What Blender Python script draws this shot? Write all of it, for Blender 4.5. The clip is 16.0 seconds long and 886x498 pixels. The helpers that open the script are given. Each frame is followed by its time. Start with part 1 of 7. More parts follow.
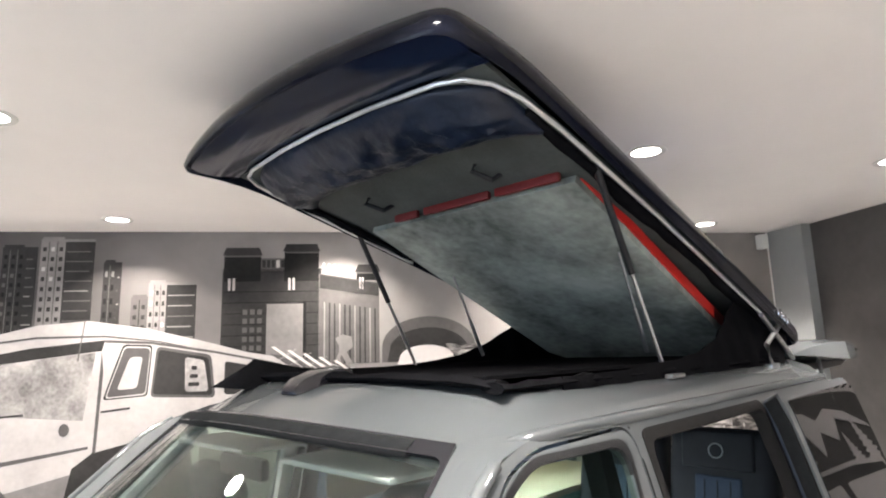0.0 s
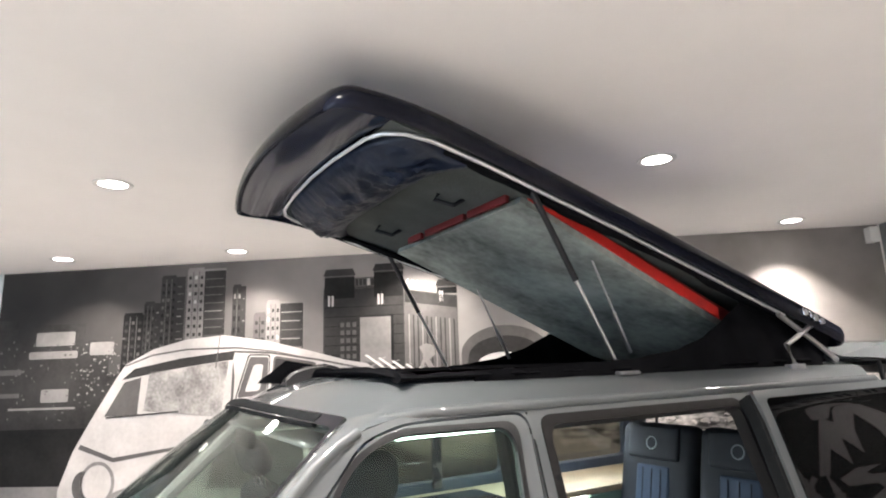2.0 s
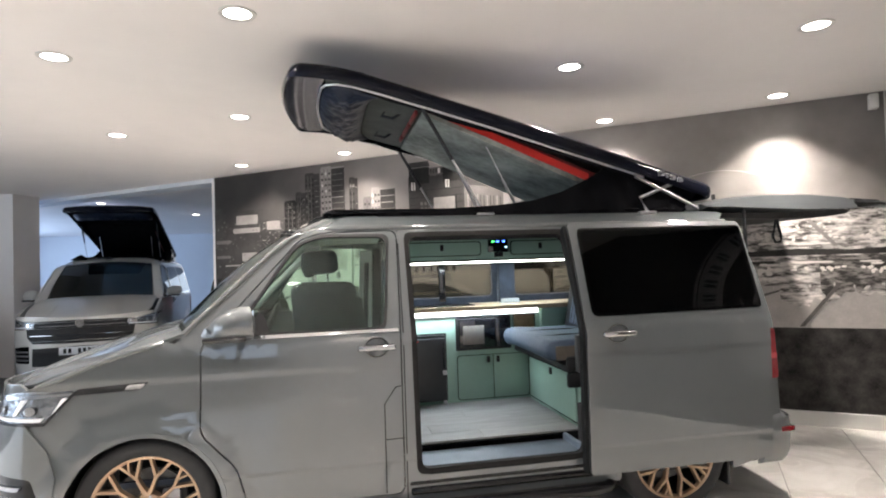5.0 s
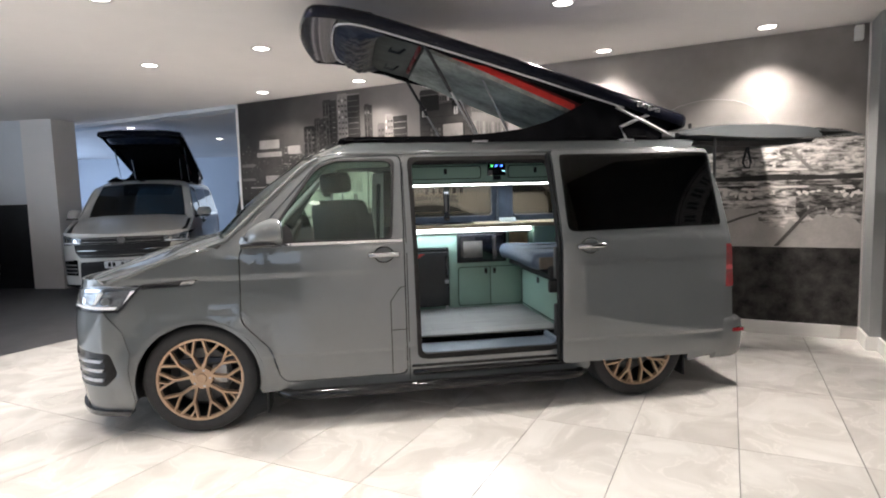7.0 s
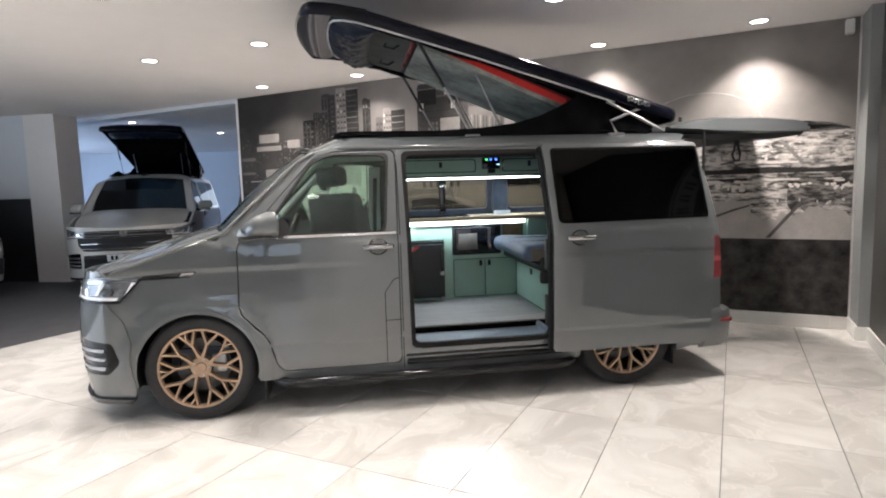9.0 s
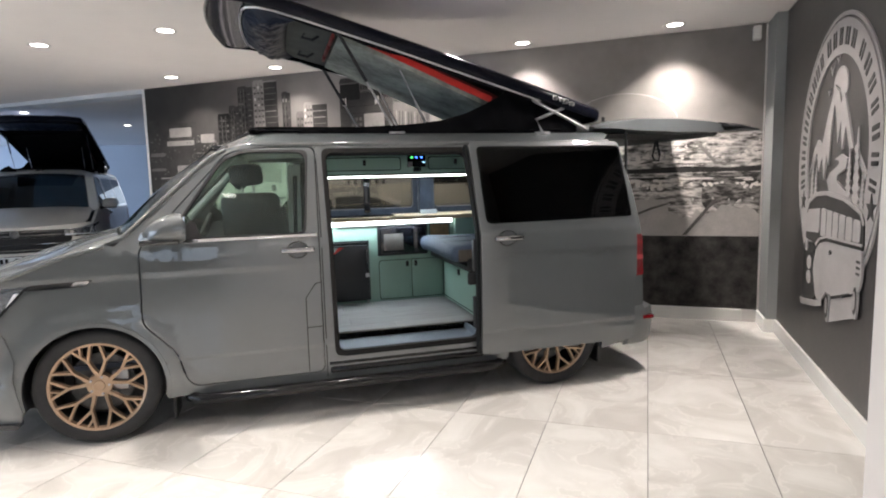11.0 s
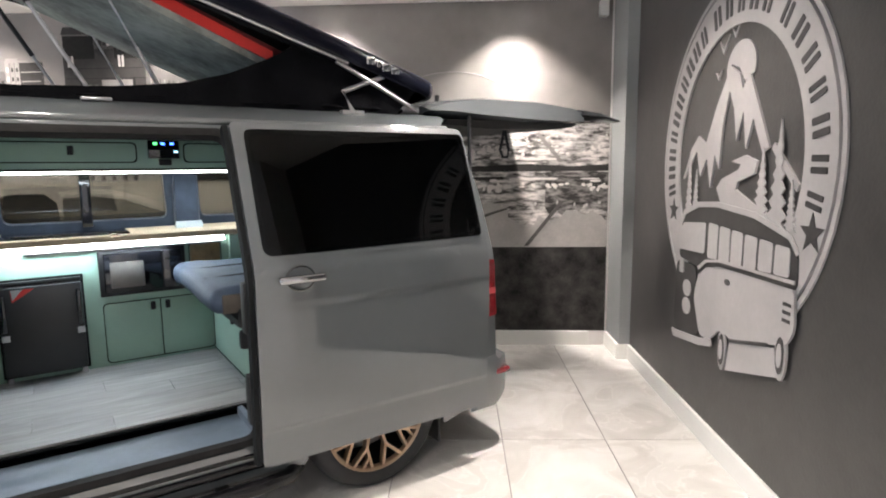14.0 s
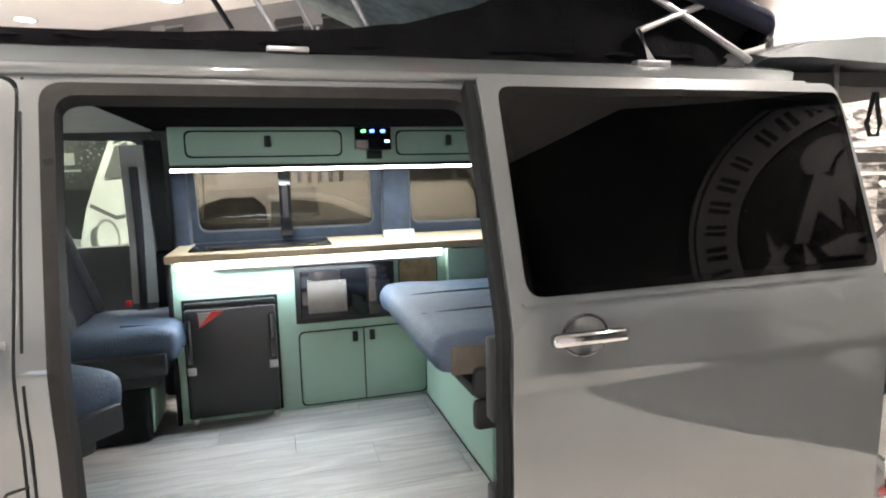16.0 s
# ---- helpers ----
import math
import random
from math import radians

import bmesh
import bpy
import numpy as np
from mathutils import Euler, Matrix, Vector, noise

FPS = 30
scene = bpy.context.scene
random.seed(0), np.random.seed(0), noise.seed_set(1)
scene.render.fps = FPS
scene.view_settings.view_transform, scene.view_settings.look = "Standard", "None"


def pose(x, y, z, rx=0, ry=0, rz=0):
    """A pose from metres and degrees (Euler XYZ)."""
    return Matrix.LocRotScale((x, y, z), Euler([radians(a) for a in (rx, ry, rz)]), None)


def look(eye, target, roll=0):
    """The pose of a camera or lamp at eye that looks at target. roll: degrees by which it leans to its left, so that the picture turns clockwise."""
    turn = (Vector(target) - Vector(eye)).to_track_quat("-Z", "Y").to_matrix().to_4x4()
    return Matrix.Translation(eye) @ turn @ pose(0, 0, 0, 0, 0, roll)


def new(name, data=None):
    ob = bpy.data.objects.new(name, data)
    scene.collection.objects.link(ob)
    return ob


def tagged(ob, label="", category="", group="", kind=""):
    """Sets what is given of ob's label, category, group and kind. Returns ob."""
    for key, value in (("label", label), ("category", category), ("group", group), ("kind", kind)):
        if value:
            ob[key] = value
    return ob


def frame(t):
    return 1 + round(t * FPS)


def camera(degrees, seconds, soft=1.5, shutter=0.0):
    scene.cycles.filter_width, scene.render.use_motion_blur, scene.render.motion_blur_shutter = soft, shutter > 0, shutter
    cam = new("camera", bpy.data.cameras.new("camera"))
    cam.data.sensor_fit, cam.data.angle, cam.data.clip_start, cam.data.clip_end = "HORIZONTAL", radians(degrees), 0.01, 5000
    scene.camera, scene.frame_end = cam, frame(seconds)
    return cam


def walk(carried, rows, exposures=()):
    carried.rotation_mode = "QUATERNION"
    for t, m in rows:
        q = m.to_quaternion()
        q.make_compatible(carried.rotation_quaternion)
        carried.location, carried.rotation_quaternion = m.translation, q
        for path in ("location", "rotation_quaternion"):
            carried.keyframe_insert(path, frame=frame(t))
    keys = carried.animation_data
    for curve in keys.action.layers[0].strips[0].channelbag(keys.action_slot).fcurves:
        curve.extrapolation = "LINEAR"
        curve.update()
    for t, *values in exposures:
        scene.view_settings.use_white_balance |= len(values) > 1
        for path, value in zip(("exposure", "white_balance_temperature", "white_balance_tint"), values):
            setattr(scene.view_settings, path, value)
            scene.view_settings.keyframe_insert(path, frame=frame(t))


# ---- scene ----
cam = camera(74.0, 16.0, 2.0)
PATH = [
    (0, (-0.131, -1.549, 1.98), (1.286, -0.18, 2.32), -1.7),
    (0.5, (-0.147, -1.571, 2.001), (1.283, -0.216, 2.347), -1.7),
    (1, (-0.071, -1.64, 1.998), (1.369, -0.295, 2.345), -2.0),
    (1.5, (0.097, -1.897, 1.96), (1.342, -0.376, 2.329), -2.5),
    (2, (0.189, -2.27, 1.912), (1.187, -0.583, 2.308), -2.0),
    (2.5, (0.35, -2.62, 1.868), (1.155, -0.835, 2.277), -2.3),
    (3, (0.553, -2.984, 1.828), (1.275, -1.166, 2.244), -2.0),
    (3.5, (0.599, -3.327, 1.763), (1.295, -1.5, 2.184), -1.9),
    (4, (0.785, -3.611, 1.667), (1.287, -1.694, 1.937), -2.0),
    (4.5, (0.839, -3.88, 1.619), (1.318, -1.94, 1.699), -1.5),
    (4.7, (0.917, -4.026, 1.566), (1.346, -2.074, 1.644), -1.8),
    (6.8, (0.969, -4.79, 1.506), (1.292, -2.825, 1.318), -1.5),
    (7, (0.972, -4.817, 1.507), (1.289, -2.852, 1.318), -1.5),
    (7.5, (0.991, -4.882, 1.5), (1.294, -2.915, 1.304), -1.5),
    (8, (1.002, -4.9, 1.5), (1.295, -2.931, 1.303), -1.5),
    (8.2, (1.024, -4.922, 1.498), (1.306, -2.952, 1.296), -1.7),
    (10.5, (1.012, -4.879, 1.526), (1.488, -2.95, 1.3), -1.5),
    (11, (1.063, -4.773, 1.527), (1.611, -2.864, 1.296), -1.5),
    (11.5, (1.128, -4.611, 1.535), (1.759, -2.728, 1.296), -1.4),
    (12, (1.216, -4.368, 1.555), (2.098, -2.592, 1.299), -1.0),
    (12.5, (1.366, -4.122, 1.573), (2.414, -2.44, 1.306), -1.0),
    (13, (1.554, -3.904, 1.594), (2.632, -2.241, 1.324), -0.9),
    (13.5, (1.659, -3.666, 1.592), (2.754, -2.015, 1.317), -0.8),
    (14, (1.734, -3.42, 1.584), (2.837, -1.774, 1.31), -0.6),
    (14.5, (1.77, -3.116, 1.54), (2.842, -1.449, 1.27), -0.4),
    (15, (1.732, -2.835, 1.521), (2.576, -1.04, 1.263), -0.8),
    (15.5, (1.764, -2.56, 1.544), (2.489, -0.715, 1.282), -1.4),
    (16, (1.87, -2.32, 1.53), (2.415, -0.412, 1.282), -1.4),
]
walk(cam, [(t, look(eye, target, roll)) for t, eye, target, roll in PATH], [(0, 0.57, 6500, 10), (1.5, 0.62, 6500, 10), (2.5, 0.38, 6500, 10), (3, 0.27, 6500, 10), (4, 0.17, 6550, 10), (4.5, 0.42, 6650, 10), (7, 0.06, 6550, 10), (11, 0.02, 6500, 10), (13, 0.18, 6500, 10), (14, 0.42, 6500, 10), (15, 0.92, 6560, 10), (16, 1.08, 6850, 11)])

# ---- light ----
world = bpy.data.worlds.new("world")
scene.world = world
world.use_nodes = True
_sky = world.node_tree.nodes.new("ShaderNodeTexSky")
_sky.sky_type = "NISHITA"
_sky.sun_disc = False
_sky.sun_elevation, _sky.sun_rotation = radians(25), radians(200)
world.node_tree.links.new(_sky.outputs[0], world.node_tree.nodes["Background"].inputs[0])
world.node_tree.nodes["Background"].inputs[1].default_value = 0.10
CEIL = 2.96


def area_lamp(name, m, size, power, color, size_y=0.0, shape="DISK", spread=180):
    data = bpy.data.lights.new(name, "AREA")
    data.shape, data.size, data.energy, data.color, data.spread = shape, size, power, color, radians(spread)
    if size_y:
        data.size_y = size_y
    ob = new(name, data)
    ob.matrix_world = m
    return ob


# ---- materials ----
def mat(name, color, rough=0.5, metal=0.0, noise_scale=0.0, vary=0.0, bump=0.0, bump_scale=0.0, coat=0.0, spec=0.5, dark=None, detail=4.0, sheen=0.0, coat_ior=1.5):
    """A principled material whose colour drifts between two tones at two scales, with fine relief."""
    m = bpy.data.materials.new(name)
    m.use_nodes = True
    nt = m.node_tree
    b = nt.nodes["Principled BSDF"]
    b.inputs["Base Color"].default_value = (*color, 1)
    b.inputs["Roughness"].default_value = rough
    b.inputs["Metallic"].default_value = metal
    b.inputs["Coat Weight"].default_value = coat
    b.inputs["Coat Roughness"].default_value = 0.03
    b.inputs["Coat IOR"].default_value = coat_ior
    b.inputs["Specular IOR Level"].default_value = spec
    b.inputs["Sheen Weight"].default_value = sheen
    co = nt.nodes.new("ShaderNodeTexCoord")
    if vary:
        n1 = nt.nodes.new("ShaderNodeTexNoise")
        n1.inputs["Scale"].default_value, n1.inputs["Detail"].default_value = noise_scale, detail
        n2 = nt.nodes.new("ShaderNodeTexNoise")
        n2.inputs["Scale"].default_value, n2.inputs["Detail"].default_value = noise_scale * 9, 3
        add = nt.nodes.new("ShaderNodeMath")
        add.operation = "MULTIPLY_ADD"
        add.inputs[1].default_value = 0.35
        ramp = nt.nodes.new("ShaderNodeValToRGB")
        d = dark or tuple(c * (1 - vary) for c in color)
        l = tuple(min(1, c * (1 + vary * 0.5)) for c in color)
        ramp.color_ramp.elements[0].position, ramp.color_ramp.elements[1].position = 0.42, 0.92
        ramp.color_ramp.elements[0].color, ramp.color_ramp.elements[1].color = (*d, 1), (*l, 1)
        for n in (n1, n2):
            nt.links.new(co.outputs["Object"], n.inputs["Vector"])
        nt.links.new(n2.outputs["Fac"], add.inputs[0])
        nt.links.new(n1.outputs["Fac"], add.inputs[2])
        nt.links.new(add.outputs[0], ramp.inputs[0])
        nt.links.new(ramp.outputs[0], b.inputs["Base Color"])
    if bump:
        n3 = nt.nodes.new("ShaderNodeTexNoise")
        n3.inputs["Scale"].default_value, n3.inputs["Detail"].default_value = bump_scale, 5
        bp = nt.nodes.new("ShaderNodeBump")
        bp.inputs["Strength"].default_value, bp.inputs["Distance"].default_value = bump, 0.01
        nt.links.new(co.outputs["Object"], n3.inputs["Vector"])
        nt.links.new(n3.outputs["Fac"], bp.inputs["Height"])
        nt.links.new(bp.outputs[0], b.inputs["Normal"])
    return m


def glow(name, color, strength):
    m = bpy.data.materials.new(name)
    m.use_nodes = True
    nt = m.node_tree
    nt.nodes.remove(nt.nodes["Principled BSDF"])
    e = nt.nodes.new("ShaderNodeEmission")
    e.inputs[0].default_value, e.inputs[1].default_value = (*color, 1), strength
    nt.links.new(e.outputs[0], nt.nodes["Material Output"].inputs[0])
    return m


def pane(name, tint, gloss=0.0):
    """Thin glass: tinted see-through with a clear reflection that grows at grazing angles."""
    m = bpy.data.materials.new(name)
    m.use_nodes = True
    nt = m.node_tree
    nt.nodes.remove(nt.nodes["Principled BSDF"])
    tr, gl, mx, lw, pw, ma = (nt.nodes.new("ShaderNode" + k) for k in ("BsdfTransparent", "BsdfGlossy", "MixShader", "LayerWeight", "Math", "Math"))
    tr.inputs[0].default_value = (*tint, 1)
    gl.inputs["Roughness"].default_value = 0.015
    # mirror share of one face: base value head on, rising steeply towards grazing
    n = 1.5 + gloss
    base = ((n - 1) / (n + 1)) ** 2
    lw.inputs[0].default_value = 0.5
    pw.operation, ma.operation = "POWER", "MULTIPLY_ADD"
    pw.inputs[1].default_value = 5.0
    ma.inputs[1].default_value, ma.inputs[2].default_value = 1 - base, base
    nt.links.new(lw.outputs["Facing"], pw.inputs[0])
    nt.links.new(pw.outputs[0], ma.inputs[0])
    nt.links.new(ma.outputs[0], mx.inputs[0])
    nt.links.new(tr.outputs[0], mx.inputs[1])
    nt.links.new(gl.outputs[0], mx.inputs[2])
    nt.links.new(mx.outputs[0], nt.nodes["Material Output"].inputs[0])
    return m


def piece_mat(name, color, light, rough, scale, veins=0.0, spread=0.06):
    """Laid pieces: each a little lighter or darker, with clouded veins of its own."""
    m = mat(name, color, rough)
    nt = m.node_tree
    b = nt.nodes["Principled BSDF"]
    co, info = nt.nodes.new("ShaderNodeTexCoord"), nt.nodes.new("ShaderNodeObjectInfo")
    mul = nt.nodes.new("ShaderNodeVectorMath")
    mul.operation = "MULTIPLY_ADD"
    mul.inputs[1].default_value = (1, 1, 1)
    sc = nt.nodes.new("ShaderNodeVectorMath")
    sc.operation = "SCALE"
    sc.inputs[0].default_value = (37, 53, 11)
    nt.links.new(info.outputs["Random"], sc.inputs["Scale"])
    nt.links.new(co.outputs["Object"], mul.inputs[0])
    nt.links.new(sc.outputs[0], mul.inputs[2])
    n1 = nt.nodes.new("ShaderNodeTexNoise")
    n1.inputs["Scale"].default_value, n1.inputs["Detail"].default_value, n1.inputs["Distortion"].default_value = scale, 7, 1.2
    nt.links.new(mul.outputs[0], n1.inputs["Vector"])
    ramp = nt.nodes.new("ShaderNodeValToRGB")
    ramp.color_ramp.elements[0].position, ramp.color_ramp.elements[1].position = 0.36, 0.66
    ramp.color_ramp.elements[0].color, ramp.color_ramp.elements[1].color = (*color, 1), (*light, 1)
    if veins:
        for pos, k in ((0.485, 1.0), (0.5, 1.0 + veins), (0.515, 1.0)):
            e = ramp.color_ramp.elements.new(pos)
            w = (pos - 0.36) / 0.30
            e.color = (*(min(1, (c + (l - c) * w) * k) for c, l in zip(color, light)), 1)
    nt.links.new(n1.outputs["Fac"], ramp.inputs[0])
    hsv = nt.nodes.new("ShaderNodeHueSaturation")
    mr = nt.nodes.new("ShaderNodeMapRange")
    mr.inputs["To Min"].default_value, mr.inputs["To Max"].default_value = 1 - spread, 1 + spread
    nt.links.new(info.outputs["Random"], mr.inputs["Value"])
    nt.links.new(mr.outputs[0], hsv.inputs["Value"])
    nt.links.new(ramp.outputs[0], hsv.inputs["Color"])
    nt.links.new(hsv.outputs[0], b.inputs["Base Color"])
    r2 = nt.nodes.new("ShaderNodeMapRange")
    r2.inputs["To Min"].default_value, r2.inputs["To Max"].default_value = rough * 0.7, rough * 1.5
    nt.links.new(n1.outputs["Fac"], r2.inputs["Value"])
    nt.links.new(r2.outputs[0], b.inputs["Roughness"])
    return m


M_PAINT = mat("grey_van_paint", (0.090, 0.099, 0.104), 0.42, 0.0, 3, 0.05, coat=1.0, spec=0.2, coat_ior=1.85)
M_WHITE_PAINT = mat("silver_van_paint", (0.62, 0.61, 0.58), 0.3, 0.1, 3, 0.05, coat=1.0)
M_BLACK_PAINT = mat("black_van_paint", (0.012, 0.013, 0.016), 0.25, 0.0, 3, 0.1, coat=1.0)
M_GLOSS_BLACK = mat("gloss_black", (0.012, 0.012, 0.015), 0.12, 0, 5, 0.2, coat=0.6)
M_PLASTIC = mat("black_plastic", (0.013, 0.013, 0.014), 0.5, 0, 30, 0.3, 0.15, 300, spec=0.35)
M_RUBBER = mat("tyre_rubber", (0.02, 0.02, 0.021), 0.75, 0, 20, 0.3, 0.2, 120)
M_BRONZE = mat("bronze_alloy", (0.42, 0.295, 0.20), 0.32, 0.7, 12, 0.12, coat=0.3)
M_CHROME = mat("chrome", (0.75, 0.75, 0.76), 0.12, 1.0)
M_HANDLE = mat("dark_chrome", (0.40, 0.40, 0.41), 0.10, 1.0)
M_BAR = mat("black_bar_coating", (0.008, 0.008, 0.009), 0.10, 0, 8, 0.2, spec=0.32)
M_STEEL = mat("dull_steel", (0.42, 0.42, 0.43), 0.35, 0.9, 30, 0.2)
M_DISC = mat("brake_disc", (0.10, 0.10, 0.10), 0.4, 0.9, 30, 0.3)
M_BARREL = mat("dark_wheel_barrel", (0.012, 0.012, 0.012), 0.6, 0.2, 30, 0.3)
M_SCREEN = pane("windscreen_glass", (0.90, 0.96, 0.92), 0.35)
M_GLASS = pane("cab_glass", (0.80, 0.90, 0.84))
M_PRIVACY = pane("privacy_glass", (0.045, 0.045, 0.047), -0.10)
M_RWIN = pane("interior_window_glass", (0.50, 0.50, 0.46), 0.05)
M_LENS = pane("lamp_lens", (0.93, 0.95, 0.97), 0.0)
M_RED_LENS = mat("red_lamp_lens", (0.19, 0.005, 0.009), 0.12, 0, 22, 0.5, 0.4, 60, coat=0.8)
M_WALL = mat("white_wall_paint", (0.80, 0.765, 0.745), 0.7, 0, 0.6, 0.05, 0.06, 160)
M_CEIL = mat("ceiling_paint", (0.87, 0.83, 0.805), 0.8, 0, 0.5, 0.05, 0.05, 140)
M_GREYWALL = mat("dark_grey_wallpaper", (0.062, 0.058, 0.056), 0.42, 0, 1.6, 0.35, 0.12, 60, detail=8)
M_COLGREY = mat("grey_column_paint", (0.30, 0.31, 0.31), 0.5, 0, 2, 0.06, 0.05, 120)
M_GROUT = mat("grout", (0.19, 0.185, 0.175), 0.7, 0, 8, 0.2)
M_TILE = piece_mat("marbled_floor_tile", (0.54, 0.515, 0.485), (0.70, 0.68, 0.65), 0.13, 2.2, 0.12, 0.05)
M_CARPET = mat("dark_floor_covering", (0.075, 0.075, 0.08), 0.55, 0, 4, 0.3, 0.3, 250)


# ---- mesh helpers ----
def finish(bm, name, material, smooth=0.0):
    me = bpy.data.meshes.new(name)
    bm.normal_update()
    bm.to_mesh(me)
    bm.free()
    for m in (material if isinstance(material, (list, tuple)) else [material]):
        me.materials.append(m)
    if smooth:
        me.polygons.foreach_set("use_smooth", [True] * len(me.polygons))
        me.set_sharp_from_angle(angle=radians(smooth))
    return me


def part(name, bm, material, parent=None, label="", smooth=35.0):
    me = bm if isinstance(bm, bpy.types.Mesh) else finish(bm, name, material, smooth)
    ob = new(name, me)
    if parent is not None:
        ob.parent = parent
    if label:
        ob["label"] = label
    return ob


def thing(name, label, category, group="", kind="", at=(0, 0, 0)):
    ob = new(name)
    ob.location = at
    ob.empty_display_size = 0.2
    return tagged(ob, label, category, group, kind)


def structure(name, bm, material, label, smooth=0.0):
    me = bm if isinstance(bm, bpy.types.Mesh) else finish(bm, name, material, smooth)
    return tagged(new(name, me), label, name.split("_")[0], "", "structure")


def box(x0, x1, y0, y1, z0, z1, bevel=0.0, bm=None, seg=2):
    own = bm is None
    tmp = bmesh.new()
    bmesh.ops.create_cube(tmp, size=1)
    for v in tmp.verts:
        v.co = Vector((x0 + (v.co.x + 0.5) * (x1 - x0), y0 + (v.co.y + 0.5) * (y1 - y0), z0 + (v.co.z + 0.5) * (z1 - z0)))
    if bevel:
        bmesh.ops.bevel(tmp, geom=tmp.edges[:], offset=bevel, segments=seg, affect="EDGES", profile=0.5)
    if own:
        return tmp
    return merge(bm, tmp)


def merge(bm, other, m=None):
    if m is not None:
        other.transform(m)
    me = bpy.data.meshes.new("t")
    other.to_mesh(me)
    other.free()
    bm.from_mesh(me)
    bpy.data.meshes.remove(me)
    return bm


def cyl(p, q, r, r2=None, seg=16, bm=None):
    p, q = Vector(p), Vector(q)
    tmp = bmesh.new()
    bmesh.ops.create_cone(tmp, cap_ends=True, segments=seg, radius1=r, radius2=r if r2 is None else r2, depth=(q - p).length)
    tmp.transform(Matrix.Translation((p + q) / 2) @ (q - p).to_track_quat("Z", "Y").to_matrix().to_4x4())
    return tmp if bm is None else merge(bm, tmp)


def sweep(points, r, seg=10, closed=False, bm=None):
    """A round bar through points."""
    bm = bmesh.new() if bm is None else bm
    pts = [Vector(p) for p in points]
    rings = []
    n = len(pts)
    for i, p in enumerate(pts):
        a = pts[(i - 1) % n] if (closed or i) else p
        b = pts[(i + 1) % n] if (closed or i < n - 1) else p
        q = (b - a).to_track_quat("Z", "Y")
        rings.append([bm.verts.new(p + q @ Vector((r * math.cos(t), r * math.sin(t), 0))) for t in (k * 2 * math.pi / seg for k in range(seg))])
    for i in range(n if closed else n - 1):
        a, b = rings[i], rings[(i + 1) % n]
        for k in range(seg):
            bm.faces.new((a[k], a[(k + 1) % seg], b[(k + 1) % seg], b[k]))
    if not closed:
        bm.faces.new(rings[0][::-1])
        bm.faces.new(rings[-1])
    bmesh.ops.recalc_face_normals(bm, faces=bm.faces[:])
    return bm


def lathe(profile, seg=48, axis="y"):
    """Spin (r, h) points round an axis through the origin; h runs along it."""
    bm = bmesh.new()
    rings = []
    for r, h in profile:
        ring = []
        for k in range(seg):
            a = 2 * math.pi * k / seg
            c, s = r * math.cos(a), r * math.sin(a)
            ring.append(bm.verts.new((c, h, s) if axis == "y" else (c, s, h)))
        rings.append(ring)
    for a, b in zip(rings, rings[1:]):
        for k in range(seg):
            bm.faces.new((a[k], a[(k + 1) % seg], b[(k + 1) % seg], b[k]))
    bmesh.ops.remove_doubles(bm, verts=bm.verts[:], dist=1e-5)
    bmesh.ops.recalc_face_normals(bm, faces=bm.faces[:])
    return bm


def rounded(points, r=0.05, n=5):
    """A polygon with its corners rounded; a point may carry its own radius."""
    out = []
    k = len(points)
    for i in range(k):
        p = Vector(points[i][:2])
        rad = points[i][2] if len(points[i]) > 2 else r
        a, b = Vector(points[i - 1][:2]) - p, Vector(points[(i + 1) % k][:2]) - p
        d = min(rad, a.length * 0.45, b.length * 0.45)
        if d < 1e-4:
            out.append(tuple(p))
            continue
        s, e = p + a.normalized() * d, p + b.normalized() * d
        for j in range(n + 1):
            t = j / n
            out.append(tuple((1 - t) ** 2 * s + 2 * t * (1 - t) * p + t * t * e))
    return out


def dense(points, step=0.06):
    out = []
    for i, p in enumerate(points):
        a, b = Vector(p[:2]), Vector(points[(i + 1) % len(points)][:2])
        n = max(1, int((b - a).length / step))
        out += [tuple(a + (b - a) * (j / n)) for j in range(n)]
    return out


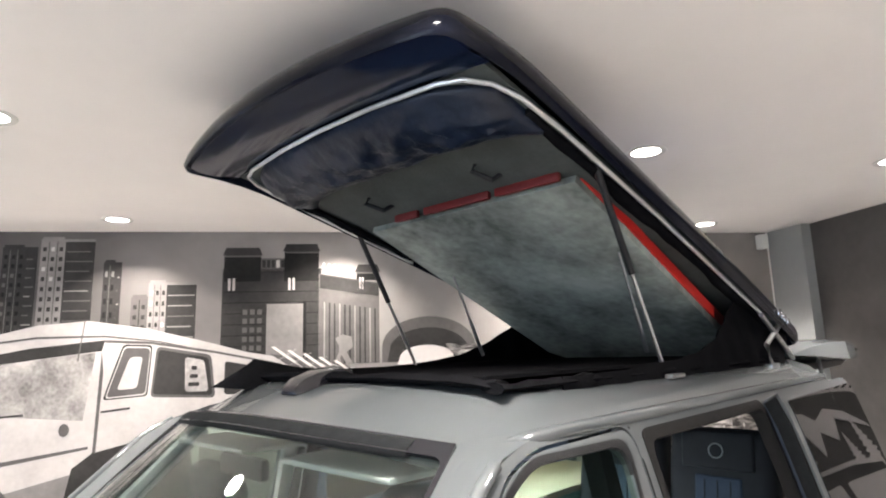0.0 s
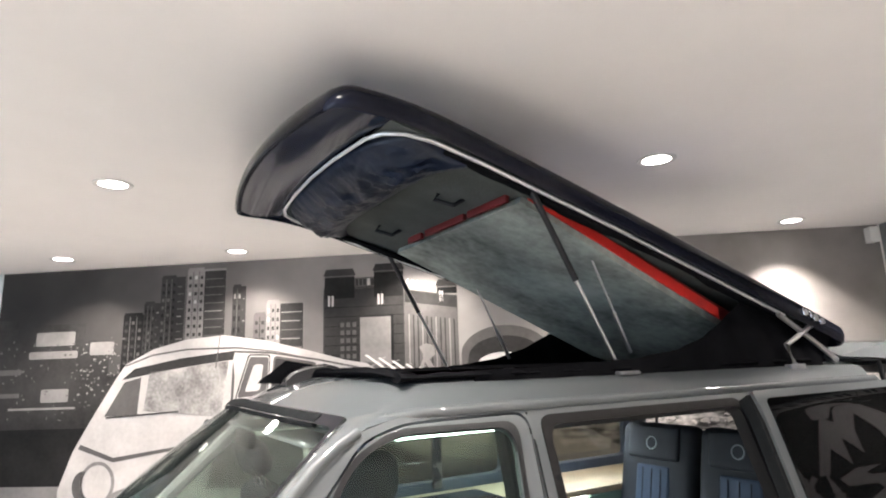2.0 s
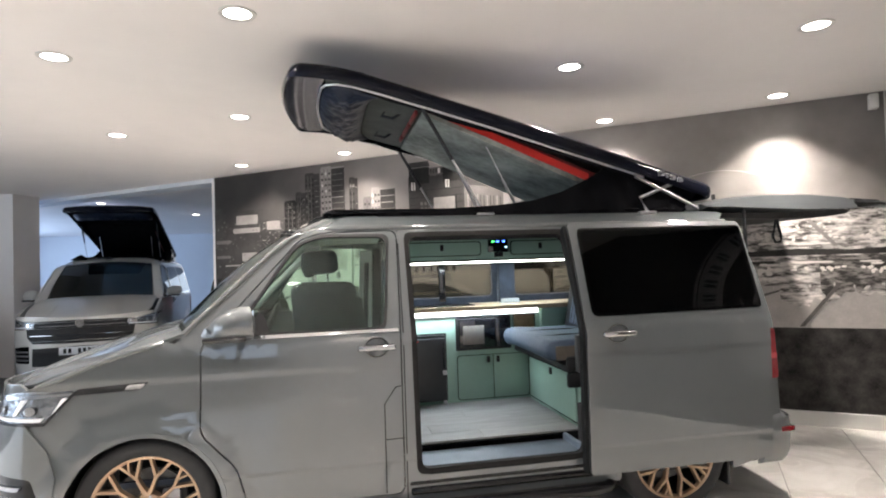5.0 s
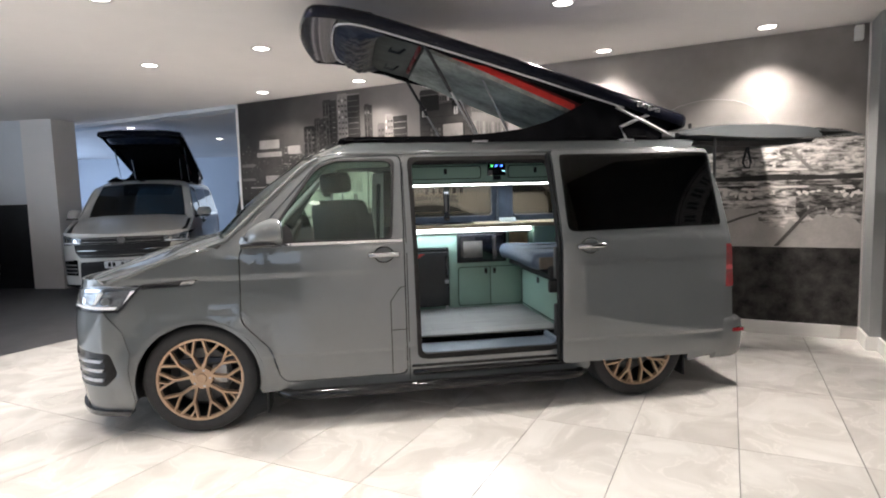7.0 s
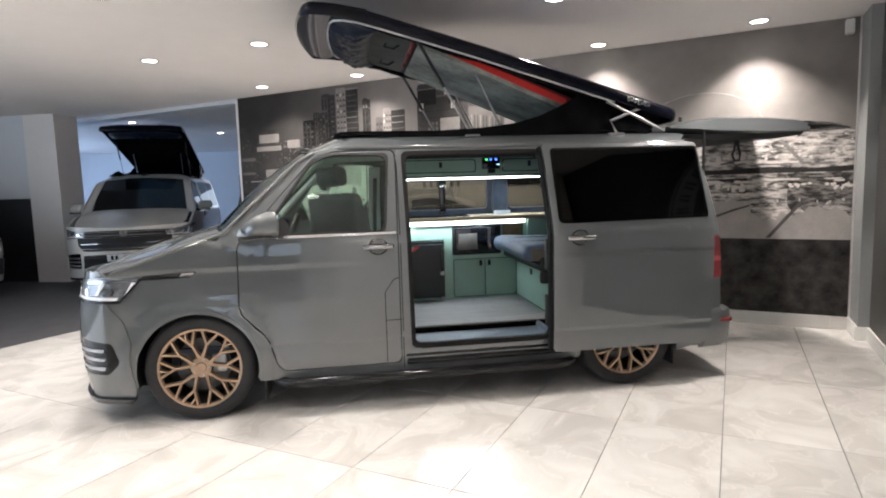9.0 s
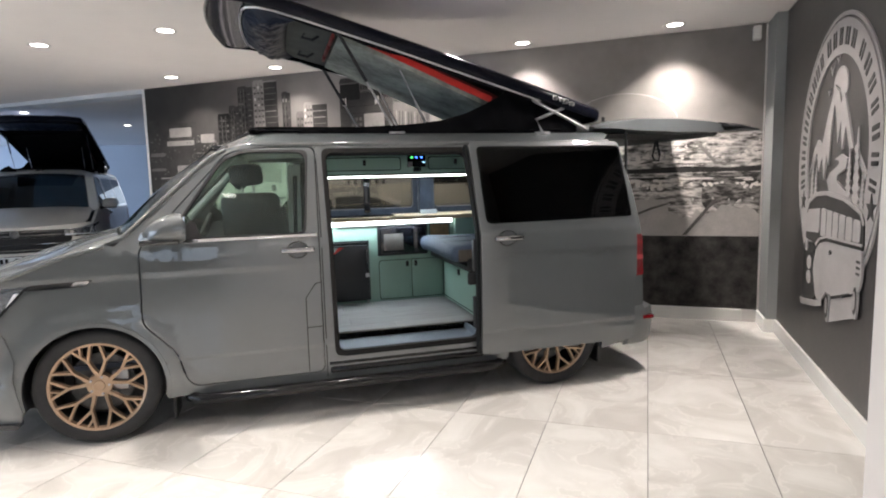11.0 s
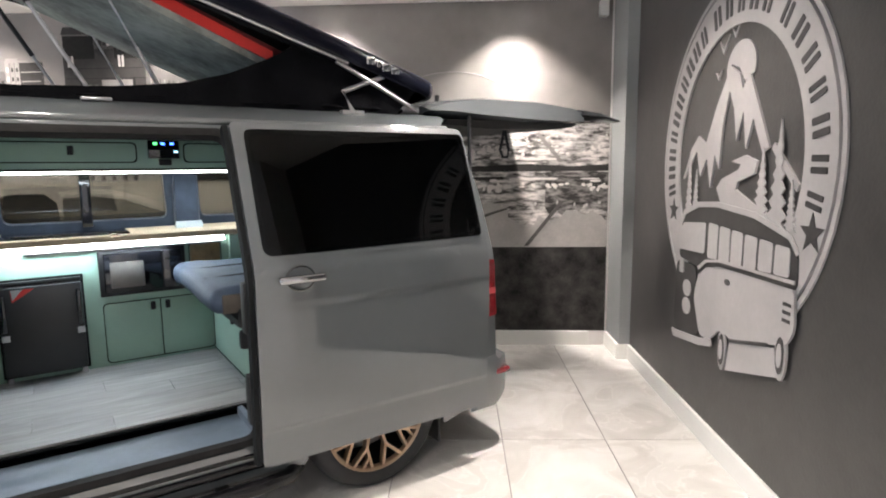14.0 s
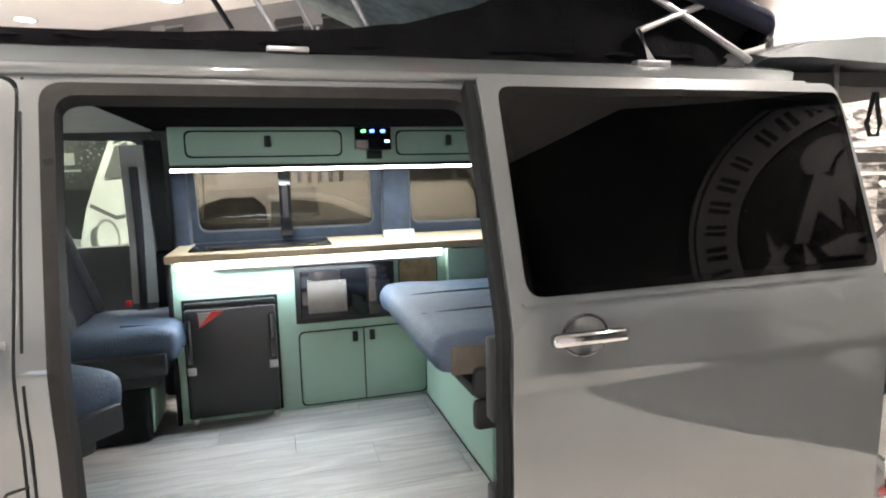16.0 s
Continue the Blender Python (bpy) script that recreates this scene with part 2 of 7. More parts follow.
def skin(f, outline, holes=(), du=0.1, dv=0.1, thick=0.012, flip=False, cuts=()):
    """A curved sheet of some thickness: the outline and its holes are cut in (u, v), then carried to space by f."""
    bm = bmesh.new()
    for loop in (outline, *holes):
        vs = [bm.verts.new((p[0], p[1], 0)) for p in loop]
        for i in range(len(vs)):
            bm.edges.new((vs[i], vs[(i + 1) % len(vs)]))
    bmesh.ops.triangle_fill(bm, use_beauty=True, use_dissolve=False, edges=bm.edges[:])
    us, vs2 = [p[0] for p in outline], [p[1] for p in outline]
    for lo, hi, d, ax in ((min(us), max(us), du, 0), (min(vs2), max(vs2), dv, 1)):
        n = int((hi - lo) / d)
        for i in range(1, n + 1):
            co, no = [0, 0, 0], [0, 0, 0]
            co[ax], no[ax] = lo + (hi - lo) * i / (n + 1), 1
            bmesh.ops.bisect_plane(bm, geom=bm.verts[:] + bm.edges[:] + bm.faces[:], plane_co=co, plane_no=no, dist=1e-5)
    for v in cuts:
        bmesh.ops.bisect_plane(bm, geom=bm.verts[:] + bm.edges[:] + bm.faces[:], plane_co=(0, v, 0), plane_no=(0, 1, 0), dist=1e-5)
    bm.verts.index_update()
    uv = [(v.co.x, v.co.y) for v in bm.verts]
    faces = []
    for fc in bm.faces:
        ids = [v.index for v in fc.verts]
        a, b, c = (uv[ids[k]] for k in (0, 1, 2))
        area = sum(uv[ids[i]][0] * uv[ids[(i + 1) % len(ids)]][1] - uv[ids[(i + 1) % len(ids)]][0] * uv[ids[i]][1] for i in range(len(ids)))
        faces.append(ids if area > 0 else ids[::-1])
    count = {}
    for ids in faces:
        for i in range(len(ids)):
            e = (ids[i], ids[(i + 1) % len(ids)])
            count[e] = 1
    rim = [e for e in count if (e[1], e[0]) not in count]
    bm.free()
    h = 2e-3
    pos, nor = [], []
    for u, v in uv:
        p = Vector(f(u, v))
        n = (Vector(f(u + h, v)) - Vector(f(u - h, v))).cross(Vector(f(u, v + h)) - Vector(f(u, v - h)))
        n = n.normalized() if n.length > 1e-12 else Vector((0, 0, 1))
        pos.append(p)
        nor.append(-n if flip else n)
    if flip:
        faces = [ids[::-1] for ids in faces]
        rim = [(b, a) for a, b in rim]
    k = len(pos)
    verts = pos + [p - n * thick for p, n in zip(pos, nor)]
    norms = nor + [-n for n in nor]
    polys = list(faces) + [[i + k for i in ids[::-1]] for ids in faces]
    for a, b in rim:
        o = len(verts)
        d = (pos[b] - pos[a]).cross(nor[a])
        d = d.normalized() if d.length > 1e-9 else nor[a]
        verts += [pos[a], pos[b], verts[b + k], verts[a + k]]
        norms += [d] * 4
        polys.append([o + 1, o, o + 3, o + 2])
    me = bpy.data.meshes.new("skin")
    me.from_pydata([tuple(v) for v in verts], [], polys)
    me.polygons.foreach_set("use_smooth", [True] * len(me.polygons))
    me.update()
    me.normals_split_custom_set_from_vertices([tuple(n) for n in norms])
    return me


def skinned(name, me, material, parent, label=""):
    me.materials.append(material)
    return part(name, me, material, parent, label)


def loft(sections, closed=False, cap=True):
    """A solid through closed sections of equal counts."""
    bm = bmesh.new()
    rows = [[bm.verts.new(p) for p in s] for s in sections]
    for a, b in zip(rows, rows[1:]):
        for k in range(len(a)):
            bm.faces.new((a[k], a[(k + 1) % len(a)], b[(k + 1) % len(a)], b[k]))
    if cap:
        bm.faces.new(rows[0][::-1])
        bm.faces.new(rows[-1])
    bmesh.ops.recalc_face_normals(bm, faces=bm.faces[:])
    return bm


def prism(outline, m, depth):
    """A flat plate: an outline in the local x, z plane, with its face towards local -y, carried by m."""
    bm = bmesh.new()
    vs = [bm.verts.new((p[0], -depth, p[1])) for p in outline]
    es = [bm.edges.new((vs[i], vs[(i + 1) % len(vs)])) for i in range(len(vs))]
    bmesh.ops.triangle_fill(bm, use_beauty=True, use_dissolve=False, edges=es)
    r = bmesh.ops.extrude_face_region(bm, geom=bm.faces[:])
    bmesh.ops.translate(bm, verts=[v for v in r["geom"] if isinstance(v, bmesh.types.BMVert)], vec=(0, depth, 0))
    bmesh.ops.recalc_face_normals(bm, faces=bm.faces[:])
    bm.transform(m)
    return bm


# ---- the showroom ----
MURAL_A, MURAL_B = Vector((-0.631, 4.832, 0)), Vector((5.77, 0.005, 0))
LOGO_A, LOGO_B = Vector((5.611, -0.378, 0)), Vector((4.236, -2.324, 0))


def wall_frame(a, b):
    """Local x along the wall, local y into it, z up: local -y faces the room."""
    d = (b - a).normalized()
    return Matrix.Translation(a) @ Matrix.Rotation(math.atan2(d.y, d.x), 4, "Z")


MW, LW = wall_frame(MURAL_A, MURAL_B), wall_frame(LOGO_A, LOGO_B)


def wall_box(frame_m, s0, s1, y0, y1, z0, z1, bevel=0.0):
    bm = box(s0, s1, y0, y1, z0, z1, bevel)
    bm.transform(frame_m)
    return bm


structure("wall_mural", wall_box(MW, -0.05, 8.6, 0, 0.22, 0, CEIL + 0.1), M_WALL, "white painted wall that carries the city mural")
structure("wall_logo", wall_box(LW, -0.25, 3.6, 0, 0.2, 0, CEIL + 0.1), M_GREYWALL, "dark grey textured wall with a raised emblem")
structure("wall_white_return", wall_box(LW, 3.585, 9.0, -0.35, 0.2, 0, CEIL + 0.1), M_WALL, "plain white wall that stands proud of the grey one")
structure("wall_south", box(-9.0, 3.0, -8.2, -8.0, 0, CEIL + 0.1), M_GREYWALL, "plain dark grey wall")
structure("wall_west", box(-9.2, -9.0, -8.2, 13.2, 0, CEIL + 0.1), M_WALL, "plain white wall")
structure("ceiling", box(-9.2, 8.0, -8.2, 13.2, CEIL, CEIL + 0.15), M_CEIL, "white plastered ceiling with round downlights")
structure("column_corner", wall_box(LW, -0.42, -0.002, -0.09, 0.1, 0.1, CEIL), M_COLGREY, "grey painted corner column")

DL = (LOGO_B - LOGO_A).normalized()


structure("floor", box(-9.2, 8.0, -8.2, 13.2, -0.12, -0.006), M_GROUT, "pale grouted floor bed under marbled tiles")


# ---- the downlights ----
M_LAMP = glow("downlight_glow", (1.0, 0.96, 0.90), 14.0)
M_LAMPRING = mat("downlight_rim", (0.62, 0.60, 0.57), 0.4, 0, 20, 0.1)
# the last seven, from (-0.8, -2.4) on, are unseen, added for more light
LAMPS = [(4.88, 0.23), (3.72, 1.20), (0.21, 1.29), (-0.11, 3.78), (1.19, 2.92), (0.50, -0.92), (3.94, -1.17), (2.70, -0.29), (1.71, -1.75), (-1.06, 2.09), (2.46, 2.06),
         (-0.72, -0.13), (-0.8, -2.4), (0.6, -3.6), (3.3, -3.4), (1.0, -5.6), (-2.6, -0.2), (-2.4, -4.2), (-4.6, -2.0)]


def downlight(x, y, power=26.0, color=(1.0, 0.93, 0.87), spread=118):
    lamp = thing("downlight", "round recessed ceiling downlight with a lit diffuser", "lamp", "ceiling downlights", at=(x, y, CEIL))
    part("rim", lathe([(0.074, 0.002), (0.074, -0.004), (0.098, -0.006), (0.102, 0.0), (0.098, 0.003)], 32, "z"), M_LAMPRING, lamp)
    part("diffuser", lathe([(0.0, -0.0015), (0.075, -0.0015), (0.075, 0.001), (0.0, 0.001)], 32, "z"), M_LAMP, lamp)
    area_lamp("downlight_beam", Matrix.Translation((x, y, CEIL - 0.012)), 0.15, power, color, spread=spread)


POWERS = {(-0.72, -0.13): 20.0, (-0.8, -2.4): 20.0, (0.6, -3.6): 16.0, (3.3, -3.4): 33.0, (3.94, -1.17): 32.0, (2.70, -0.29): 34.0, (0.21, 1.29): 34.0, (3.72, 1.20): 15.0, (4.88, 0.23): 31.0, (1.71, -1.75): 14.0, (1.19, 2.92): 18.0, (2.46, 2.06): 18.0, (-0.11, 3.78): 20.0}
for _x, _y in LAMPS:
    downlight(_x, _y, POWERS.get((_x, _y), 26.0), spread=100 if (_x, _y) in ((3.72, 1.20), (4.88, 0.23)) else 118)
for _x, _y in ((-3.2, 7.9), (-2.0, 10.3)):
    downlight(_x, _y, 40.0, (1.0, 0.95, 0.9))

# ---- the camper van: shape ----
# x runs from the front axle to the rear, the open side faces -y
NOSE_X, SIDE_Y, CORNER_X, POWER = -0.90, 0.95, -0.42, 2.5


def _plan_table():
    pts = []
    for i in range(61):
        a = math.pi / 2 * (1 - i / 60)
        pts.append((CORNER_X - (CORNER_X - NOSE_X) * max(0.0, math.sin(a)) ** (2 / POWER), SIDE_Y * max(0.0, math.cos(a)) ** (2 / POWER)))
    return pts


PLAN = _plan_table()
_len = [0.0]
for _a, _b in zip(PLAN, PLAN[1:]):
    _len.append(_len[-1] + math.hypot(_b[0] - _a[0], _b[1] - _a[1]))
# u is the run along the body in plan; it equals x along the straight side
_len = [CORNER_X - (_len[-1] - s) for s in _len]
U_NOSE = _len[0]


def plan(u):
    """Place and outward normal of the body's plan curve at run u (near side, y negative)."""
    if u >= CORNER_X:
        k = max(0.0, u - 3.55)
        return Vector((u, -SIDE_Y + 0.35 * k * k, 0)), Vector((0.7 * k, -1, 0)).normalized()
    if u <= _len[0]:
        return Vector((NOSE_X, -(u - _len[0]), 0)), Vector((-1, 0, 0))
    for i in range(60):
        if _len[i + 1] >= u:
            t = (u - _len[i]) / max(1e-9, _len[i + 1] - _len[i])
            a, b = Vector(PLAN[i]), Vector(PLAN[i + 1])
            p = a.lerp(b, t)
            d = (b - a).normalized()
            return Vector((p.x, -p.y, 0)), Vector((-d.y, -d.x, 0)).normalized()


def sm(a, b, x):
    t = min(1.0, max(0.0, (x - a) / (b - a)))
    return t * t * (3 - 2 * t)


def inset(z, front=0.0):
    """How far the flank lies inside the widest line at height z."""
    w = 0.16 * max(0.0, 0.42 - z) ** 1.3
    w += 0.0034 * (sm(0.70, 0.985, z) - sm(0.985, 1.030, z)) + 0.006 * (sm(0.32, 0.462, z) - sm(0.462, 0.492, z))
    t = max(0.0, z - 1.14)
    w += 0.235 * t + 0.04 * t * t + 2.6 * max(0.0, z - 1.70) ** 2
    return w


def lean(u, z):
    """The nose leans back with height, only round the front."""
    k = sm(-0.35, -0.95, u)
    return k * (0.30 * max(0.0, z - 0.72) ** 1.5 + 0.05 * max(0.0, 0.5 - z))


def flank(side=-1, out=0.0, arches=True):
    def f(u, z):
        p, n = plan(u)
        q = p - n * (inset(z) - out)
        # the wheel arches stand a little proud
        for ax in (0.0, 3.0) if arches else ():
            r = math.hypot(u - ax, z - 0.345)
            q += n * 0.022 * (1 - sm(0.42, 0.52, r))
        q.x += lean(u, z)
        return Vector((q.x, q.y if side < 0 else -q.y, z))
    return f


def roof_z(x, y):
    e = min(1.0, abs(y) / 0.764)
    z = 1.793 + 0.095 * (1 - e ** 8) + 0.014 * (1 - e * e)
    z -= 0.36 * max(0.0, (1.02 - x)) ** 1.6 * (1 - 0.3 * e)
    return z


def roof_f(x, y):
    """The roof skin; its front edge comes down flush to the windscreen's top."""
    X = x + 0.10 * (abs(y) / 0.75) ** 2.5 * (1 - sm(0.66, 1.1, x))
    e = min(1.0, abs(y) / 0.664)
    xs, zs = 0.68 + 0.13 * e ** 2.2, 1.816 - 0.035 * e * e - 0.005 * e
    k = 1 - sm(0.0, 0.30, X - xs)
    return Vector((X, y, roof_z(x, y) - k * max(0.0, roof_z(xs, y) - zs)))


def bonnet_z(x, y):
    t = max(0.0, (x + 0.90) / 0.95)
    z = 0.925 + 0.355 * t ** 0.72 - 0.03 * max(0.0, t - 0.8)
    return z - 0.085 * (abs(y) / 0.9) ** 2.6 - 0.02 * sm(0.42, 0.5, abs(y)) * (1 - sm(0.5, 0.9, t))


def screen_f(y, v):
    """Windscreen: v from its base (0) to the roof (1)."""
    e = abs(y) / 0.80
    y2 = y * (1 - 0.17 * v)
    x = -0.02 + 0.26 * e ** 2.2 + (0.70 - 0.13 * e ** 2.2) * v - 0.03 * math.sin(math.pi * v)
    z = 1.215 - 0.035 * e ** 2 + (0.60 - 0.005 * e) * v + 0.012 * math.sin(math.pi * v)
    return Vector((x, y2, z))


ARCH_R, AXLE_Z = 0.395, 0.345
CREASES = (0.44, 0.455, 0.462, 0.470, 0.481, 0.492, 0.95, 0.975, 0.985, 0.996, 1.008, 1.019, 1.03)


def arch(cx, z0):
    """Points of a wheel arch from rear foot to front foot, over the top."""
    a0 = math.asin((z0 - AXLE_Z) / ARCH_R)
    return [(cx + ARCH_R * math.cos(a), AXLE_Z + ARCH_R * math.sin(a)) for a in (math.pi - a0 - (math.pi - 2 * a0) * i / 22 for i in range(23))]


FRONT_WIN = [(0.455, 1.225, 0.03), (1.245, 1.225, 0.05), (1.285, 1.735, 0.07), (0.90, 1.740, 0.1), (0.775, 1.685, 0.08)]
APERTURE = [(1.41, 0.40, 0.09), (2.43, 0.40, 0.09), (2.45, 1.16, 0.05), (2.40, 1.755, 0.09), (1.39, 1.755, 0.09), (1.40, 1.16, 0.05)]
DOOR_FRONT = [(0.275, 0.72, 0.03), (0.285, 1.17, 0.03), (0.36, 1.245, 0.03), (0.80, 1.73, 0.14), (0.93, 1.765, 0.08), (1.345, 1.77, 0.03), (1.335, 1.16, 0.02), (1.335, 0.30, 0.05), (0.545, 0.30, 0.05), (0.50, 0.345, 0.02), (0.452, 0.53, 0.05)]
REAR_WIN = [(2.56, 1.235, 0.06), (3.52, 1.235, 0.06), (3.42, 1.715, 0.07), (2.52, 1.715, 0.07)]
MID_WIN = [(1.46, 1.235, 0.06), (2.44, 1.235, 0.06), (2.40, 1.715, 0.07), (1.46, 1.715, 0.07)]


def grow(points, d):
    """The outline pushed outwards by d (inwards when negative)."""
    out = []
    n = len(points)
    area = sum(points[i][0] * points[(i + 1) % n][1] - points[(i + 1) % n][0] * points[i][1] for i in range(n))
    for i in range(n):
        a, p, b = (Vector(points[j % n][:2]) for j in (i - 1, i, i + 1))
        na = Vector(((p - a).y, -(p - a).x)).normalized()
        nb = Vector(((b - p).y, -(b - p).x)).normalized()
        m = (na + nb)
        m = m / max(0.35, m.length_squared / 2) if m.length > 1e-6 else na
        out.append(tuple(p + m * (d if area > 0 else -d)))
    return out


def van_body(van, paint, near_open=True, glass=M_GLASS, far_windows=True):
    """The painted shell with its glass, lamps, bumpers and wheels; the flank has real openings."""
    # upper end of the flank: fender line, screen pillar, roof edge
    top = [(3.66, 0.95), (3.63, 1.25), (3.565, 1.76), (3.55, 1.792)] + [(3.55 - (3.55 - 0.98) * i / 30, 1.792) for i in range(1, 31)] + [(0.90, 1.78), (0.80, 1.755), (0.70, 1.70), (0.21, 1.235), (0.16, 1.19)]
    fender = [(u, bonnet_z(u, 0.86) - 0.005) for u in (0.10, 0.0, -0.1, -0.2, -0.3, -0.4, -0.5, -0.6)]
    for side in (-1, 1):
        f = flank(side)
        low = [(-0.60, 0.62), (-0.56, 0.25), (-0.40, 0.245)] + [p for p in arch(0.0, 0.245)] + [(0.6, 0.245)]
        low += [(2.5, 0.245)] + [p for p in arch(3.0, 0.245)] + [(3.62, 0.28), (3.70, 0.50)]
        outline = dense(low + top + fender + [(-0.60, 0.9)], 0.09)
        holes = [dense(rounded(grow(DOOR_FRONT, 0.004)), 0.09)]
        if near_open and side < 0:
            holes.append(dense(rounded(APERTURE), 0.08))
        else:
            holes += [rounded(MID_WIN), rounded(REAR_WIN)]
        skinned("side_panel", skin(f, outline, holes, 0.10, 0.07, 0.035, flip=side > 0, cuts=CREASES), paint, van)
        door = skinned("front_door", skin(f, dense(rounded(grow(DOOR_FRONT, -0.003)), 0.09), [dense(rounded(FRONT_WIN), 0.08)], 0.1, 0.07, 0.022, flip=side > 0, cuts=CREASES), paint, van)
        skinned("window_pane", skin(flank(side, -0.006), rounded(grow(FRONT_WIN, 0.006)), (), 0.2, 0.1, 0.004, flip=side > 0), glass, door).visible_shadow = False
        skinned("window_seal", skin(flank(side, 0.003), dense(rounded(grow(FRONT_WIN, 0.016)), 0.1), [dense(rounded(FRONT_WIN), 0.1)], 0.2, 0.1, 0.012, flip=side > 0), M_PLASTIC, door)
        # on the open van, chrome stands for highlights along the painted ledge
        skinned("sill_trim", skin(flank(side, 0.006), rounded([(0.40, 1.193), (1.325, 1.196), (1.325, 1.212), (0.42, 1.212)], 0.004), (), 0.2, 0.1, 0.008, flip=side > 0), M_CHROME if near_open else M_PLASTIC, door)
        door_handle(door, 1.20, 1.115, side, 0.0, M_HANDLE)
        mirror(door, side, paint)
        if not (near_open and side < 0):
            for name, win in (("side_window", MID_WIN), ("rear_side_window", REAR_WIN)):
                skinned(name, skin(flank(side, 0.002), rounded(grow(win, 0.012)), (), 0.2, 0.1, 0.004, flip=side > 0), M_RWIN if near_open else M_PRIVACY, van)
        # headlamp with its dark strip and marker
        headlamp(van, side)
        for cx in (0.0, 3.0):
            arch_liner(van, cx, side)
            skinned("arch_lip", skin(flank(side, 0.004), dense([(cx + (ARCH_R + 0.012) * math.cos(a), AXLE_Z + (ARCH_R + 0.012) * math.sin(a)) for a in (math.pi * 1.07 - math.pi * 1.14 * i / 24 for i in range(25))] +
                    [(cx + (ARCH_R - 0.012) * math.cos(a), AXLE_Z + (ARCH_R - 0.012) * math.sin(a)) for a in (-math.pi * 0.07 + math.pi * 1.14 * i / 24 for i in range(25))], 0.2), (), 0.2, 0.2, 0.03, flip=side > 0), paint, van)
        tail_lamp(van, side)
        sill(van, side)
    roof_edge = [(0.71, -0.66), (0.80, -0.752), (0.98, -0.763), (3.50, -0.763), (3.57, -0.70), (3.60, 0.0), (3.57, 0.70), (3.50, 0.763), (0.98, 0.763), (0.80, 0.752), (0.71, 0.66), (0.69, 0.4), (0.68, 0.0), (0.69, -0.4)]
    skinned("roof", skin(roof_f, dense(roof_edge, 0.06), (), 0.06, 0.03, 0.03), paint, van)
    for side in (-1, 1):
        edge_run = [(0.86, 0.728, 1.772), (0.92, 0.745, 1.786), (1.0, 0.757, 1.793)] + [(1.0 + 2.54 * i / 24, 0.762, 1.794) for i in range(1, 25)]
        ridge = [flank(side)(u, z) for u, z in ((0.20, 1.235), (0.36, 1.385), (0.53, 1.545), (0.68, 1.685), (0.74, 1.725), (0.80, 1.755))]
        part("pillar_ridge", sweep([p + Vector((-0.006, side * -0.004, 0.0)) for p in ridge], 0.015, 12), paint, van)
        part("fender_ridge", sweep([flank(side)(u, bonnet_z(u, 0.86) - 0.012) + Vector((0, side * -0.004, 0)) for u in (0.10, 0.0, -0.1, -0.2, -0.3, -0.4, -0.5)], 0.014, 12), paint, van)
        part("roof_gutter", sweep([(x, side * y, z - 0.004) for x, y, z in edge_run], 0.017, 14), paint, van)
    hood = [(-0.86, 0.0), (-0.84, -0.30), (-0.79, -0.52), (-0.70, -0.70), (-0.56, -0.815), (-0.3, -0.865), (0.10, -0.86), (0.17, -0.82), (0.10, -0.62), (0.04, -0.3), (0.02, 0.0)]
    hood = hood + [(x, -y) for x, y in hood[-2:0:-1]]
    skinned("bonnet", skin(lambda x, y: Vector((x, y, bonnet_z(x, y))), dense(hood[::1], 0.08), (), 0.08, 0.08, 0.02), paint, van)
    for side in (-1, 1):
        edge = [(0.15, 1.185), (0.21, 1.240), (0.70, 1.705), (0.80, 1.758), (0.90, 1.782), (0.98, 1.792)]

        def pillar(w, v, s=side):
            z = 1.185 + (1.792 - 1.185) * v
            for a, b in zip(edge, edge[1:]):
                if z <= b[1] or b is edge[-1]:
                    u = a[0] + (b[0] - a[0]) * (z - a[1]) / (b[1] - a[1])
                    break
            p = flank(s)(u, z)
            q = screen_f(s * 0.785, v * 1.005)
            m_ = q.lerp(p, w)
            return m_ + Vector((-0.4, s * 0.55, 0.3)) * 0.10 * w * (1 - w) + Vector((0, 0, 0.002))
        skinned("screen_pillar", skin(pillar, dense([(0.0, 0.0), (1.0, 0.0), (1.0, 1.0), (0.0, 1.0)], 0.1), (), 0.12, 0.05, 0.012, flip=side > 0), paint, van)
    ws = [(-0.80, 0.0), (0.80, 0.0), (0.80, 1.0), (-0.80, 1.0)]
    skinned("windscreen", skin(screen_f, dense(ws, 0.1), (), 0.12, 0.12, 0.005), M_SCREEN if near_open else glass, van).visible_shadow = False
    fr = dense([(-0.80, 0.0), (0.80, 0.0), (0.80, 1.0), (-0.80, 1.0)], 0.1)
    inn = dense(rounded([(-0.790, 0.03), (0.790, 0.03), (0.788, 0.955), (-0.788, 0.955)], 0.03), 0.1)
    skinned("windscreen_band", skin(lambda y, v: screen_f(y, v) + Vector((-0.001, 0, 0.003)), fr, [inn], 0.12, 0.12, 0.012), M_GLOSS_BLACK, van)
    scuttle = [(-0.02, -0.80), (0.24, -0.80), (0.22, 0.80), (-0.02, 0.80)]
    skinned("scuttle", skin(lambda x, y: Vector((x + 0.10 * (abs(y) / 0.8) ** 2, y, bonnet_z(0.03, y) - 0.035)), dense([(-0.10, -0.80), (0.14, -0.80), (0.14, 0.80), (-0.10, 0.80)], 0.1), (), 0.1, 0.1, 0.02), M_PLASTIC, van)
    front_fascia(van, paint)
    rear_end(van, paint)
    for cx in (0.0, 3.0):
        for side in (-1, 1):
            wheel(van, cx, side)
    return van


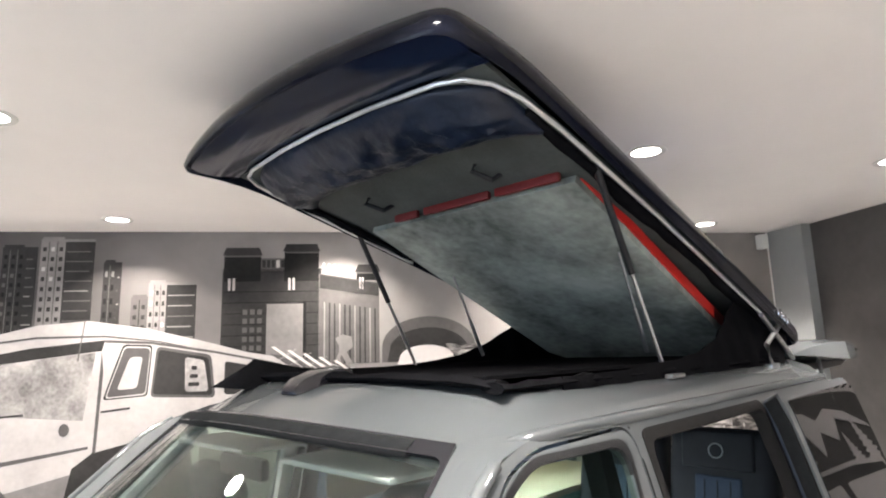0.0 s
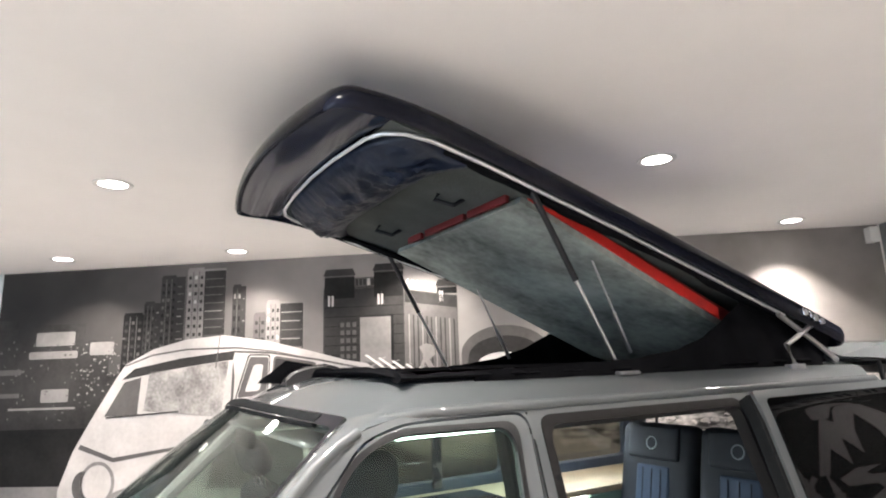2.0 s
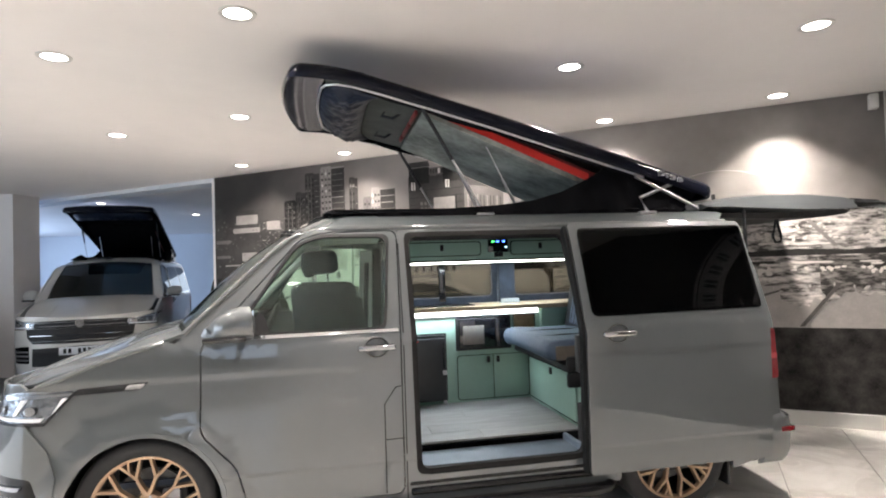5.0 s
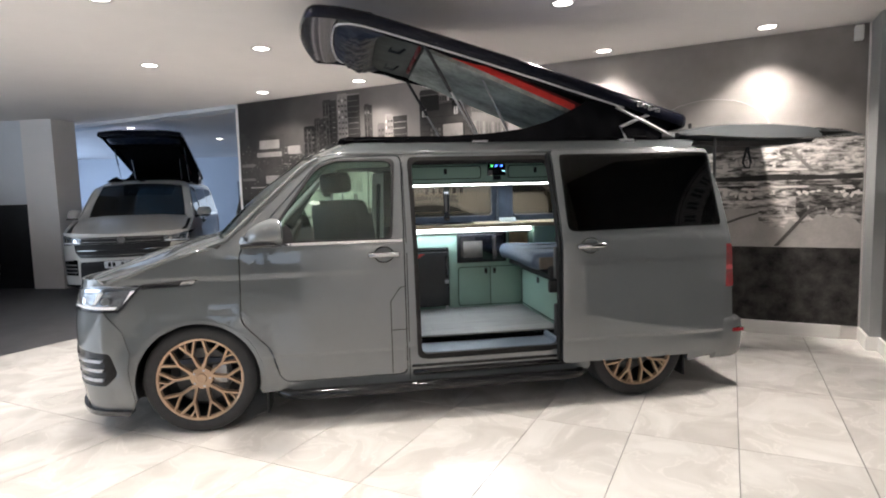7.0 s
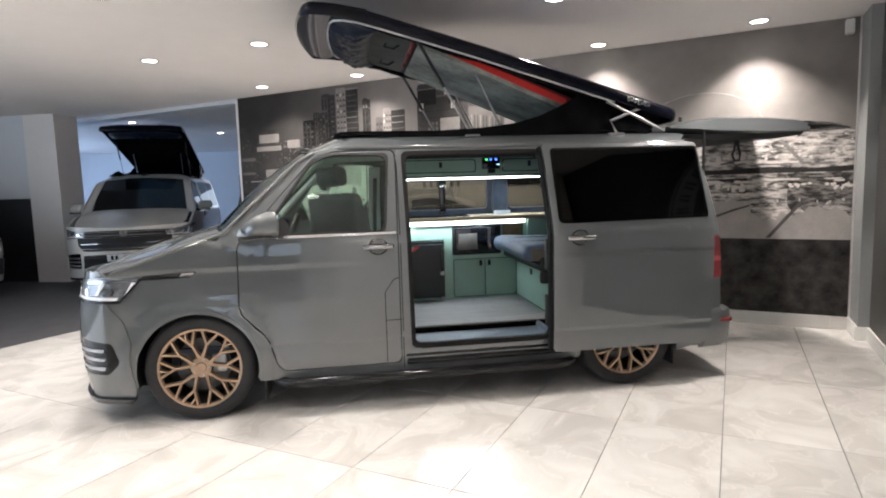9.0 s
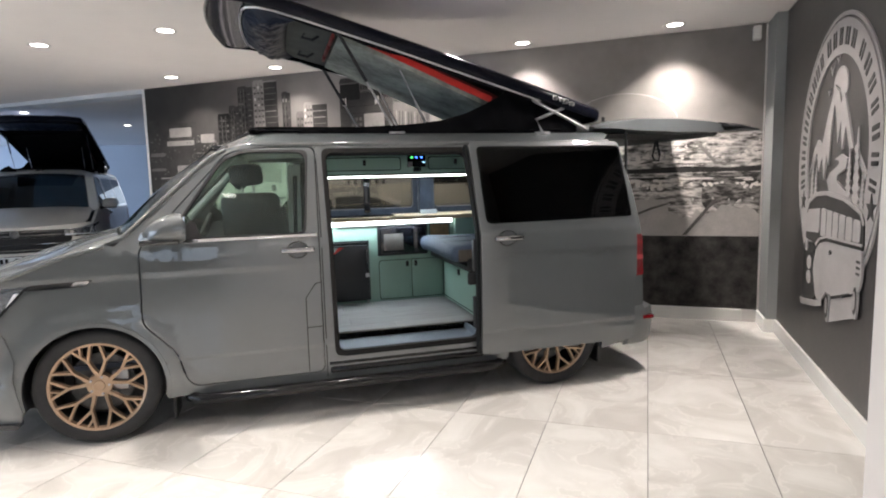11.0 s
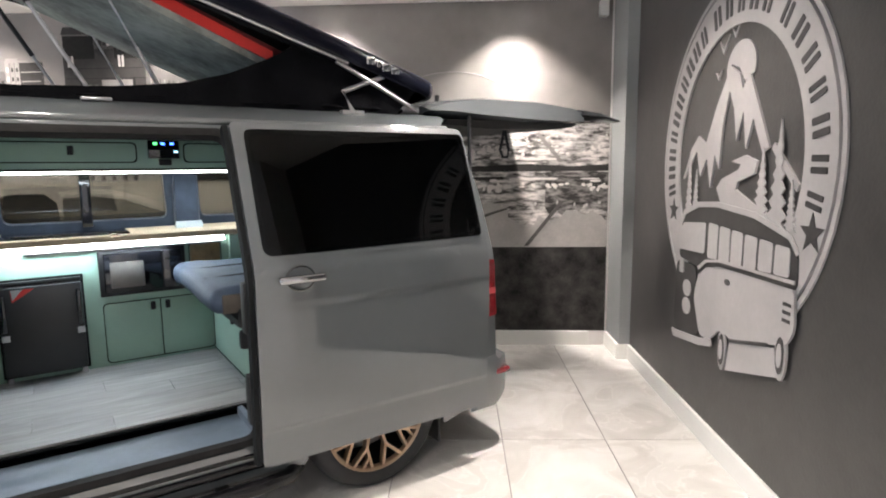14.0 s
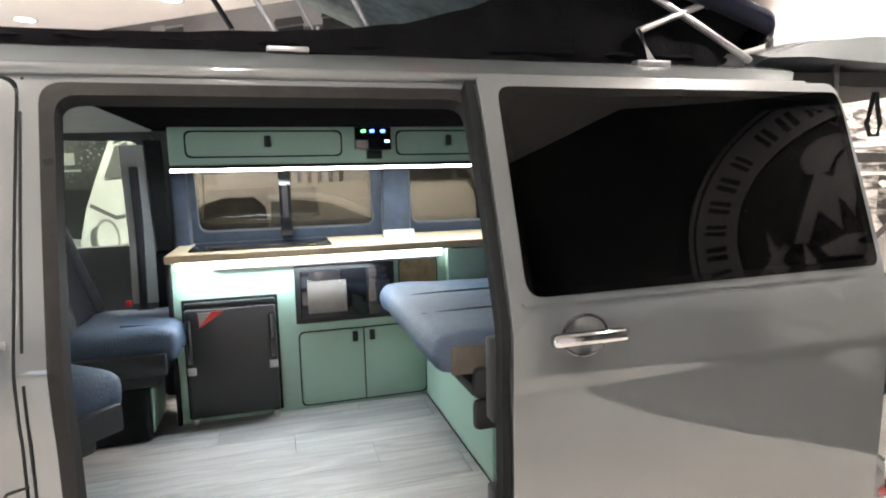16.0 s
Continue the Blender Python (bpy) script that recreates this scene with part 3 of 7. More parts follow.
def door_handle(door, x, z, side, out, material):
    y = side * (SIDE_Y - inset(z) + out)
    h = part("door_handle", box(x - 0.105, x + 0.105, *sorted((y + side * 0.014, y + side * 0.048)), z - 0.017, z + 0.018, 0.014, seg=3), material, door, "chrome handle")
    bm = lathe([(0.0, 0.0012), (0.030, 0.0014), (0.046, 0.003), (0.054, 0.007), (0.057, 0.006), (0.060, -0.002), (0.0, -0.003)], 32, "y")
    bm.transform(Matrix.Translation((x, y, z)) @ Matrix.Diagonal((1.1, side, 0.92, 1)))
    bmesh.ops.recalc_face_normals(bm, faces=bm.faces[:])
    if bm.calc_volume(signed=True) < 0:
        bmesh.ops.reverse_faces(bm, faces=bm.faces[:])
    part("handle_cup", bm, M_PAINT, h)
    # black ring and plate stand for the shade in the handle recess
    part("cup_ring", sweep([(x + 0.062 * math.cos(a), y + side * 0.004, z + 0.052 * math.sin(a)) for a in (2 * math.pi * i / 28 for i in range(28))], 0.0045, 6, True), M_GLOSS_BLACK, h)
    part("handle_backing", box(x - 0.08, x + 0.08, *sorted((y + side * 0.006, y + side * 0.013)), z - 0.012, z + 0.012, 0.003), M_GLOSS_BLACK, h)


def mirror(door, side, paint):
    rings = []
    for x, ry, rz, yc in ((0.330, 0.02, 0.010, 1.03), (0.336, 0.055, 0.026, 1.05), (0.365, 0.088, 0.046, 1.065), (0.405, 0.106, 0.062, 1.072), (0.45, 0.115, 0.074, 1.075), (0.50, 0.119, 0.082, 1.075), (0.545, 0.116, 0.082, 1.075), (0.555, 0.10, 0.07, 1.075)):
        rings.append([(x + 0.03 * math.cos(a), side * (yc + ry * (abs(math.cos(a)) ** 0.75) * (1 if math.cos(a) > 0 else -1)), 1.218 + 0.98 * 0.082 + (rz - 0.082) * 0.9 + rz * (abs(math.sin(a)) ** 0.85) * (1 if math.sin(a) > 0 else -1)) for a in (2 * math.pi * i / 24 for i in range(24))])
    bm = loft(rings)
    bmesh.ops.recalc_face_normals(bm, faces=bm.faces[:])
    m = part("mirror_housing", bm, paint, door, "grey mirror shell")
    part("mirror_base", box(0.33, 0.54, *sorted((side * 0.90, side * 1.17)), 1.205, 1.235, 0.014), M_GLOSS_BLACK, m)
    skinned("mirror_sail", skin(flank(side, 0.009), rounded([(0.43, 1.214), (0.63, 1.222), (0.61, 1.30), (0.555, 1.352)], 0.012), (), 0.1, 0.1, 0.014, flip=side > 0), M_PLASTIC, m)
    part("mirror_foot", box(0.34, 0.46, *sorted((side * 0.86, side * 0.97)), 1.185, 1.25, 0.02), M_GLOSS_BLACK, m)
    part("mirror_glass", box(0.572, 0.578, *sorted((side * 0.985, side * 1.165)), 1.245, 1.36, 0.0), M_CHROME, m)


M_LAMPBOWL = mat("headlamp_bowl", (0.42, 0.43, 0.45), 0.2, 0.9, 20, 0.5, 0.9, 26)
M_LIGHTGUIDE = mat("white_light_guide", (0.85, 0.87, 0.90), 0.25, 0, 12, 0.1, coat=0.6)


def headlamp(van, side):
    shape = [(-1.00, 0.850, 0.02), (-0.845, 0.845, 0.02), (-0.45, 0.835, 0.06), (-0.305, 0.985, 0.01), (-0.60, 0.985, 0.02), (-0.86, 0.945, 0.03), (-1.00, 0.935, 0.02)]
    h = skinned("headlamp", skin(lambda u, z: flank(side, 0.008)(u, z), rounded(shape), (), 0.06, 0.05, 0.006, flip=side > 0), M_LENS, van, "clear headlamp with bright inner reflectors")
    skinned("lamp_bowl", skin(lambda u, z: flank(side, 0.0025)(u, z), rounded(grow(shape, 0.004)), (), 0.06, 0.05, 0.012, flip=side > 0), M_LAMPBOWL, h)
    for c, w in ((-0.90, 0.085), (-0.72, 0.090), (-0.525, 0.09)):
        skinned("reflector", skin(lambda u, z: flank(side, 0.006)(u, z), rounded([(c - w * 0.5, 0.874), (c + w * 0.4, 0.874), (c + w * 0.5, 0.918), (c - w * 0.4, 0.918)], 0.02), (), 0.06, 0.05, 0.004, flip=side > 0), M_GLOSS_BLACK, h)
        skinned("projector", skin(lambda u, z: flank(side, 0.0095)(u, z), [(c + 0.030 * math.cos(a), 0.895 + 0.022 * math.sin(a)) for a in (2 * math.pi * i / 18 for i in range(18))], (), 0.06, 0.05, 0.004, flip=side > 0), M_CHROME, h)
    skinned("lamp_gap", skin(lambda u, z: flank(side, 0.0135)(u, z), [(-0.86, 0.832), (-0.45, 0.822), (-0.30, 0.980), (-0.315, 0.982), (-0.455, 0.836), (-0.86, 0.846)], (), 0.06, 0.05, 0.008, flip=side > 0), M_GLOSS_BLACK, h)
    skinned("lamp_strip", skin(lambda u, z: flank(side, 0.006)(u, z), [(-0.83, 0.942), (-0.33, 0.965), (-0.32, 0.975), (-0.6, 0.97), (-0.83, 0.95)], (), 0.06, 0.05, 0.004, flip=side > 0), M_CHROME, h)
    skinned("light_guide", skin(lambda u, z: flank(side, 0.0105)(u, z), rounded([(-0.985, 0.857), (-0.47, 0.842), (-0.455, 0.860), (-0.985, 0.872)], 0.004), (), 0.06, 0.05, 0.004, flip=side > 0), M_LIGHTGUIDE, h, "white light guide")
    for c in (-0.62, -0.42):
        skinned("bezel_blade", skin(lambda u, z: flank(side, 0.0105)(u, z), [(c, 0.872), (c + 0.022, 0.876), (c + 0.085, 0.952), (c + 0.050, 0.952)], (), 0.06, 0.05, 0.004, flip=side > 0), M_LIGHTGUIDE, h)
    s = skinned("fender_strip", skin(lambda u, z: flank(side, 0.006)(u, z), rounded([(-0.33, 0.962), (-0.02, 0.968), (0.03, 1.005), (-0.30, 0.992)], 0.006), (), 0.06, 0.05, 0.008, flip=side > 0), M_GLOSS_BLACK, van)
    skinned("marker", skin(lambda u, z: flank(side, 0.010)(u, z), rounded([(-0.085, 0.972), (-0.005, 0.974), (0.018, 1.0), (-0.065, 0.998)], 0.01), (), 0.06, 0.05, 0.006, flip=side > 0), M_CHROME, s, "chrome side marker")


def arch_liner(van, cx, side):
    bm = bmesh.new()
    n = 24
    y0, y1 = side * 0.915, side * 0.60
    a = [(cx + (ARCH_R + 0.004) * math.cos(t), AXLE_Z + (ARCH_R + 0.004) * math.sin(t)) for t in (-0.25 + (math.pi + 0.5) * i / n for i in range(n + 1))]
    r0 = [bm.verts.new((x, y0, z)) for x, z in a]
    r1 = [bm.verts.new((x, y1, z)) for x, z in a]
    for i in range(n):
        bm.faces.new((r0[i], r0[i + 1], r1[i + 1], r1[i]))
    bm.faces.new(r1)
    part("arch_liner", bm, M_PLASTIC, van)


def tail_lamp(van, side):
    f = flank(side, 0.010)
    t = skinned("tail_lamp", skin(f, rounded([(3.60, 0.775, 0.02), (3.745, 0.775, 0.02), (3.725, 1.09, 0.02), (3.585, 1.09, 0.03)]), (), 0.05, 0.1, 0.03, flip=side > 0), M_RED_LENS, van, "red tail lamp")
    skinned("lamp_band", skin(flank(side, 0.013), rounded([(3.60, 0.90, 0.01), (3.735, 0.90, 0.01), (3.735, 0.935, 0.01), (3.595, 0.935, 0.01)]), (), 0.05, 0.1, 0.02, flip=side > 0), mat("pale_red_lens", (0.42, 0.04, 0.05), 0.15, coat=0.8) if "pale_red_lens" not in bpy.data.materials else bpy.data.materials["pale_red_lens"], t)


def sill(van, side):
    part("sill_skirt", box(0.46, 2.58, *sorted((side * 0.80, side * 0.915)), 0.215, 0.30, 0.012), M_PLASTIC, van)


def front_fascia(van, paint):
    # the bumper wraps the nose from arch to arch
    for side in (-1, 1):
        f = flank(side, 0.012)
        low = [(U_NOSE, 0.20), (-0.40, 0.20), (-0.385, 0.26), (-0.415, 0.45), (-0.40, 0.56), (-0.44, 0.70), (-0.55, 0.835), (-0.85, 0.84), (U_NOSE, 0.84)]
        fog = rounded([(-0.93, 0.345, 0.02), (-0.56, 0.355, 0.03), (-0.475, 0.43, 0.03), (-0.515, 0.565, 0.03), (-0.94, 0.60, 0.02)])
        b = skinned("front_bumper", skin(f, dense(low, 0.06), [fog], 0.06, 0.06, 0.02, flip=side > 0), paint, van, "painted front bumper half")
        g = skinned("fog_grille", skin(flank(side, 0.004), grow(fog, 0.006), (), 0.06, 0.06, 0.02, flip=side > 0), M_BAR, b)
        for z in (0.385, 0.445, 0.505):
            skinned("grille_bar", skin(flank(side, 0.014), rounded([(-0.91, z, 0.004), (-0.585, z, 0.004), (-0.565, z + 0.020, 0.004), (-0.91, z + 0.020, 0.004)]), (), 0.06, 0.06, 0.02, flip=side > 0), M_STEEL, g)
        skinned("splitter", skin(flank(side, 0.035), dense([(U_NOSE, 0.165), (-0.42, 0.165), (-0.41, 0.195), (U_NOSE, 0.20)], 0.06), (), 0.06, 0.06, 0.06, flip=side > 0), M_GLOSS_BLACK, b)
        skinned("upper_grille", skin(flank(side, 0.008), dense([(U_NOSE, 0.845), (-1.01, 0.845), (-1.01, 0.94), (U_NOSE, 0.955)], 0.06), (), 0.06, 0.06, 0.012, flip=side > 0), M_PLASTIC, van)
        for z in (0.872, 0.925):
            skinned("grille_strip", skin(flank(side, 0.013), dense([(U_NOSE, z), (-1.02, z), (-1.02, z + 0.006), (U_NOSE, z + 0.006)], 0.06), (), 0.06, 0.06, 0.008, flip=side > 0), M_HANDLE, van)
        skinned("lower_grille", skin(flank(side, 0.016), dense([(U_NOSE, 0.30), (-0.97, 0.30), (-0.99, 0.56), (U_NOSE, 0.58)], 0.06), (), 0.06, 0.06, 0.01, flip=side > 0), M_PLASTIC, b)
        skinned("nose_cap", skin(flank(side, 0.0), dense([(U_NOSE, 0.955), (-0.87, 0.945), (-0.60, 0.985), (-0.55, 1.0), (-0.6, 1.03), (U_NOSE, 0.985)], 0.06), (), 0.06, 0.06, 0.015, flip=side > 0), paint, van)
    bm = lathe([(0.0, -0.012), (0.055, -0.012), (0.062, -0.006), (0.062, 0.01), (0.0, 0.01)], 32, "y")
    bm.transform(Matrix.Translation((-0.905, 0, 0.905)) @ Matrix.Rotation(radians(-90), 4, "Z"))
    part("round_badge", bm, M_CHROME, van, "round chrome badge")


def rear_end(van, paint):
    b = []
    for y, x in ((-0.955, 3.62), (-0.95, 3.76), (-0.88, 3.86), (-0.5, 3.91), (0.0, 3.925), (0.5, 3.91), (0.88, 3.86), (0.95, 3.76), (0.955, 3.62)):
        b.append([(x - 0.20 if abs(y) < 0.9 else x - 0.04, y * 0.97, 0.24), (x - 0.015, y * 0.985, 0.25), (x, y, 0.30), (x + 0.012, y, 0.44), (x, y, 0.52), (x - 0.05 if abs(y) < 0.9 else x - 0.02, y * 0.985, 0.55), (x - 0.20 if abs(y) < 0.9 else x - 0.06, y * 0.95, 0.55)])
    bp = part("rear_bumper", loft(b), paint, van)
    for side in (-1, 1):
        part("reflector", box(3.74, 3.84, *sorted((side * 0.905, side * 0.956)), 0.432, 0.466, 0.01), M_RED_LENS, bp, "red reflector")
    for side in (-1, 1):
        # rear pillars behind the tail lamps, round the tailgate opening
        skinned("rear_pillar", skin(flank(side), dense([(3.58, 0.52), (3.75, 0.52), (3.73, 1.05), (3.69, 1.45), (3.60, 1.79), (3.50, 1.79), (3.59, 1.3)], 0.1), (), 0.1, 0.1, 0.05, flip=side > 0), paint, van)


def wheel(van, cx, side):
    w = new("wheel")
    w.parent = van
    w.location, w.scale = (cx, side * 0.80, 0.3553), (1.03, 1.0, 1.03)
    if side > 0:
        w.rotation_euler = (0, 0, math.pi)
    # local -y faces outwards
    if "wheel_tyre" not in bpy.data.meshes:
        part_mesh = finish(lathe([(0.25, -0.120), (0.262, -0.134), (0.29, -0.141), (0.318, -0.138), (0.333, -0.125), (0.343, -0.10), (0.345, -0.07), (0.339, -0.068), (0.339, -0.058), (0.345, -0.056), (0.345, -0.006), (0.339, -0.004), (0.339, 0.006), (0.345, 0.008), (0.345, 0.06), (0.339, 0.062), (0.339, 0.07), (0.345, 0.072), (0.343, 0.10), (0.333, 0.125), (0.27, 0.125)], 64), "wheel_tyre", M_RUBBER, 40)
        rim_bm = lathe([(0.256, -0.122), (0.264, -0.130), (0.258, -0.134), (0.247, -0.128), (0.240, -0.108), (0.243, -0.10), (0.256, -0.122)], 64)
        for k in range(10):
            a = 2 * math.pi * k / 10
            bar = bmesh.new()
            def arm(r0, a0, r1, a1, w0, w1, y0, y1, d=0.030):
                p, q = Vector((r0 * math.cos(a0), 0, r0 * math.sin(a0))), Vector((r1 * math.cos(a1), 0, r1 * math.sin(a1)))
                t = (q - p).normalized()
                s = Vector((-t.z, 0, t.x))
                sec = []
                for c, w_, y in ((p, w0, y0), (q, w1, y1)):
                    sec.append([c + s * w_ + Vector((0, y, 0)), c + s * w_ * 0.72 + Vector((0, y - 0.006, 0)), c - s * w_ * 0.72 + Vector((0, y - 0.006, 0)), c - s * w_ + Vector((0, y, 0)), c - s * w_ + Vector((0, y + d, 0)), c + s * w_ + Vector((0, y + d, 0))])
                merge(bar, loft(sec))
            ac = 2 * math.pi * (k // 2) / 5 + math.pi / 10
            a = ac + (0.30 if k % 2 else -0.30)
            arm(0.05, ac, 0.095, ac + (a - ac) * 0.80, 0.015, 0.010, -0.094, -0.102)
            arm(0.090, ac + (a - ac) * 0.77, 0.160, a, 0.0105, 0.0085, -0.101, -0.111)
            arm(0.155, a, 0.252, a + 0.21, 0.0085, 0.0085, -0.110, -0.120)
            if k % 2:
                arm(0.196, a + 0.11, 0.252, a + 0.02, 0.007, 0.007, -0.113, -0.120)
            arm(0.155, a, 0.252, a - 0.21, 0.0085, 0.0085, -0.110, -0.120)
            merge(rim_bm, bar)
        hub = lathe([(0.0, -0.112), (0.03, -0.112), (0.034, -0.104), (0.066, -0.10), (0.07, -0.09), (0.07, -0.05), (0.0, -0.05)], 32)
        merge(rim_bm, hub)
        finish(rim_bm, "wheel_rim", M_BRONZE, 30)
        disc = lathe([(0.0, -0.02), (0.175, -0.02), (0.175, 0.0), (0.0, 0.0)], 40)
        finish(disc, "wheel_disc", M_DISC, 30)
        finish(lathe([(0.246, -0.118), (0.238, -0.09), (0.232, 0.0), (0.232, 0.09), (0.0, 0.09), (0.0, 0.10), (0.25, 0.10), (0.252, -0.118)], 48), "wheel_barrel", M_BARREL, 30)
        finish(box(0.06, 0.15, -0.065, -0.03, -0.05, 0.07, 0.012), "wheel_caliper", M_STEEL, 30)
        finish(cyl((0, -0.108, 0), (0, -0.09, 0), 0.008, seg=6), "wheel_nut", M_STEEL, 0)
    for n, key in (("tyre", "wheel_tyre"), ("rim", "wheel_rim"), ("rim_barrel", "wheel_barrel"), ("brake_disc", "wheel_disc"), ("caliper", "wheel_caliper")):
        part(n, bpy.data.meshes[key], None, w)
    for k in range(5):
        a = 2 * math.pi * k / 5
        part("wheel_nut", bpy.data.meshes["wheel_nut"], None, w).location = (0.052 * math.cos(a), 0, 0.052 * math.sin(a))


van = thing("camper_van", "grey camper van, black pop-top raised, sliding door open", "camper van")
van_body(van, M_PAINT)

# ---- the camper van: sliding door, sill, tailgate, pop-top ----
M_SAGE = mat("sage_green_laminate", (0.30, 0.45, 0.37), 0.5, 0, 4, 0.06, 0.04, 200)
M_GROOVE = mat("dark_edge_groove", (0.016, 0.017, 0.018), 0.7, 0, 30, 0.2, spec=0.02)
M_STEP = mat("blue_grey_step_moulding", (0.11, 0.14, 0.18), 0.5, 0, 8, 0.2, 0.1, 200)
M_OAK = mat("pale_oak_worktop", (0.60, 0.46, 0.31), 0.45, 0, 6, 0.18, 0.1, 90)
M_SEAT = mat("blue_grey_leather", (0.050, 0.074, 0.115), 0.6, 0, 12, 0.18, 0.4, 140, spec=0.35)
M_SEATTRIM = mat("brown_seat_trim", (0.075, 0.062, 0.050), 0.7, 0, 20, 0.25, 0.2, 200)
M_SEATDARK = mat("dark_seat_cloth", (0.010, 0.012, 0.017), 0.65, 0, 20, 0.25, 0.3, 300)
M_LINING = mat("navy_carpet_lining", (0.045, 0.06, 0.09), 0.9, 0, 14, 0.3, 0.4, 400, sheen=0.2)
M_PALELINING = mat("pale_trim_lining", (0.34, 0.36, 0.36), 0.7, 0, 10, 0.1, 0.1, 200)
M_CANVAS = mat("black_canvas", (0.008, 0.008, 0.009), 0.9, 0, 10, 0.3, 0.3, 60, spec=0.0)
M_CANVASBLUE = mat("dark_blue_canvas", (0.008, 0.014, 0.031), 0.36, 0, 6, 0.5, 0.8, 14, spec=0.28)
M_NOSE = mat("dark_shell_underside", (0.007, 0.012, 0.030), 0.10, 0, 3, 0.2, 0.05, 9, spec=0.30)
M_SHELL = mat("black_shell_gelcoat", (0.006, 0.007, 0.013), 0.16, 0, 3, 0.2, 0.03, 40, spec=0.14)
M_FELT = mat("grey_felt_board", (0.34, 0.375, 0.345), 0.85, 0, 2.6, 0.75, 0.35, 60, detail=9)
M_FELTDARK = mat("dark_felt_liner", (0.060, 0.070, 0.068), 0.9, 0, 5, 0.35, 0.25, 90, detail=7)
M_RAIL = mat("bright_aluminium_rail", (0.74, 0.74, 0.74), 0.3, 0.5, 20, 0.1)
M_RED = mat("red_trim", (0.60, 0.025, 0.02), 0.45, 0, 15, 0.12, 0.1, 120)
M_REDDARK = mat("dark_red_trim", (0.14, 0.008, 0.008), 0.6, 0, 15, 0.2)
M_SHOE = mat("fridge_black", (0.018, 0.018, 0.020), 0.42, 0, 10, 0.2, 0.05, 200)
M_DARKSCREEN = mat("dark_screen", (0.006, 0.006, 0.008), 0.08, 0, 5, 0.2, coat=0.5)
M_BEIGE = mat("woven_speaker_cloth", (0.36, 0.26, 0.14), 0.85, 0, 30, 0.3, 0.5, 300)
M_LED = glow("led_strip_glow", (0.90, 0.96, 1.0), 12.0)
M_BLUELED = glow("blue_indicator", (0.05, 0.15, 1.0), 6.0)
M_GREENLED = glow("green_indicator", (0.1, 1.0, 0.2), 3.0)
M_SKYLED = glow("pale_indicator", (0.4, 0.8, 1.0), 3.0)
M_PLANK = piece_mat("grey_wood_plank", (0.205, 0.20, 0.20), (0.315, 0.31, 0.305), 0.38, 3.0, 0.0, 0.09)
_nt = M_PLANK.node_tree
for _n in _nt.nodes:
    if _n.type == "VECT_MATH" and _n.operation == "MULTIPLY_ADD":
        _n.inputs[1].default_value = (0.8, 7.0, 1.0)

SLIDE = [(2.405, 0.315, 0.03), (3.60, 0.315, 0.02), (3.625, 0.95, 0.1), (3.61, 1.25, 0.1), (3.565, 1.785, 0.03), (2.385, 1.785, 0.03), (2.41, 1.16, 0.03)]
SLIDE_WIN = [(2.455, 1.225, 0.05), (3.590, 1.235, 0.03), (3.555, 1.755, 0.02), (2.435, 1.755, 0.04)]
OUT = 0.085
sd = skinned("sliding_door", skin(flank(-1, OUT, False), dense(rounded(SLIDE), 0.08), [dense(rounded(grow(SLIDE_WIN, -0.02)), 0.1)], 0.1, 0.06, 0.045, cuts=CREASES), M_PAINT, van, "grey sliding door slid open")
skinned("window_pane", skin(flank(-1, OUT + 0.003, False), dense(rounded(SLIDE_WIN), 0.1), (), 0.1, 0.06, 0.006), M_PRIVACY, sd, "black privacy glass")
skinned("window_trim", skin(flank(-1, OUT + 0.005, False), dense([(2.44, 1.207), (3.60, 1.214), (3.60, 1.222), (2.44, 1.215)], 0.1), (), 0.1, 0.06, 0.01), M_PAINT, sd)
skinned("inner_panel", skin(flank(-1, OUT - 0.05, False), dense(rounded(grow(SLIDE, -0.02)), 0.1), (), 0.2, 0.1, 0.035), M_LINING, sd, "dark lined inner face")
door_handle(sd, 2.60, 1.125, -1, OUT, M_HANDLE)
for z in (0.62, 1.02):
    part("latch", box(2.385, 2.41, -1.005, -0.965, z - 0.05, z + 0.05, 0.006), M_STEEL, sd)
    part("latch_cover", box(2.372, 2.404, -0.985, -0.93, z - 0.12, z + 0.10, 0.008), M_PLASTIC, sd)
skinned("door_edge_seal", skin(flank(-1, OUT - 0.008, False), dense([(2.378, 0.33), (2.400, 0.33), (2.404, 1.16), (2.380, 1.77), (2.358, 1.77), (2.382, 1.16)], 0.1), (), 0.1, 0.1, 0.045), M_GROOVE, sd)

M_SEAL = mat("rubber_door_seal", (0.016, 0.015, 0.015), 0.7, 0, 25, 0.2, 0.1, 160, spec=0.12)
# opening: rubber seal, track and step
skinned("opening_seal", skin(flank(-1, 0.004), dense(rounded(grow(APERTURE, 0.004)), 0.06), [dense(rounded(grow(APERTURE, -0.026)), 0.06)], 0.1, 0.1, 0.05), M_SEAL, van, "black rubber seal of the door opening")
for z in (0.83, 1.45):
    part("striker_plate", box(1.392, 1.418, -0.915 if z < 1 else -0.845, -0.875 if z < 1 else -0.805, z, z + 0.14, 0.008), M_GROOVE, van)
skinned("door_pillar_seam", skin(flank(-1, 0.0015), [(1.348, 0.26), (1.354, 0.26), (1.354, 1.77), (1.348, 1.77)], (), 0.1, 0.1, 0.01), M_GROOVE, van)
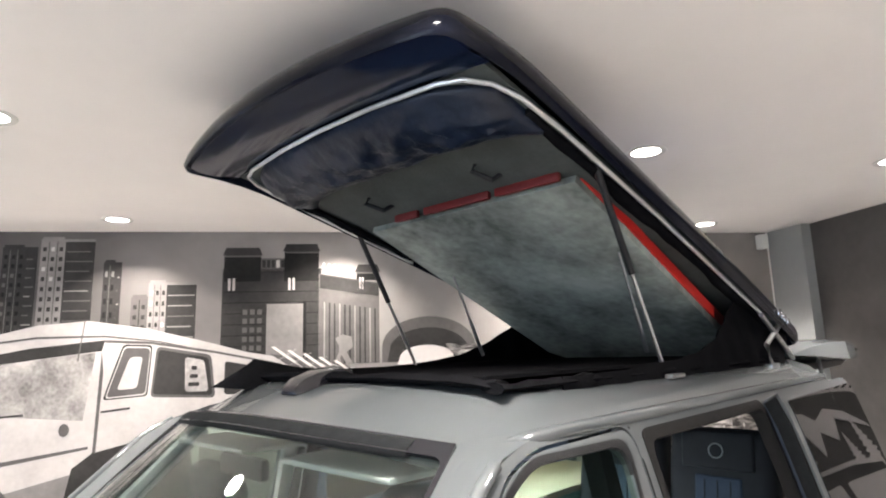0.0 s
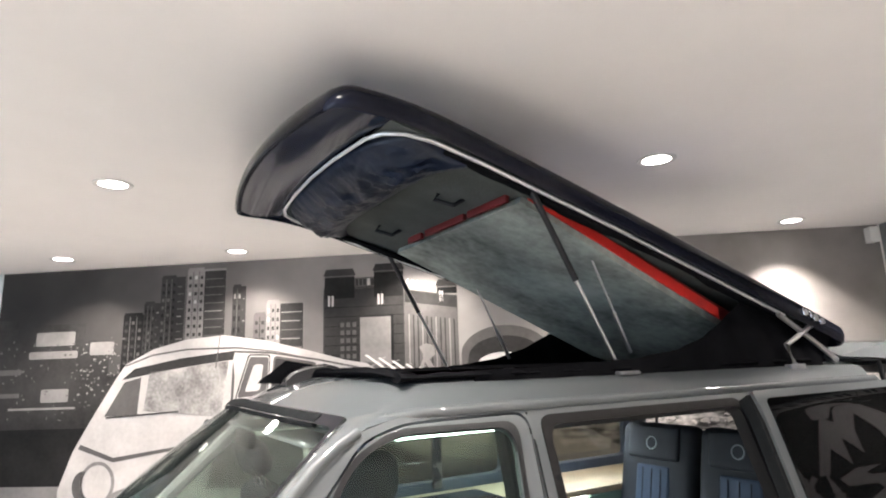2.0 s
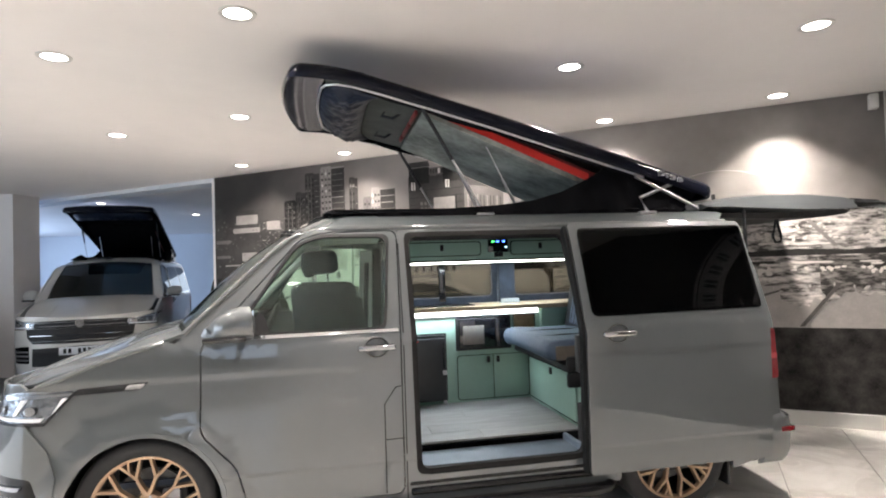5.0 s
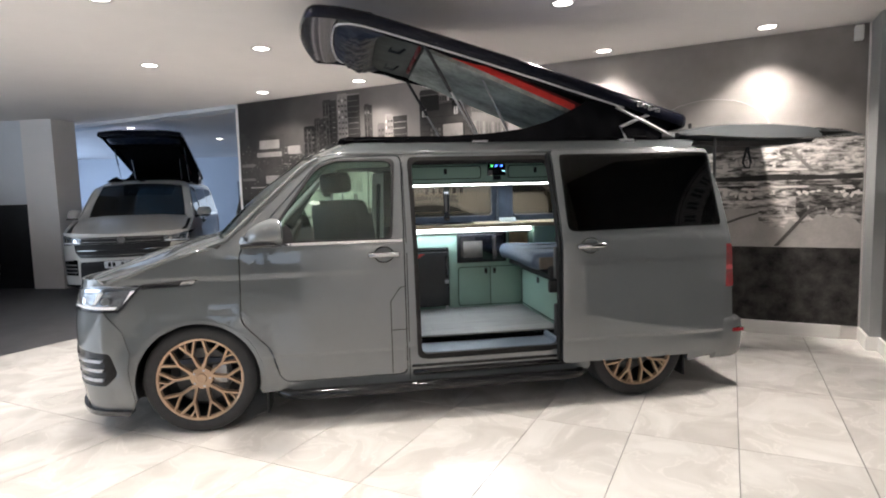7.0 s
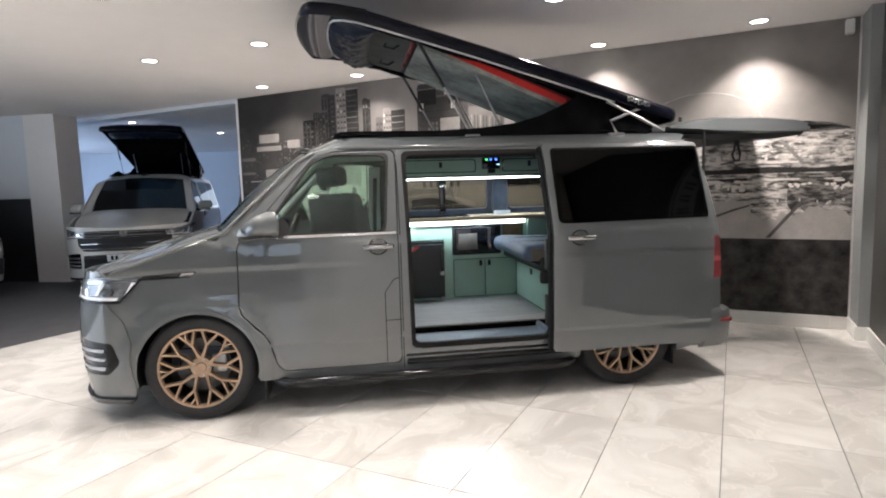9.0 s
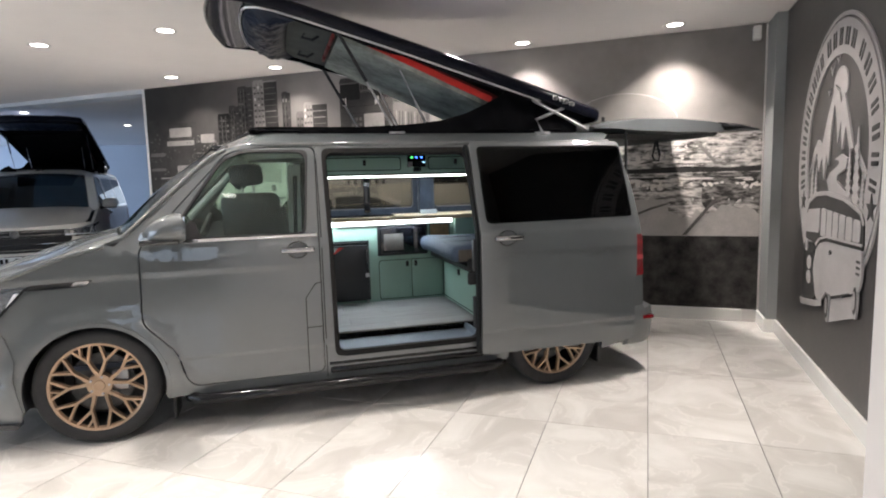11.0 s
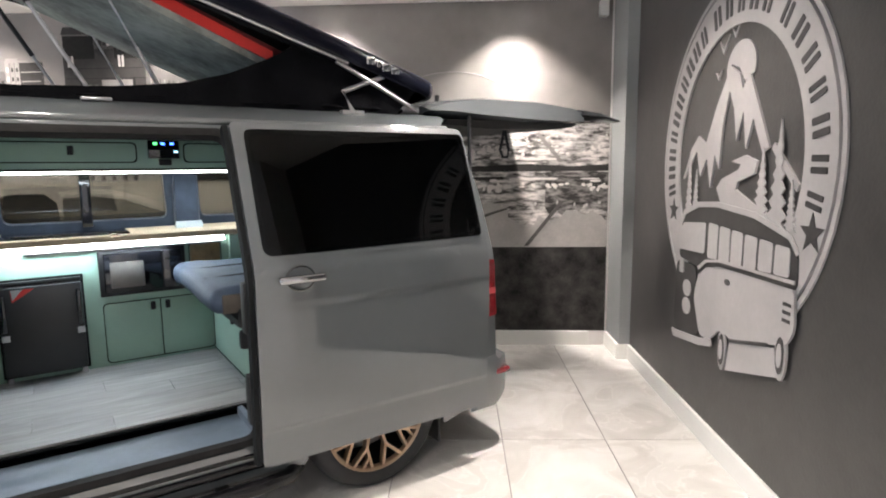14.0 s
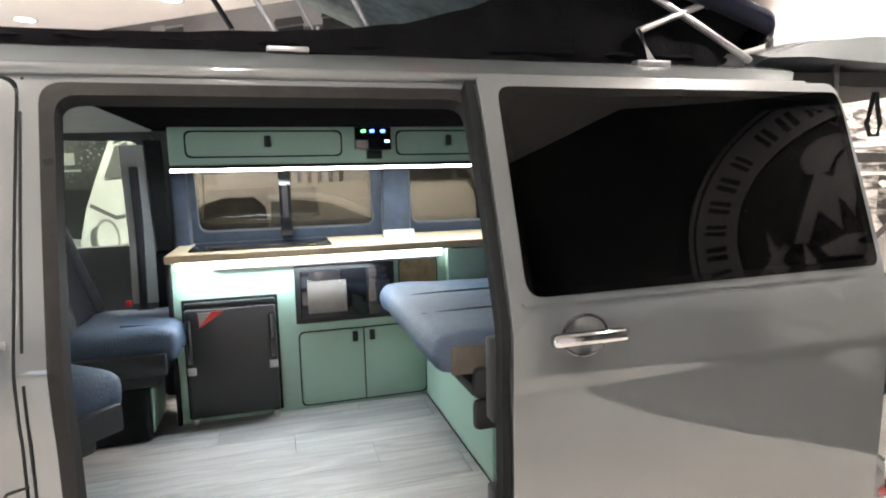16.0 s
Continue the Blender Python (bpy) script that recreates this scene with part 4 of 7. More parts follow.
for pts in ([(1.232, 0.31), (1.238, 0.31), (1.238, 0.80), (1.232, 0.80)], [(1.232, 0.80), (1.238, 0.80), (1.30, 0.885), (1.34, 0.895), (1.34, 0.900), (1.296, 0.891)], [(1.236, 0.602), (1.345, 0.605), (1.345, 0.610), (1.236, 0.607)]):
    skinned("flap_seam", skin(flank(-1, 0.0015), pts, (), 0.1, 0.1, 0.006), M_GROOVE, van)
part("opening_header", box(1.38, 2.44, -0.755, -0.70, 1.742, 1.782, 0.01), M_CANVAS, van, "black trim over the door opening")
part("upper_track", box(1.40, 2.42, -0.765, -0.71, 1.735, 1.765, 0.01), M_CANVAS, van)
part("lower_track", box(1.36, 2.60, -0.945, -0.90, 0.335, 0.365, 0.008), M_BAR, van)
part("sill_plate", box(1.37, 2.50, -0.96, -0.86, 0.285, 0.325, 0.012), M_BAR, van)
bm = box(1.41, 2.43, -0.915, -0.30, 0.385, 0.412, 0.008)
for x0, x1, y0, y1 in ((1.395, 1.425, -0.90, -0.60), (2.41, 2.44, -0.90, -0.60), (1.41, 2.43, -0.60, -0.585)):
    box(x0, x1, y0, y1, 0.37, 0.452, 0.008, bm)
part("step_well", bm, M_STEP, van, "dark blue moulded entry step")
part("step_edge", sweep([(1.40, -0.925, 0.405), (1.48, -0.94, 0.398), (2.34, -0.94, 0.398), (2.43, -0.925, 0.405)], 0.010), M_GROOVE, van)
for side in (-1, 1):
    rb = part("side_bar", sweep([(0.50, side * 0.90, 0.225), (0.58, side * 0.98, 0.225), (0.70, side * 1.0, 0.225), (2.40, side * 1.0, 0.225), (2.52, side * 0.98, 0.225), (2.60, side * 0.90, 0.225)], 0.034, 14), M_BAR, van, "black tubular side bar")
    for x in (0.85, 1.55, 2.25):
        part("bar_bracket", box(x - 0.03, x + 0.03, *sorted((side * 0.80, side * 0.99)), 0.20, 0.235, 0.005), M_PLASTIC, rb)
    part("mud_flap", box(3.36, 3.375, *sorted((side * 0.70, side * 0.93)), 0.13, 0.36, 0.004), M_PLASTIC, van)
    part("mud_flap", box(0.405, 0.42, *sorted((side * 0.72, side * 0.93)), 0.10, 0.34, 0.004), M_PLASTIC, van)
part("underbody", box(-0.6, 3.7, -0.80, 0.80, 0.22, 0.34, 0.02), M_PLASTIC, van)
part("cab_floor", box(-0.15, 1.0, -0.84, 0.84, 0.44, 0.47), M_LINING, van)
part("bulkhead_panel", box(-0.20, -0.15, -0.84, 0.84, 0.34, 1.10), M_PLASTIC, van)
part("cab_headliner", loft([[(x, y, z - 0.02 * (abs(y) / 0.66) ** 4) for y in (-0.66, -0.4, 0.0, 0.4, 0.66)] + [(x, y, z + 0.01) for y in (0.66, -0.66)] for x, z in ((0.80, 1.752), (1.0, 1.775), (1.355, 1.78))]), M_PALELINING, van, "pale grey cab headliner", 50)
for side in (-1, 1):
    part("screen_pillar_trim", sweep([(0.30, side * 0.74, 1.20), (0.56, side * 0.69, 1.46), (0.84, side * 0.63, 1.735)], 0.03, 8), M_PALELINING, van)
part("roof_lining", box(1.36, 3.35, -0.70, 0.70, 1.765, 1.785), M_CANVAS, van)
for side in (-1, 1):
    part("inner_sill", box(0.45, 3.6, *sorted((side * 0.86, side * 0.895)), 0.25, 0.47 if side > 0 else 0.375), M_PLASTIC, van)

# floor boards inside the van
part("cabin_floor", box(0.95, 3.62, -0.60, 0.86, 0.40, 0.452), M_GROOVE, van)
for k in range(8):
    y0 = -0.585 + k * 0.18
    x0 = 0.98 - (0.31 * (k % 3))
    while x0 < 3.5:
        a, b = max(0.98, x0), min(3.58, x0 + 0.92)
        if b - a > 0.05:
            part("floor_plank", box(a + 0.001, b - 0.001, y0 + 0.001, min(0.85, y0 + 0.179), 0.452, 0.462), M_PLANK, van)
        x0 += 0.92

# front cab
dash = part("dashboard", loft([[(x + dx, y, z) for dx, z in ((0.0, 0.75), (-0.1, 1.12), (0.02, 1.20), (0.22, 1.215), (0.36, 1.17), (0.40, 1.05), (0.34, 0.72))] for y, x in ((-0.84, 0.02), (-0.3, -0.04), (0.3, -0.04), (0.84, 0.02))]), M_PLASTIC, van, "dark moulded dashboard")
bm = sweep([(0.50 + 0.07 * math.sin(a), 0.40 + 0.185 * math.cos(a), 1.13 + 0.17 * math.sin(a)) for a in (2 * math.pi * i / 32 for i in range(32))], 0.016, 8, True)
sw = part("steering_wheel", bm, M_PLASTIC, van)
part("wheel_hub", cyl((0.36, 0.40, 1.08), (0.49, 0.40, 1.125), 0.05, 0.06), M_PLASTIC, sw)
for a in (0.0, math.pi, -math.pi / 2):
    part("wheel_spoke", cyl((0.48, 0.40, 1.12), (0.50 + 0.07 * math.sin(a), 0.40 + 0.175 * math.cos(a), 1.13 + 0.165 * math.sin(a)), 0.014), M_PLASTIC, sw)
part("rear_view_mirror", box(0.66, 0.69, -0.12, 0.12, 1.66, 1.72, 0.015), M_PLASTIC, van)
for side in (-1, 1):
    part("sun_visor", box(0.72, 0.90, *sorted((side * 0.10, side * 0.55)), 1.70, 1.715, 0.006), M_PALELINING, van)
    part("seat_belt", sweep([(1.33, side * 0.80, 1.62), (1.335, side * 0.805, 1.3), (1.34, side * 0.81, 0.75)], 0.018, 6), M_SEATDARK, van)
    if side > 0:
        part("pillar_trim", loft([[(x0, 0.80 - k, z), (x1, 0.80 - k, z), (x1, 0.765 - k, z), (x0, 0.765 - k, z)] for x0, x1, z, k in ((1.19, 1.305, 0.95, -0.01), (1.20, 1.31, 1.25, 0.0), (1.215, 1.315, 1.70, 0.11))]), M_PALELINING, van, "pale grey pillar cover")
        part("belt_strap", sweep([(1.268, 0.650, 1.60), (1.260, 0.712, 1.35), (1.25, 0.732, 1.05), (1.24, 0.74, 0.80)], 0.019, 6), M_SEATDARK, van)
    part("pillar_lining", box(1.30, 1.385, *sorted((side * 0.77, side * 0.825)), 0.47, 1.20, 0.02), M_GROOVE, van)
    part("pillar_cover", loft([[(x0, side * (0.815 - k), z), (x1, side * (0.815 - k), z), (x1, side * (0.76 - k), z), (x0, side * (0.76 - k), z)] for x0, x1, z, k in ((1.32, 1.385, 1.2005, 0.0), (1.32, 1.385, 1.72, 0.12))]), M_GROOVE, van)
# strip over the windscreen
secs = []
for i in range(25):
    y = -0.70 + 1.40 * i / 24
    c = screen_f(y, 0.975)
    secs.append([c + Vector((0.76, 0, 0.65)) * a + Vector((-0.65, 0, 0.76)) * b for a, b in ((-0.026, 0.0), (-0.026, 0.008), (-0.020, 0.014), (-0.010, 0.018), (0.010, 0.018), (0.020, 0.014), (0.026, 0.008), (0.026, -0.004))])
part("screen_visor", loft(secs), M_GROOVE, van, "black strip over the windscreen", 50)
for side in (-1, 1):
    part("wiper", sweep([(0.10, side * 0.10 - 0.25, 1.225), (0.11, side * 0.05, 1.245), (0.12, side * 0.05 + 0.35, 1.24)], 0.010, 6), M_PLASTIC, van)

# far side lining with dark window frames
for x0, x1 in ((1.40, 1.475), (2.425, 2.575)):
    part("window_post", box(x0, x1, 0.755, 0.85, 1.20, 1.62, 0.02), M_LINING, van)
for nm, win in (("window_frame", MID_WIN), ("rear_window_frame", REAR_WIN)):
    f_ = skinned(nm, skin(flank(1, -0.03), dense(rounded(grow(win, 0.02)), 0.1), [dense(rounded(grow(win, -0.045)), 0.1)], 0.1, 0.1, 0.035, flip=True), M_LINING, van, "dark window surround")
part("sliding_glass_bar", box(1.90, 1.96, 0.815, 0.845, 1.24, 1.62, 0.008), M_GLOSS_BLACK, van)
part("side_lining", box(1.40, 3.60, 0.84, 0.865, 0.46, 1.20), M_LINING, van)

# tailgate, raised level
gate = part("tailgate", loft([[(x, y, z0 + c * abs(y) ** 3) for y, z0 in ((-w, zb + 0.02), (-w * 0.98, zt - 0.015), (-w * 0.9, zt), (0, zt + 0.02), (w * 0.9, zt), (w * 0.98, zt - 0.015), (w, zb + 0.02), (w * 0.9, zb), (0, zb + 0.01), (-w * 0.9, zb))] for x, w, zt, zb, c in ((3.50, 0.66, 1.925, 1.885, -0.02), (3.62, 0.72, 1.962, 1.88, -0.02), (3.85, 0.76, 1.985, 1.862, -0.02), (4.20, 0.78, 1.985, 1.85, -0.02), (4.50, 0.77, 1.965, 1.85, -0.02), (4.62, 0.75, 1.945, 1.855, -0.02))]), M_PAINT, van, "grey tailgate raised level")
part("gate_underside", loft([[(x, y, z) for y, z in ((-w, 1.852), (w, 1.852), (w * 0.95, 1.825 - d), (-w * 0.95, 1.825 - d))] for x, w, d in ((3.62, 0.66, 0.0), (3.9, 0.71, 0.02), (4.4, 0.72, 0.012), (4.60, 0.70, -0.01))]), M_PLASTIC, gate)
part("gate_tip", loft([[(x, y, z) for y, z in ((-w, zm), (-w * 0.95, zm + h), (w * 0.95, zm + h), (w, zm), (w * 0.95, zm - h), (-w * 0.95, zm - h))] for x, w, zm, h in ((4.60, 0.755, 1.905, 0.035), (4.85, 0.73, 1.905, 0.026), (5.02, 0.69, 1.892, 0.014), (5.07, 0.66, 1.885, 0.006))]), M_GLOSS_BLACK, gate, "dark glazed end of the tailgate")
for side in (-1, 1):
    part("gas_strut", cyl((3.735, side * 0.71, 1.87), (3.69, side * 0.78, 1.22), 0.011), M_PLASTIC, gate)
    part("hinge", box(3.38, 3.60, *sorted((side * 0.42, side * 0.56)), 1.885, 1.93, 0.012), M_STEEL, gate)
part("pull_strap", sweep([(4.13, -0.55, 1.83), (4.11, -0.55, 1.76), (4.09, -0.55, 1.69), (4.11, -0.55, 1.645), (4.15, -0.55, 1.645), (4.16, -0.55, 1.69), (4.14, -0.55, 1.76), (4.13, -0.55, 1.83)], 0.009, 6), M_SEATDARK, gate)
part("gate_stop", cyl((3.66, -0.50, 1.95), (3.66, -0.50, 2.0), 0.014), M_PLASTIC, gate)


# ---- the pop-top ----
SH_A, SH_B = Vector((0.80, 0, 2.845)), Vector((3.56, 0, 2.04))


def pop_top(van, detail=True):
    """The raised shell: local x runs back along it, local z up from its top face."""
    d = SH_B - SH_A
    L = d.length
    tilt = Matrix.Translation(SH_A) @ Matrix.Rotation(math.atan2(-d.z, d.x), 4, "Y")
    plan_ = dense(rounded([(-0.01, -0.715, 0.075), (L, -0.69, 0.10), (L, 0.69, 0.10), (-0.01, 0.715, 0.075)], 0.1, 8), 0.09)

    def loc(x, y, z):
        k = max(0.0, 1 - max(x, 0.0) / 0.40)
        return tilt @ Vector((x - 0.085 * (1 - (y / 0.71) ** 2) * max(0.0, 1 - max(x, 0) / 0.35), y, z - 0.062 * k * k + 0.016 * math.sin(math.pi * min(1.0, max(0.0, x / L)))))
    rings = []
    for inset_, z in ((0.03, -0.055), (0.028, -0.085), (0.012, -0.098), (0.0, -0.085), (0.0, -0.05), (0.008, -0.022), (0.028, -0.006), (0.06, 0.0), (0.20, 0.010), (0.42, 0.018)):
        rings.append([loc(x, y, z) for x, y in grow(plan_, -inset_)])
    bm = loft(rings, cap=False)
    bm.verts.ensure_lookup_table()
    bm.faces.new(bm.verts[-len(plan_):])
    bmesh.ops.recalc_face_normals(bm, faces=bm.faces[:])
    shell = part("pop_top_shell", bm, M_SHELL, van, "gloss black raised roof shell", 50)
    # nose: the overhanging underside in front of the canvas
    front = sorted([(x, y) for x, y in grow(plan_, -0.026) if x < 0.16], key=lambda p: p[1])
    nose = front + [(0.20, 0.675), (0.185, 0.45), (0.18, 0.0), (0.185, -0.45), (0.20, -0.675)]
    skinned("shell_nose", skin(lambda x, y: loc(x, y, -0.082 - 0.012 * math.sin(math.pi * min(1.0, max(0.0, x / 0.19)))), nose, (), 0.04, 0.08, 0.006, flip=True), M_NOSE, shell, "gloss blue-black nose underside")
    rail = [(2.35, -0.655), (1.2, -0.665), (0.55, -0.665), (0.36, -0.655), (0.27, -0.63), (0.215, -0.58), (0.195, -0.5), (0.188, -0.25), (0.186, 0), (0.188, 0.25), (0.195, 0.5), (0.215, 0.58), (0.27, 0.63), (0.36, 0.655), (0.55, 0.665), (1.2, 0.665)]
    part("canvas_rail", sweep([loc(x, y, -0.096) for x, y in rail], 0.0075, 8), M_RAIL if detail else M_CANVAS, shell, "bright metal canvas rail")
    # canvas gathered under the front
    rnd = random.Random(4)
    secs = []
    for i in range(91):
        y = -0.625 + 1.25 * i / 90
        e = max(0.0, 1 - (abs(y) / 0.64) ** 8) ** 0.5
        x0 = 0.20 + 0.10 * (abs(y) / 0.62) ** 6
        sec = []
        for k in range(23):
            q = k / 22
            wob = 0.022 * noise.noise(Vector((y * 9, q * 4, 0))) + 0.017 * noise.noise(Vector((y * 24 + q * 9, q * 8, 3))) + 0.008 * noise.noise(Vector((y * 55, q * 16, 7)))
            sec.append(loc(x0 + 0.27 * q, y, -0.075 - (0.095 * math.sin(math.pi * min(1, q * 0.9 + 0.06)) ** 0.8 + wob * math.sin(math.pi * q)) * e))
        sec += [loc(x0 + 0.27, y, -0.062), loc(x0, y, -0.062)]
        secs.append(sec)
    part("gathered_canvas", loft(secs), M_CANVASBLUE, shell, "folded dark blue canvas", 70)
    for side in (-1, 1):
        secs = []
        for i in range(23):
            x = 0.42 + 2.1 * i / 22
            q = 0.030 + 0.008 * rnd.uniform(-1, 1)
            secs.append([loc(x, side * (0.622 + q * 0.8 * math.cos(a)), -0.082 - q * (1 + math.sin(a)) * 0.5) for a in (2 * math.pi * k / 10 for k in range(10))])
        part("side_canvas_roll", loft(secs), M_CANVAS, shell, smooth=60)
    part("liner", loft([[loc(x, y, z) for y, z in ((-0.655, -0.060), (0.655, -0.060), (0.655, -0.076), (-0.655, -0.076))] for x in (0.20, 0.8, 1.2, 2.0, 2.6)]), M_FELTDARK if detail else M_CANVAS, shell, "dark grey felt roof liner")
    # sleeping board, hung below the shell
    B0, B1 = Vector((1.565, 0, 2.528)), Vector((3.045, 0, 1.905))
    bd = []
    for t in (0, 0.25, 0.5, 0.75, 0.93, 1.0):
        c = B0.lerp(B1, t)
        w = 0.54 if t < 0.95 else 0.46
        bd.append([(c.x, -w, c.z), (c.x, w, c.z), (c.x + 0.012, w, c.z + 0.035), (c.x + 0.012, -w, c.z + 0.035)])
    board = part("bed_board", loft(bd), M_FELT if detail else M_CANVAS, van, "grey felt-covered sleeping board")
    m0, m1 = Vector((1.62, 0, 2.535)), Vector((2.90, 0, 2.03))
    part("mattress", loft([[(c.x, -0.53, c.z - 0.02), (c.x, 0.53, c.z - 0.02), (c.x + 0.02, 0.53, c.z + 0.05), (c.x + 0.02, -0.53, c.z + 0.05)] for c in (m0.lerp(m1, t) for t in (0, 0.3, 0.6, 1))]), M_REDDARK, board)
    if detail:
        part("red_edge", loft([[(x, -0.535 - 0.012, z - h), (x, -0.535, z - h), (x, -0.535, z + h), (x, -0.535 - 0.012, z + h)] for x, z, h in ((1.60, 2.556, 0.012), (1.80, 2.478, 0.018), (1.92, 2.435, 0.022), (2.3, 2.278, 0.026), (2.69, 2.118, 0.026))]), M_RED, board, "bright red board edging")
        for y0, y1 in ((-0.50, -0.22), (-0.19, 0.16), (0.20, 0.34)):
            part("front_red_edge", box(1.525, 1.545, y0, y1, 2.535, 2.567, 0.004), M_REDDARK, board)
        for y in (-0.28, 0.30):
            part("pull_loop", sweep([loc(0.60, y, -0.07), loc(0.585, y, -0.115), loc(0.66, y - 0.03, -0.12), loc(0.70, y - 0.03, -0.075)], 0.010, 6), M_SEATDARK, shell)
    # canvas sides at the hinge end
    for side in (-1, 1):
        def cf(x, z, s=side):
            k = sm(1.88, 2.25, z)
            return Vector((x, s * (0.655 - 0.06 * k + 0.008 * math.sin(14 * x) * k + 0.006 * math.sin(30 * x + 9 * z)), z))
        zsh = lambda x: SH_A.z + (x - SH_A.x) * d.z / d.x - 0.07
        out = [(1.25, 1.865), (3.30, 1.865), (3.44, zsh(3.44)), (3.2, zsh(3.2)), (2.95, zsh(2.95)), (2.78, zsh(2.78) - 0.02), (2.70, 2.125), (2.62, 2.085), (2.45, 2.01), (2.25, 1.955), (2.0, 1.925), (1.6, 1.905), (1.25, 1.90)]
        skinned("canvas_side", skin(cf, dense(out, 0.05), (), 0.06, 0.05, 0.006, flip=side > 0), M_CANVAS, van, "black canvas side")
        secs = []
        for i in range(45):
            x = 0.98 + 2.36 * i / 44
            r = 0.013 + 0.004 * rnd.uniform(-1, 1)
            secs.append([(x, side * (0.625 + r * 2.4 * math.cos(a)), roof_z(x, 0.62) + 0.004 + r * (0.6 + math.sin(a))) for a in (2 * math.pi * k / 10 for k in range(10))])
        part("canvas_roll", loft(secs), M_CANVAS, van, smooth=60)
        # hinge arms at the rear
        y = side * 0.665
        for pts in ([(2.965, y, 2.105), (3.20, y, 1.995), (3.42, y, 1.885)], [(3.045, y, 1.868), (2.995, y, 1.962), (3.225, y, 2.052)]):
            part("hinge_arm", sweep(pts, 0.012, 8), M_STEEL, van)
        part("hinge_foot", box(2.98, 3.10, *sorted((y - 0.02, y + 0.02)), 1.850, 1.872, 0.004), M_STEEL, van)
        # gas strut: dark barrel above, bright rod below
        p, q = Vector((1.922, side * 0.632, 1.885)), Vector((1.505, side * 0.632, 2.625))
        st = part("lift_strut", cyl(p.lerp(q, 0.45), q, 0.012), M_PLASTIC, van, "black gas strut with bright rod")
        part("rod", cyl(p, p.lerp(q, 0.47), 0.0075), M_STEEL, st)
        part("foot", box(1.875, 1.985, *sorted((side * 0.63, side * 0.68)), 1.862, 1.877, 0.006), M_STEEL, st)
        part("ball_joint", lathe([(0, -0.012), (0.009, -0.008), (0.011, 0), (0.009, 0.008), (0, 0.012)], 12, "z"), M_STEEL, st).location = p + Vector((0, 0, 0.008))
        p, q = Vector((2.20, side * 0.44, 1.95)), Vector((2.00, side * 0.45, 2.36))
        st = part("board_strut", cyl(p.lerp(q, 0.4), q, 0.005), M_STEEL, van)
        part("rod", cyl(p, p.lerp(q, 0.42), 0.009), M_STEEL, st)
    secs = []
    for i in range(25):
        y = -0.62 + 1.24 * i / 24
        r = 0.013 + 0.004 * rnd.uniform(-1, 1)
        xx = 0.96 + 0.05 * (abs(y) / 0.6) ** 4
        secs.append([(xx + r * 2.4 * math.cos(a), y, roof_z(xx, y) + 0.004 + r * (0.6 + math.sin(a))) for a in (2 * math.pi * k / 10 for k in range(10))])
    part("front_canvas_roll", loft(secs), M_CANVAS, van, smooth=60)
    part("canvas_tray", box(0.99, 3.3, -0.60, 0.60, 1.905, 1.915), M_CANVAS, van)
    # front latches on the roof
    for y in (0.02,):
        secs = [[(x, y + k * w, roof_z(max(0.75, x), y) + h) for k, h in ((-1, -0.01), (-0.8, hh * 0.8), (0, hh), (0.8, hh * 0.8), (1, -0.01))] for x, w, hh in ((0.82, 0.04, 0.01), (0.85, 0.05, 0.035), (0.90, 0.05, 0.045), (0.98, 0.045, 0.045), (1.03, 0.04, 0.03))]
        part("roof_latch", loft(secs), M_GLOSS_BLACK, van, smooth=50)
    part("canvas_corner", loft([[(x, 0.50 + dy, 1.87 + h) for dy, h in ((-0.14, 0.0), (-0.03, hh), (0.05, hh * 0.7), (0.12, 0.0))] for x, hh in ((0.86, 0.03), (0.95, 0.10), (1.10, 0.07), (1.30, 0.04))]), M_CANVAS, van, smooth=60)
    if detail:
        for x0, x1, h in ((2.42, 2.47, 0.035), (2.48, 2.50, 0.03), (2.51, 2.555, 0.035), (2.565, 2.61, 0.03)):
            q0, q1 = loc(x0, -0.694, -0.052), loc(x1, -0.690, -0.052)
            part("shell_mark", box(q0.x, q1.x, -0.705, -0.697, (q0.z + q1.z) / 2 - h / 2, (q0.z + q1.z) / 2 + h / 2, 0.002), M_CHROME, shell)
    return shell


pop_top(van)

# ---- furniture inside the van ----
def ring_groove(parent, x0, x1, z0, z1, y, r=0.03, w=0.005):
    """A dark rounded line routed round a door front."""
    o = rounded([(x0, z0), (x1, z0), (x1, z1), (x0, z1)], r)
    i = rounded([(x0 + w, z0 + w), (x1 - w, z0 + w), (x1 - w, z1 - w), (x0 + w, z1 - w)], r)
    return skinned("routed_edge", skin(lambda u, v: Vector((u, y, v)), o, [i], 5, 5, 0.002), M_GROOVE, parent)


kit = thing("kitchen_unit", "sage green kitchen unit with dark routed door edges", "kitchen unit")
KY = 0.40
bm = box(1.43, 3.45, KY + 0.018, 0.84, 0.462, 1.185)
part("carcass", bm, M_SAGE, kit)
part("front_panel", box(1.43, 2.66, KY, KY + 0.018, 0.462, 1.165, 0.003), M_SAGE, kit)
part("end_panel", box(1.412, 1.43, KY - 0.02, 0.84, 0.462, 1.185, 0.004), M_GROOVE, kit)
for x0, x1, hx in ((1.955, 2.243, 2.205), (2.249, 2.54, 2.285)):
    dr = part("cupboard_door", box(x0, x1, KY - 0.006, KY - 0.0005, 0.485, 0.825, 0.002), M_SAGE, kit)
    part("finger_latch", box(hx - 0.013, hx + 0.013, KY - 0.012, KY - 0.007, 0.765, 0.815, 0.004), M_PLASTIC, dr)
ring_groove(kit, 1.945, 2.548, 0.478, 0.832, KY - 0.008)
part("door_gap", box(2.2435, 2.2485, KY - 0.0085, KY - 0.0065, 0.485, 0.825), M_GROOVE, kit)
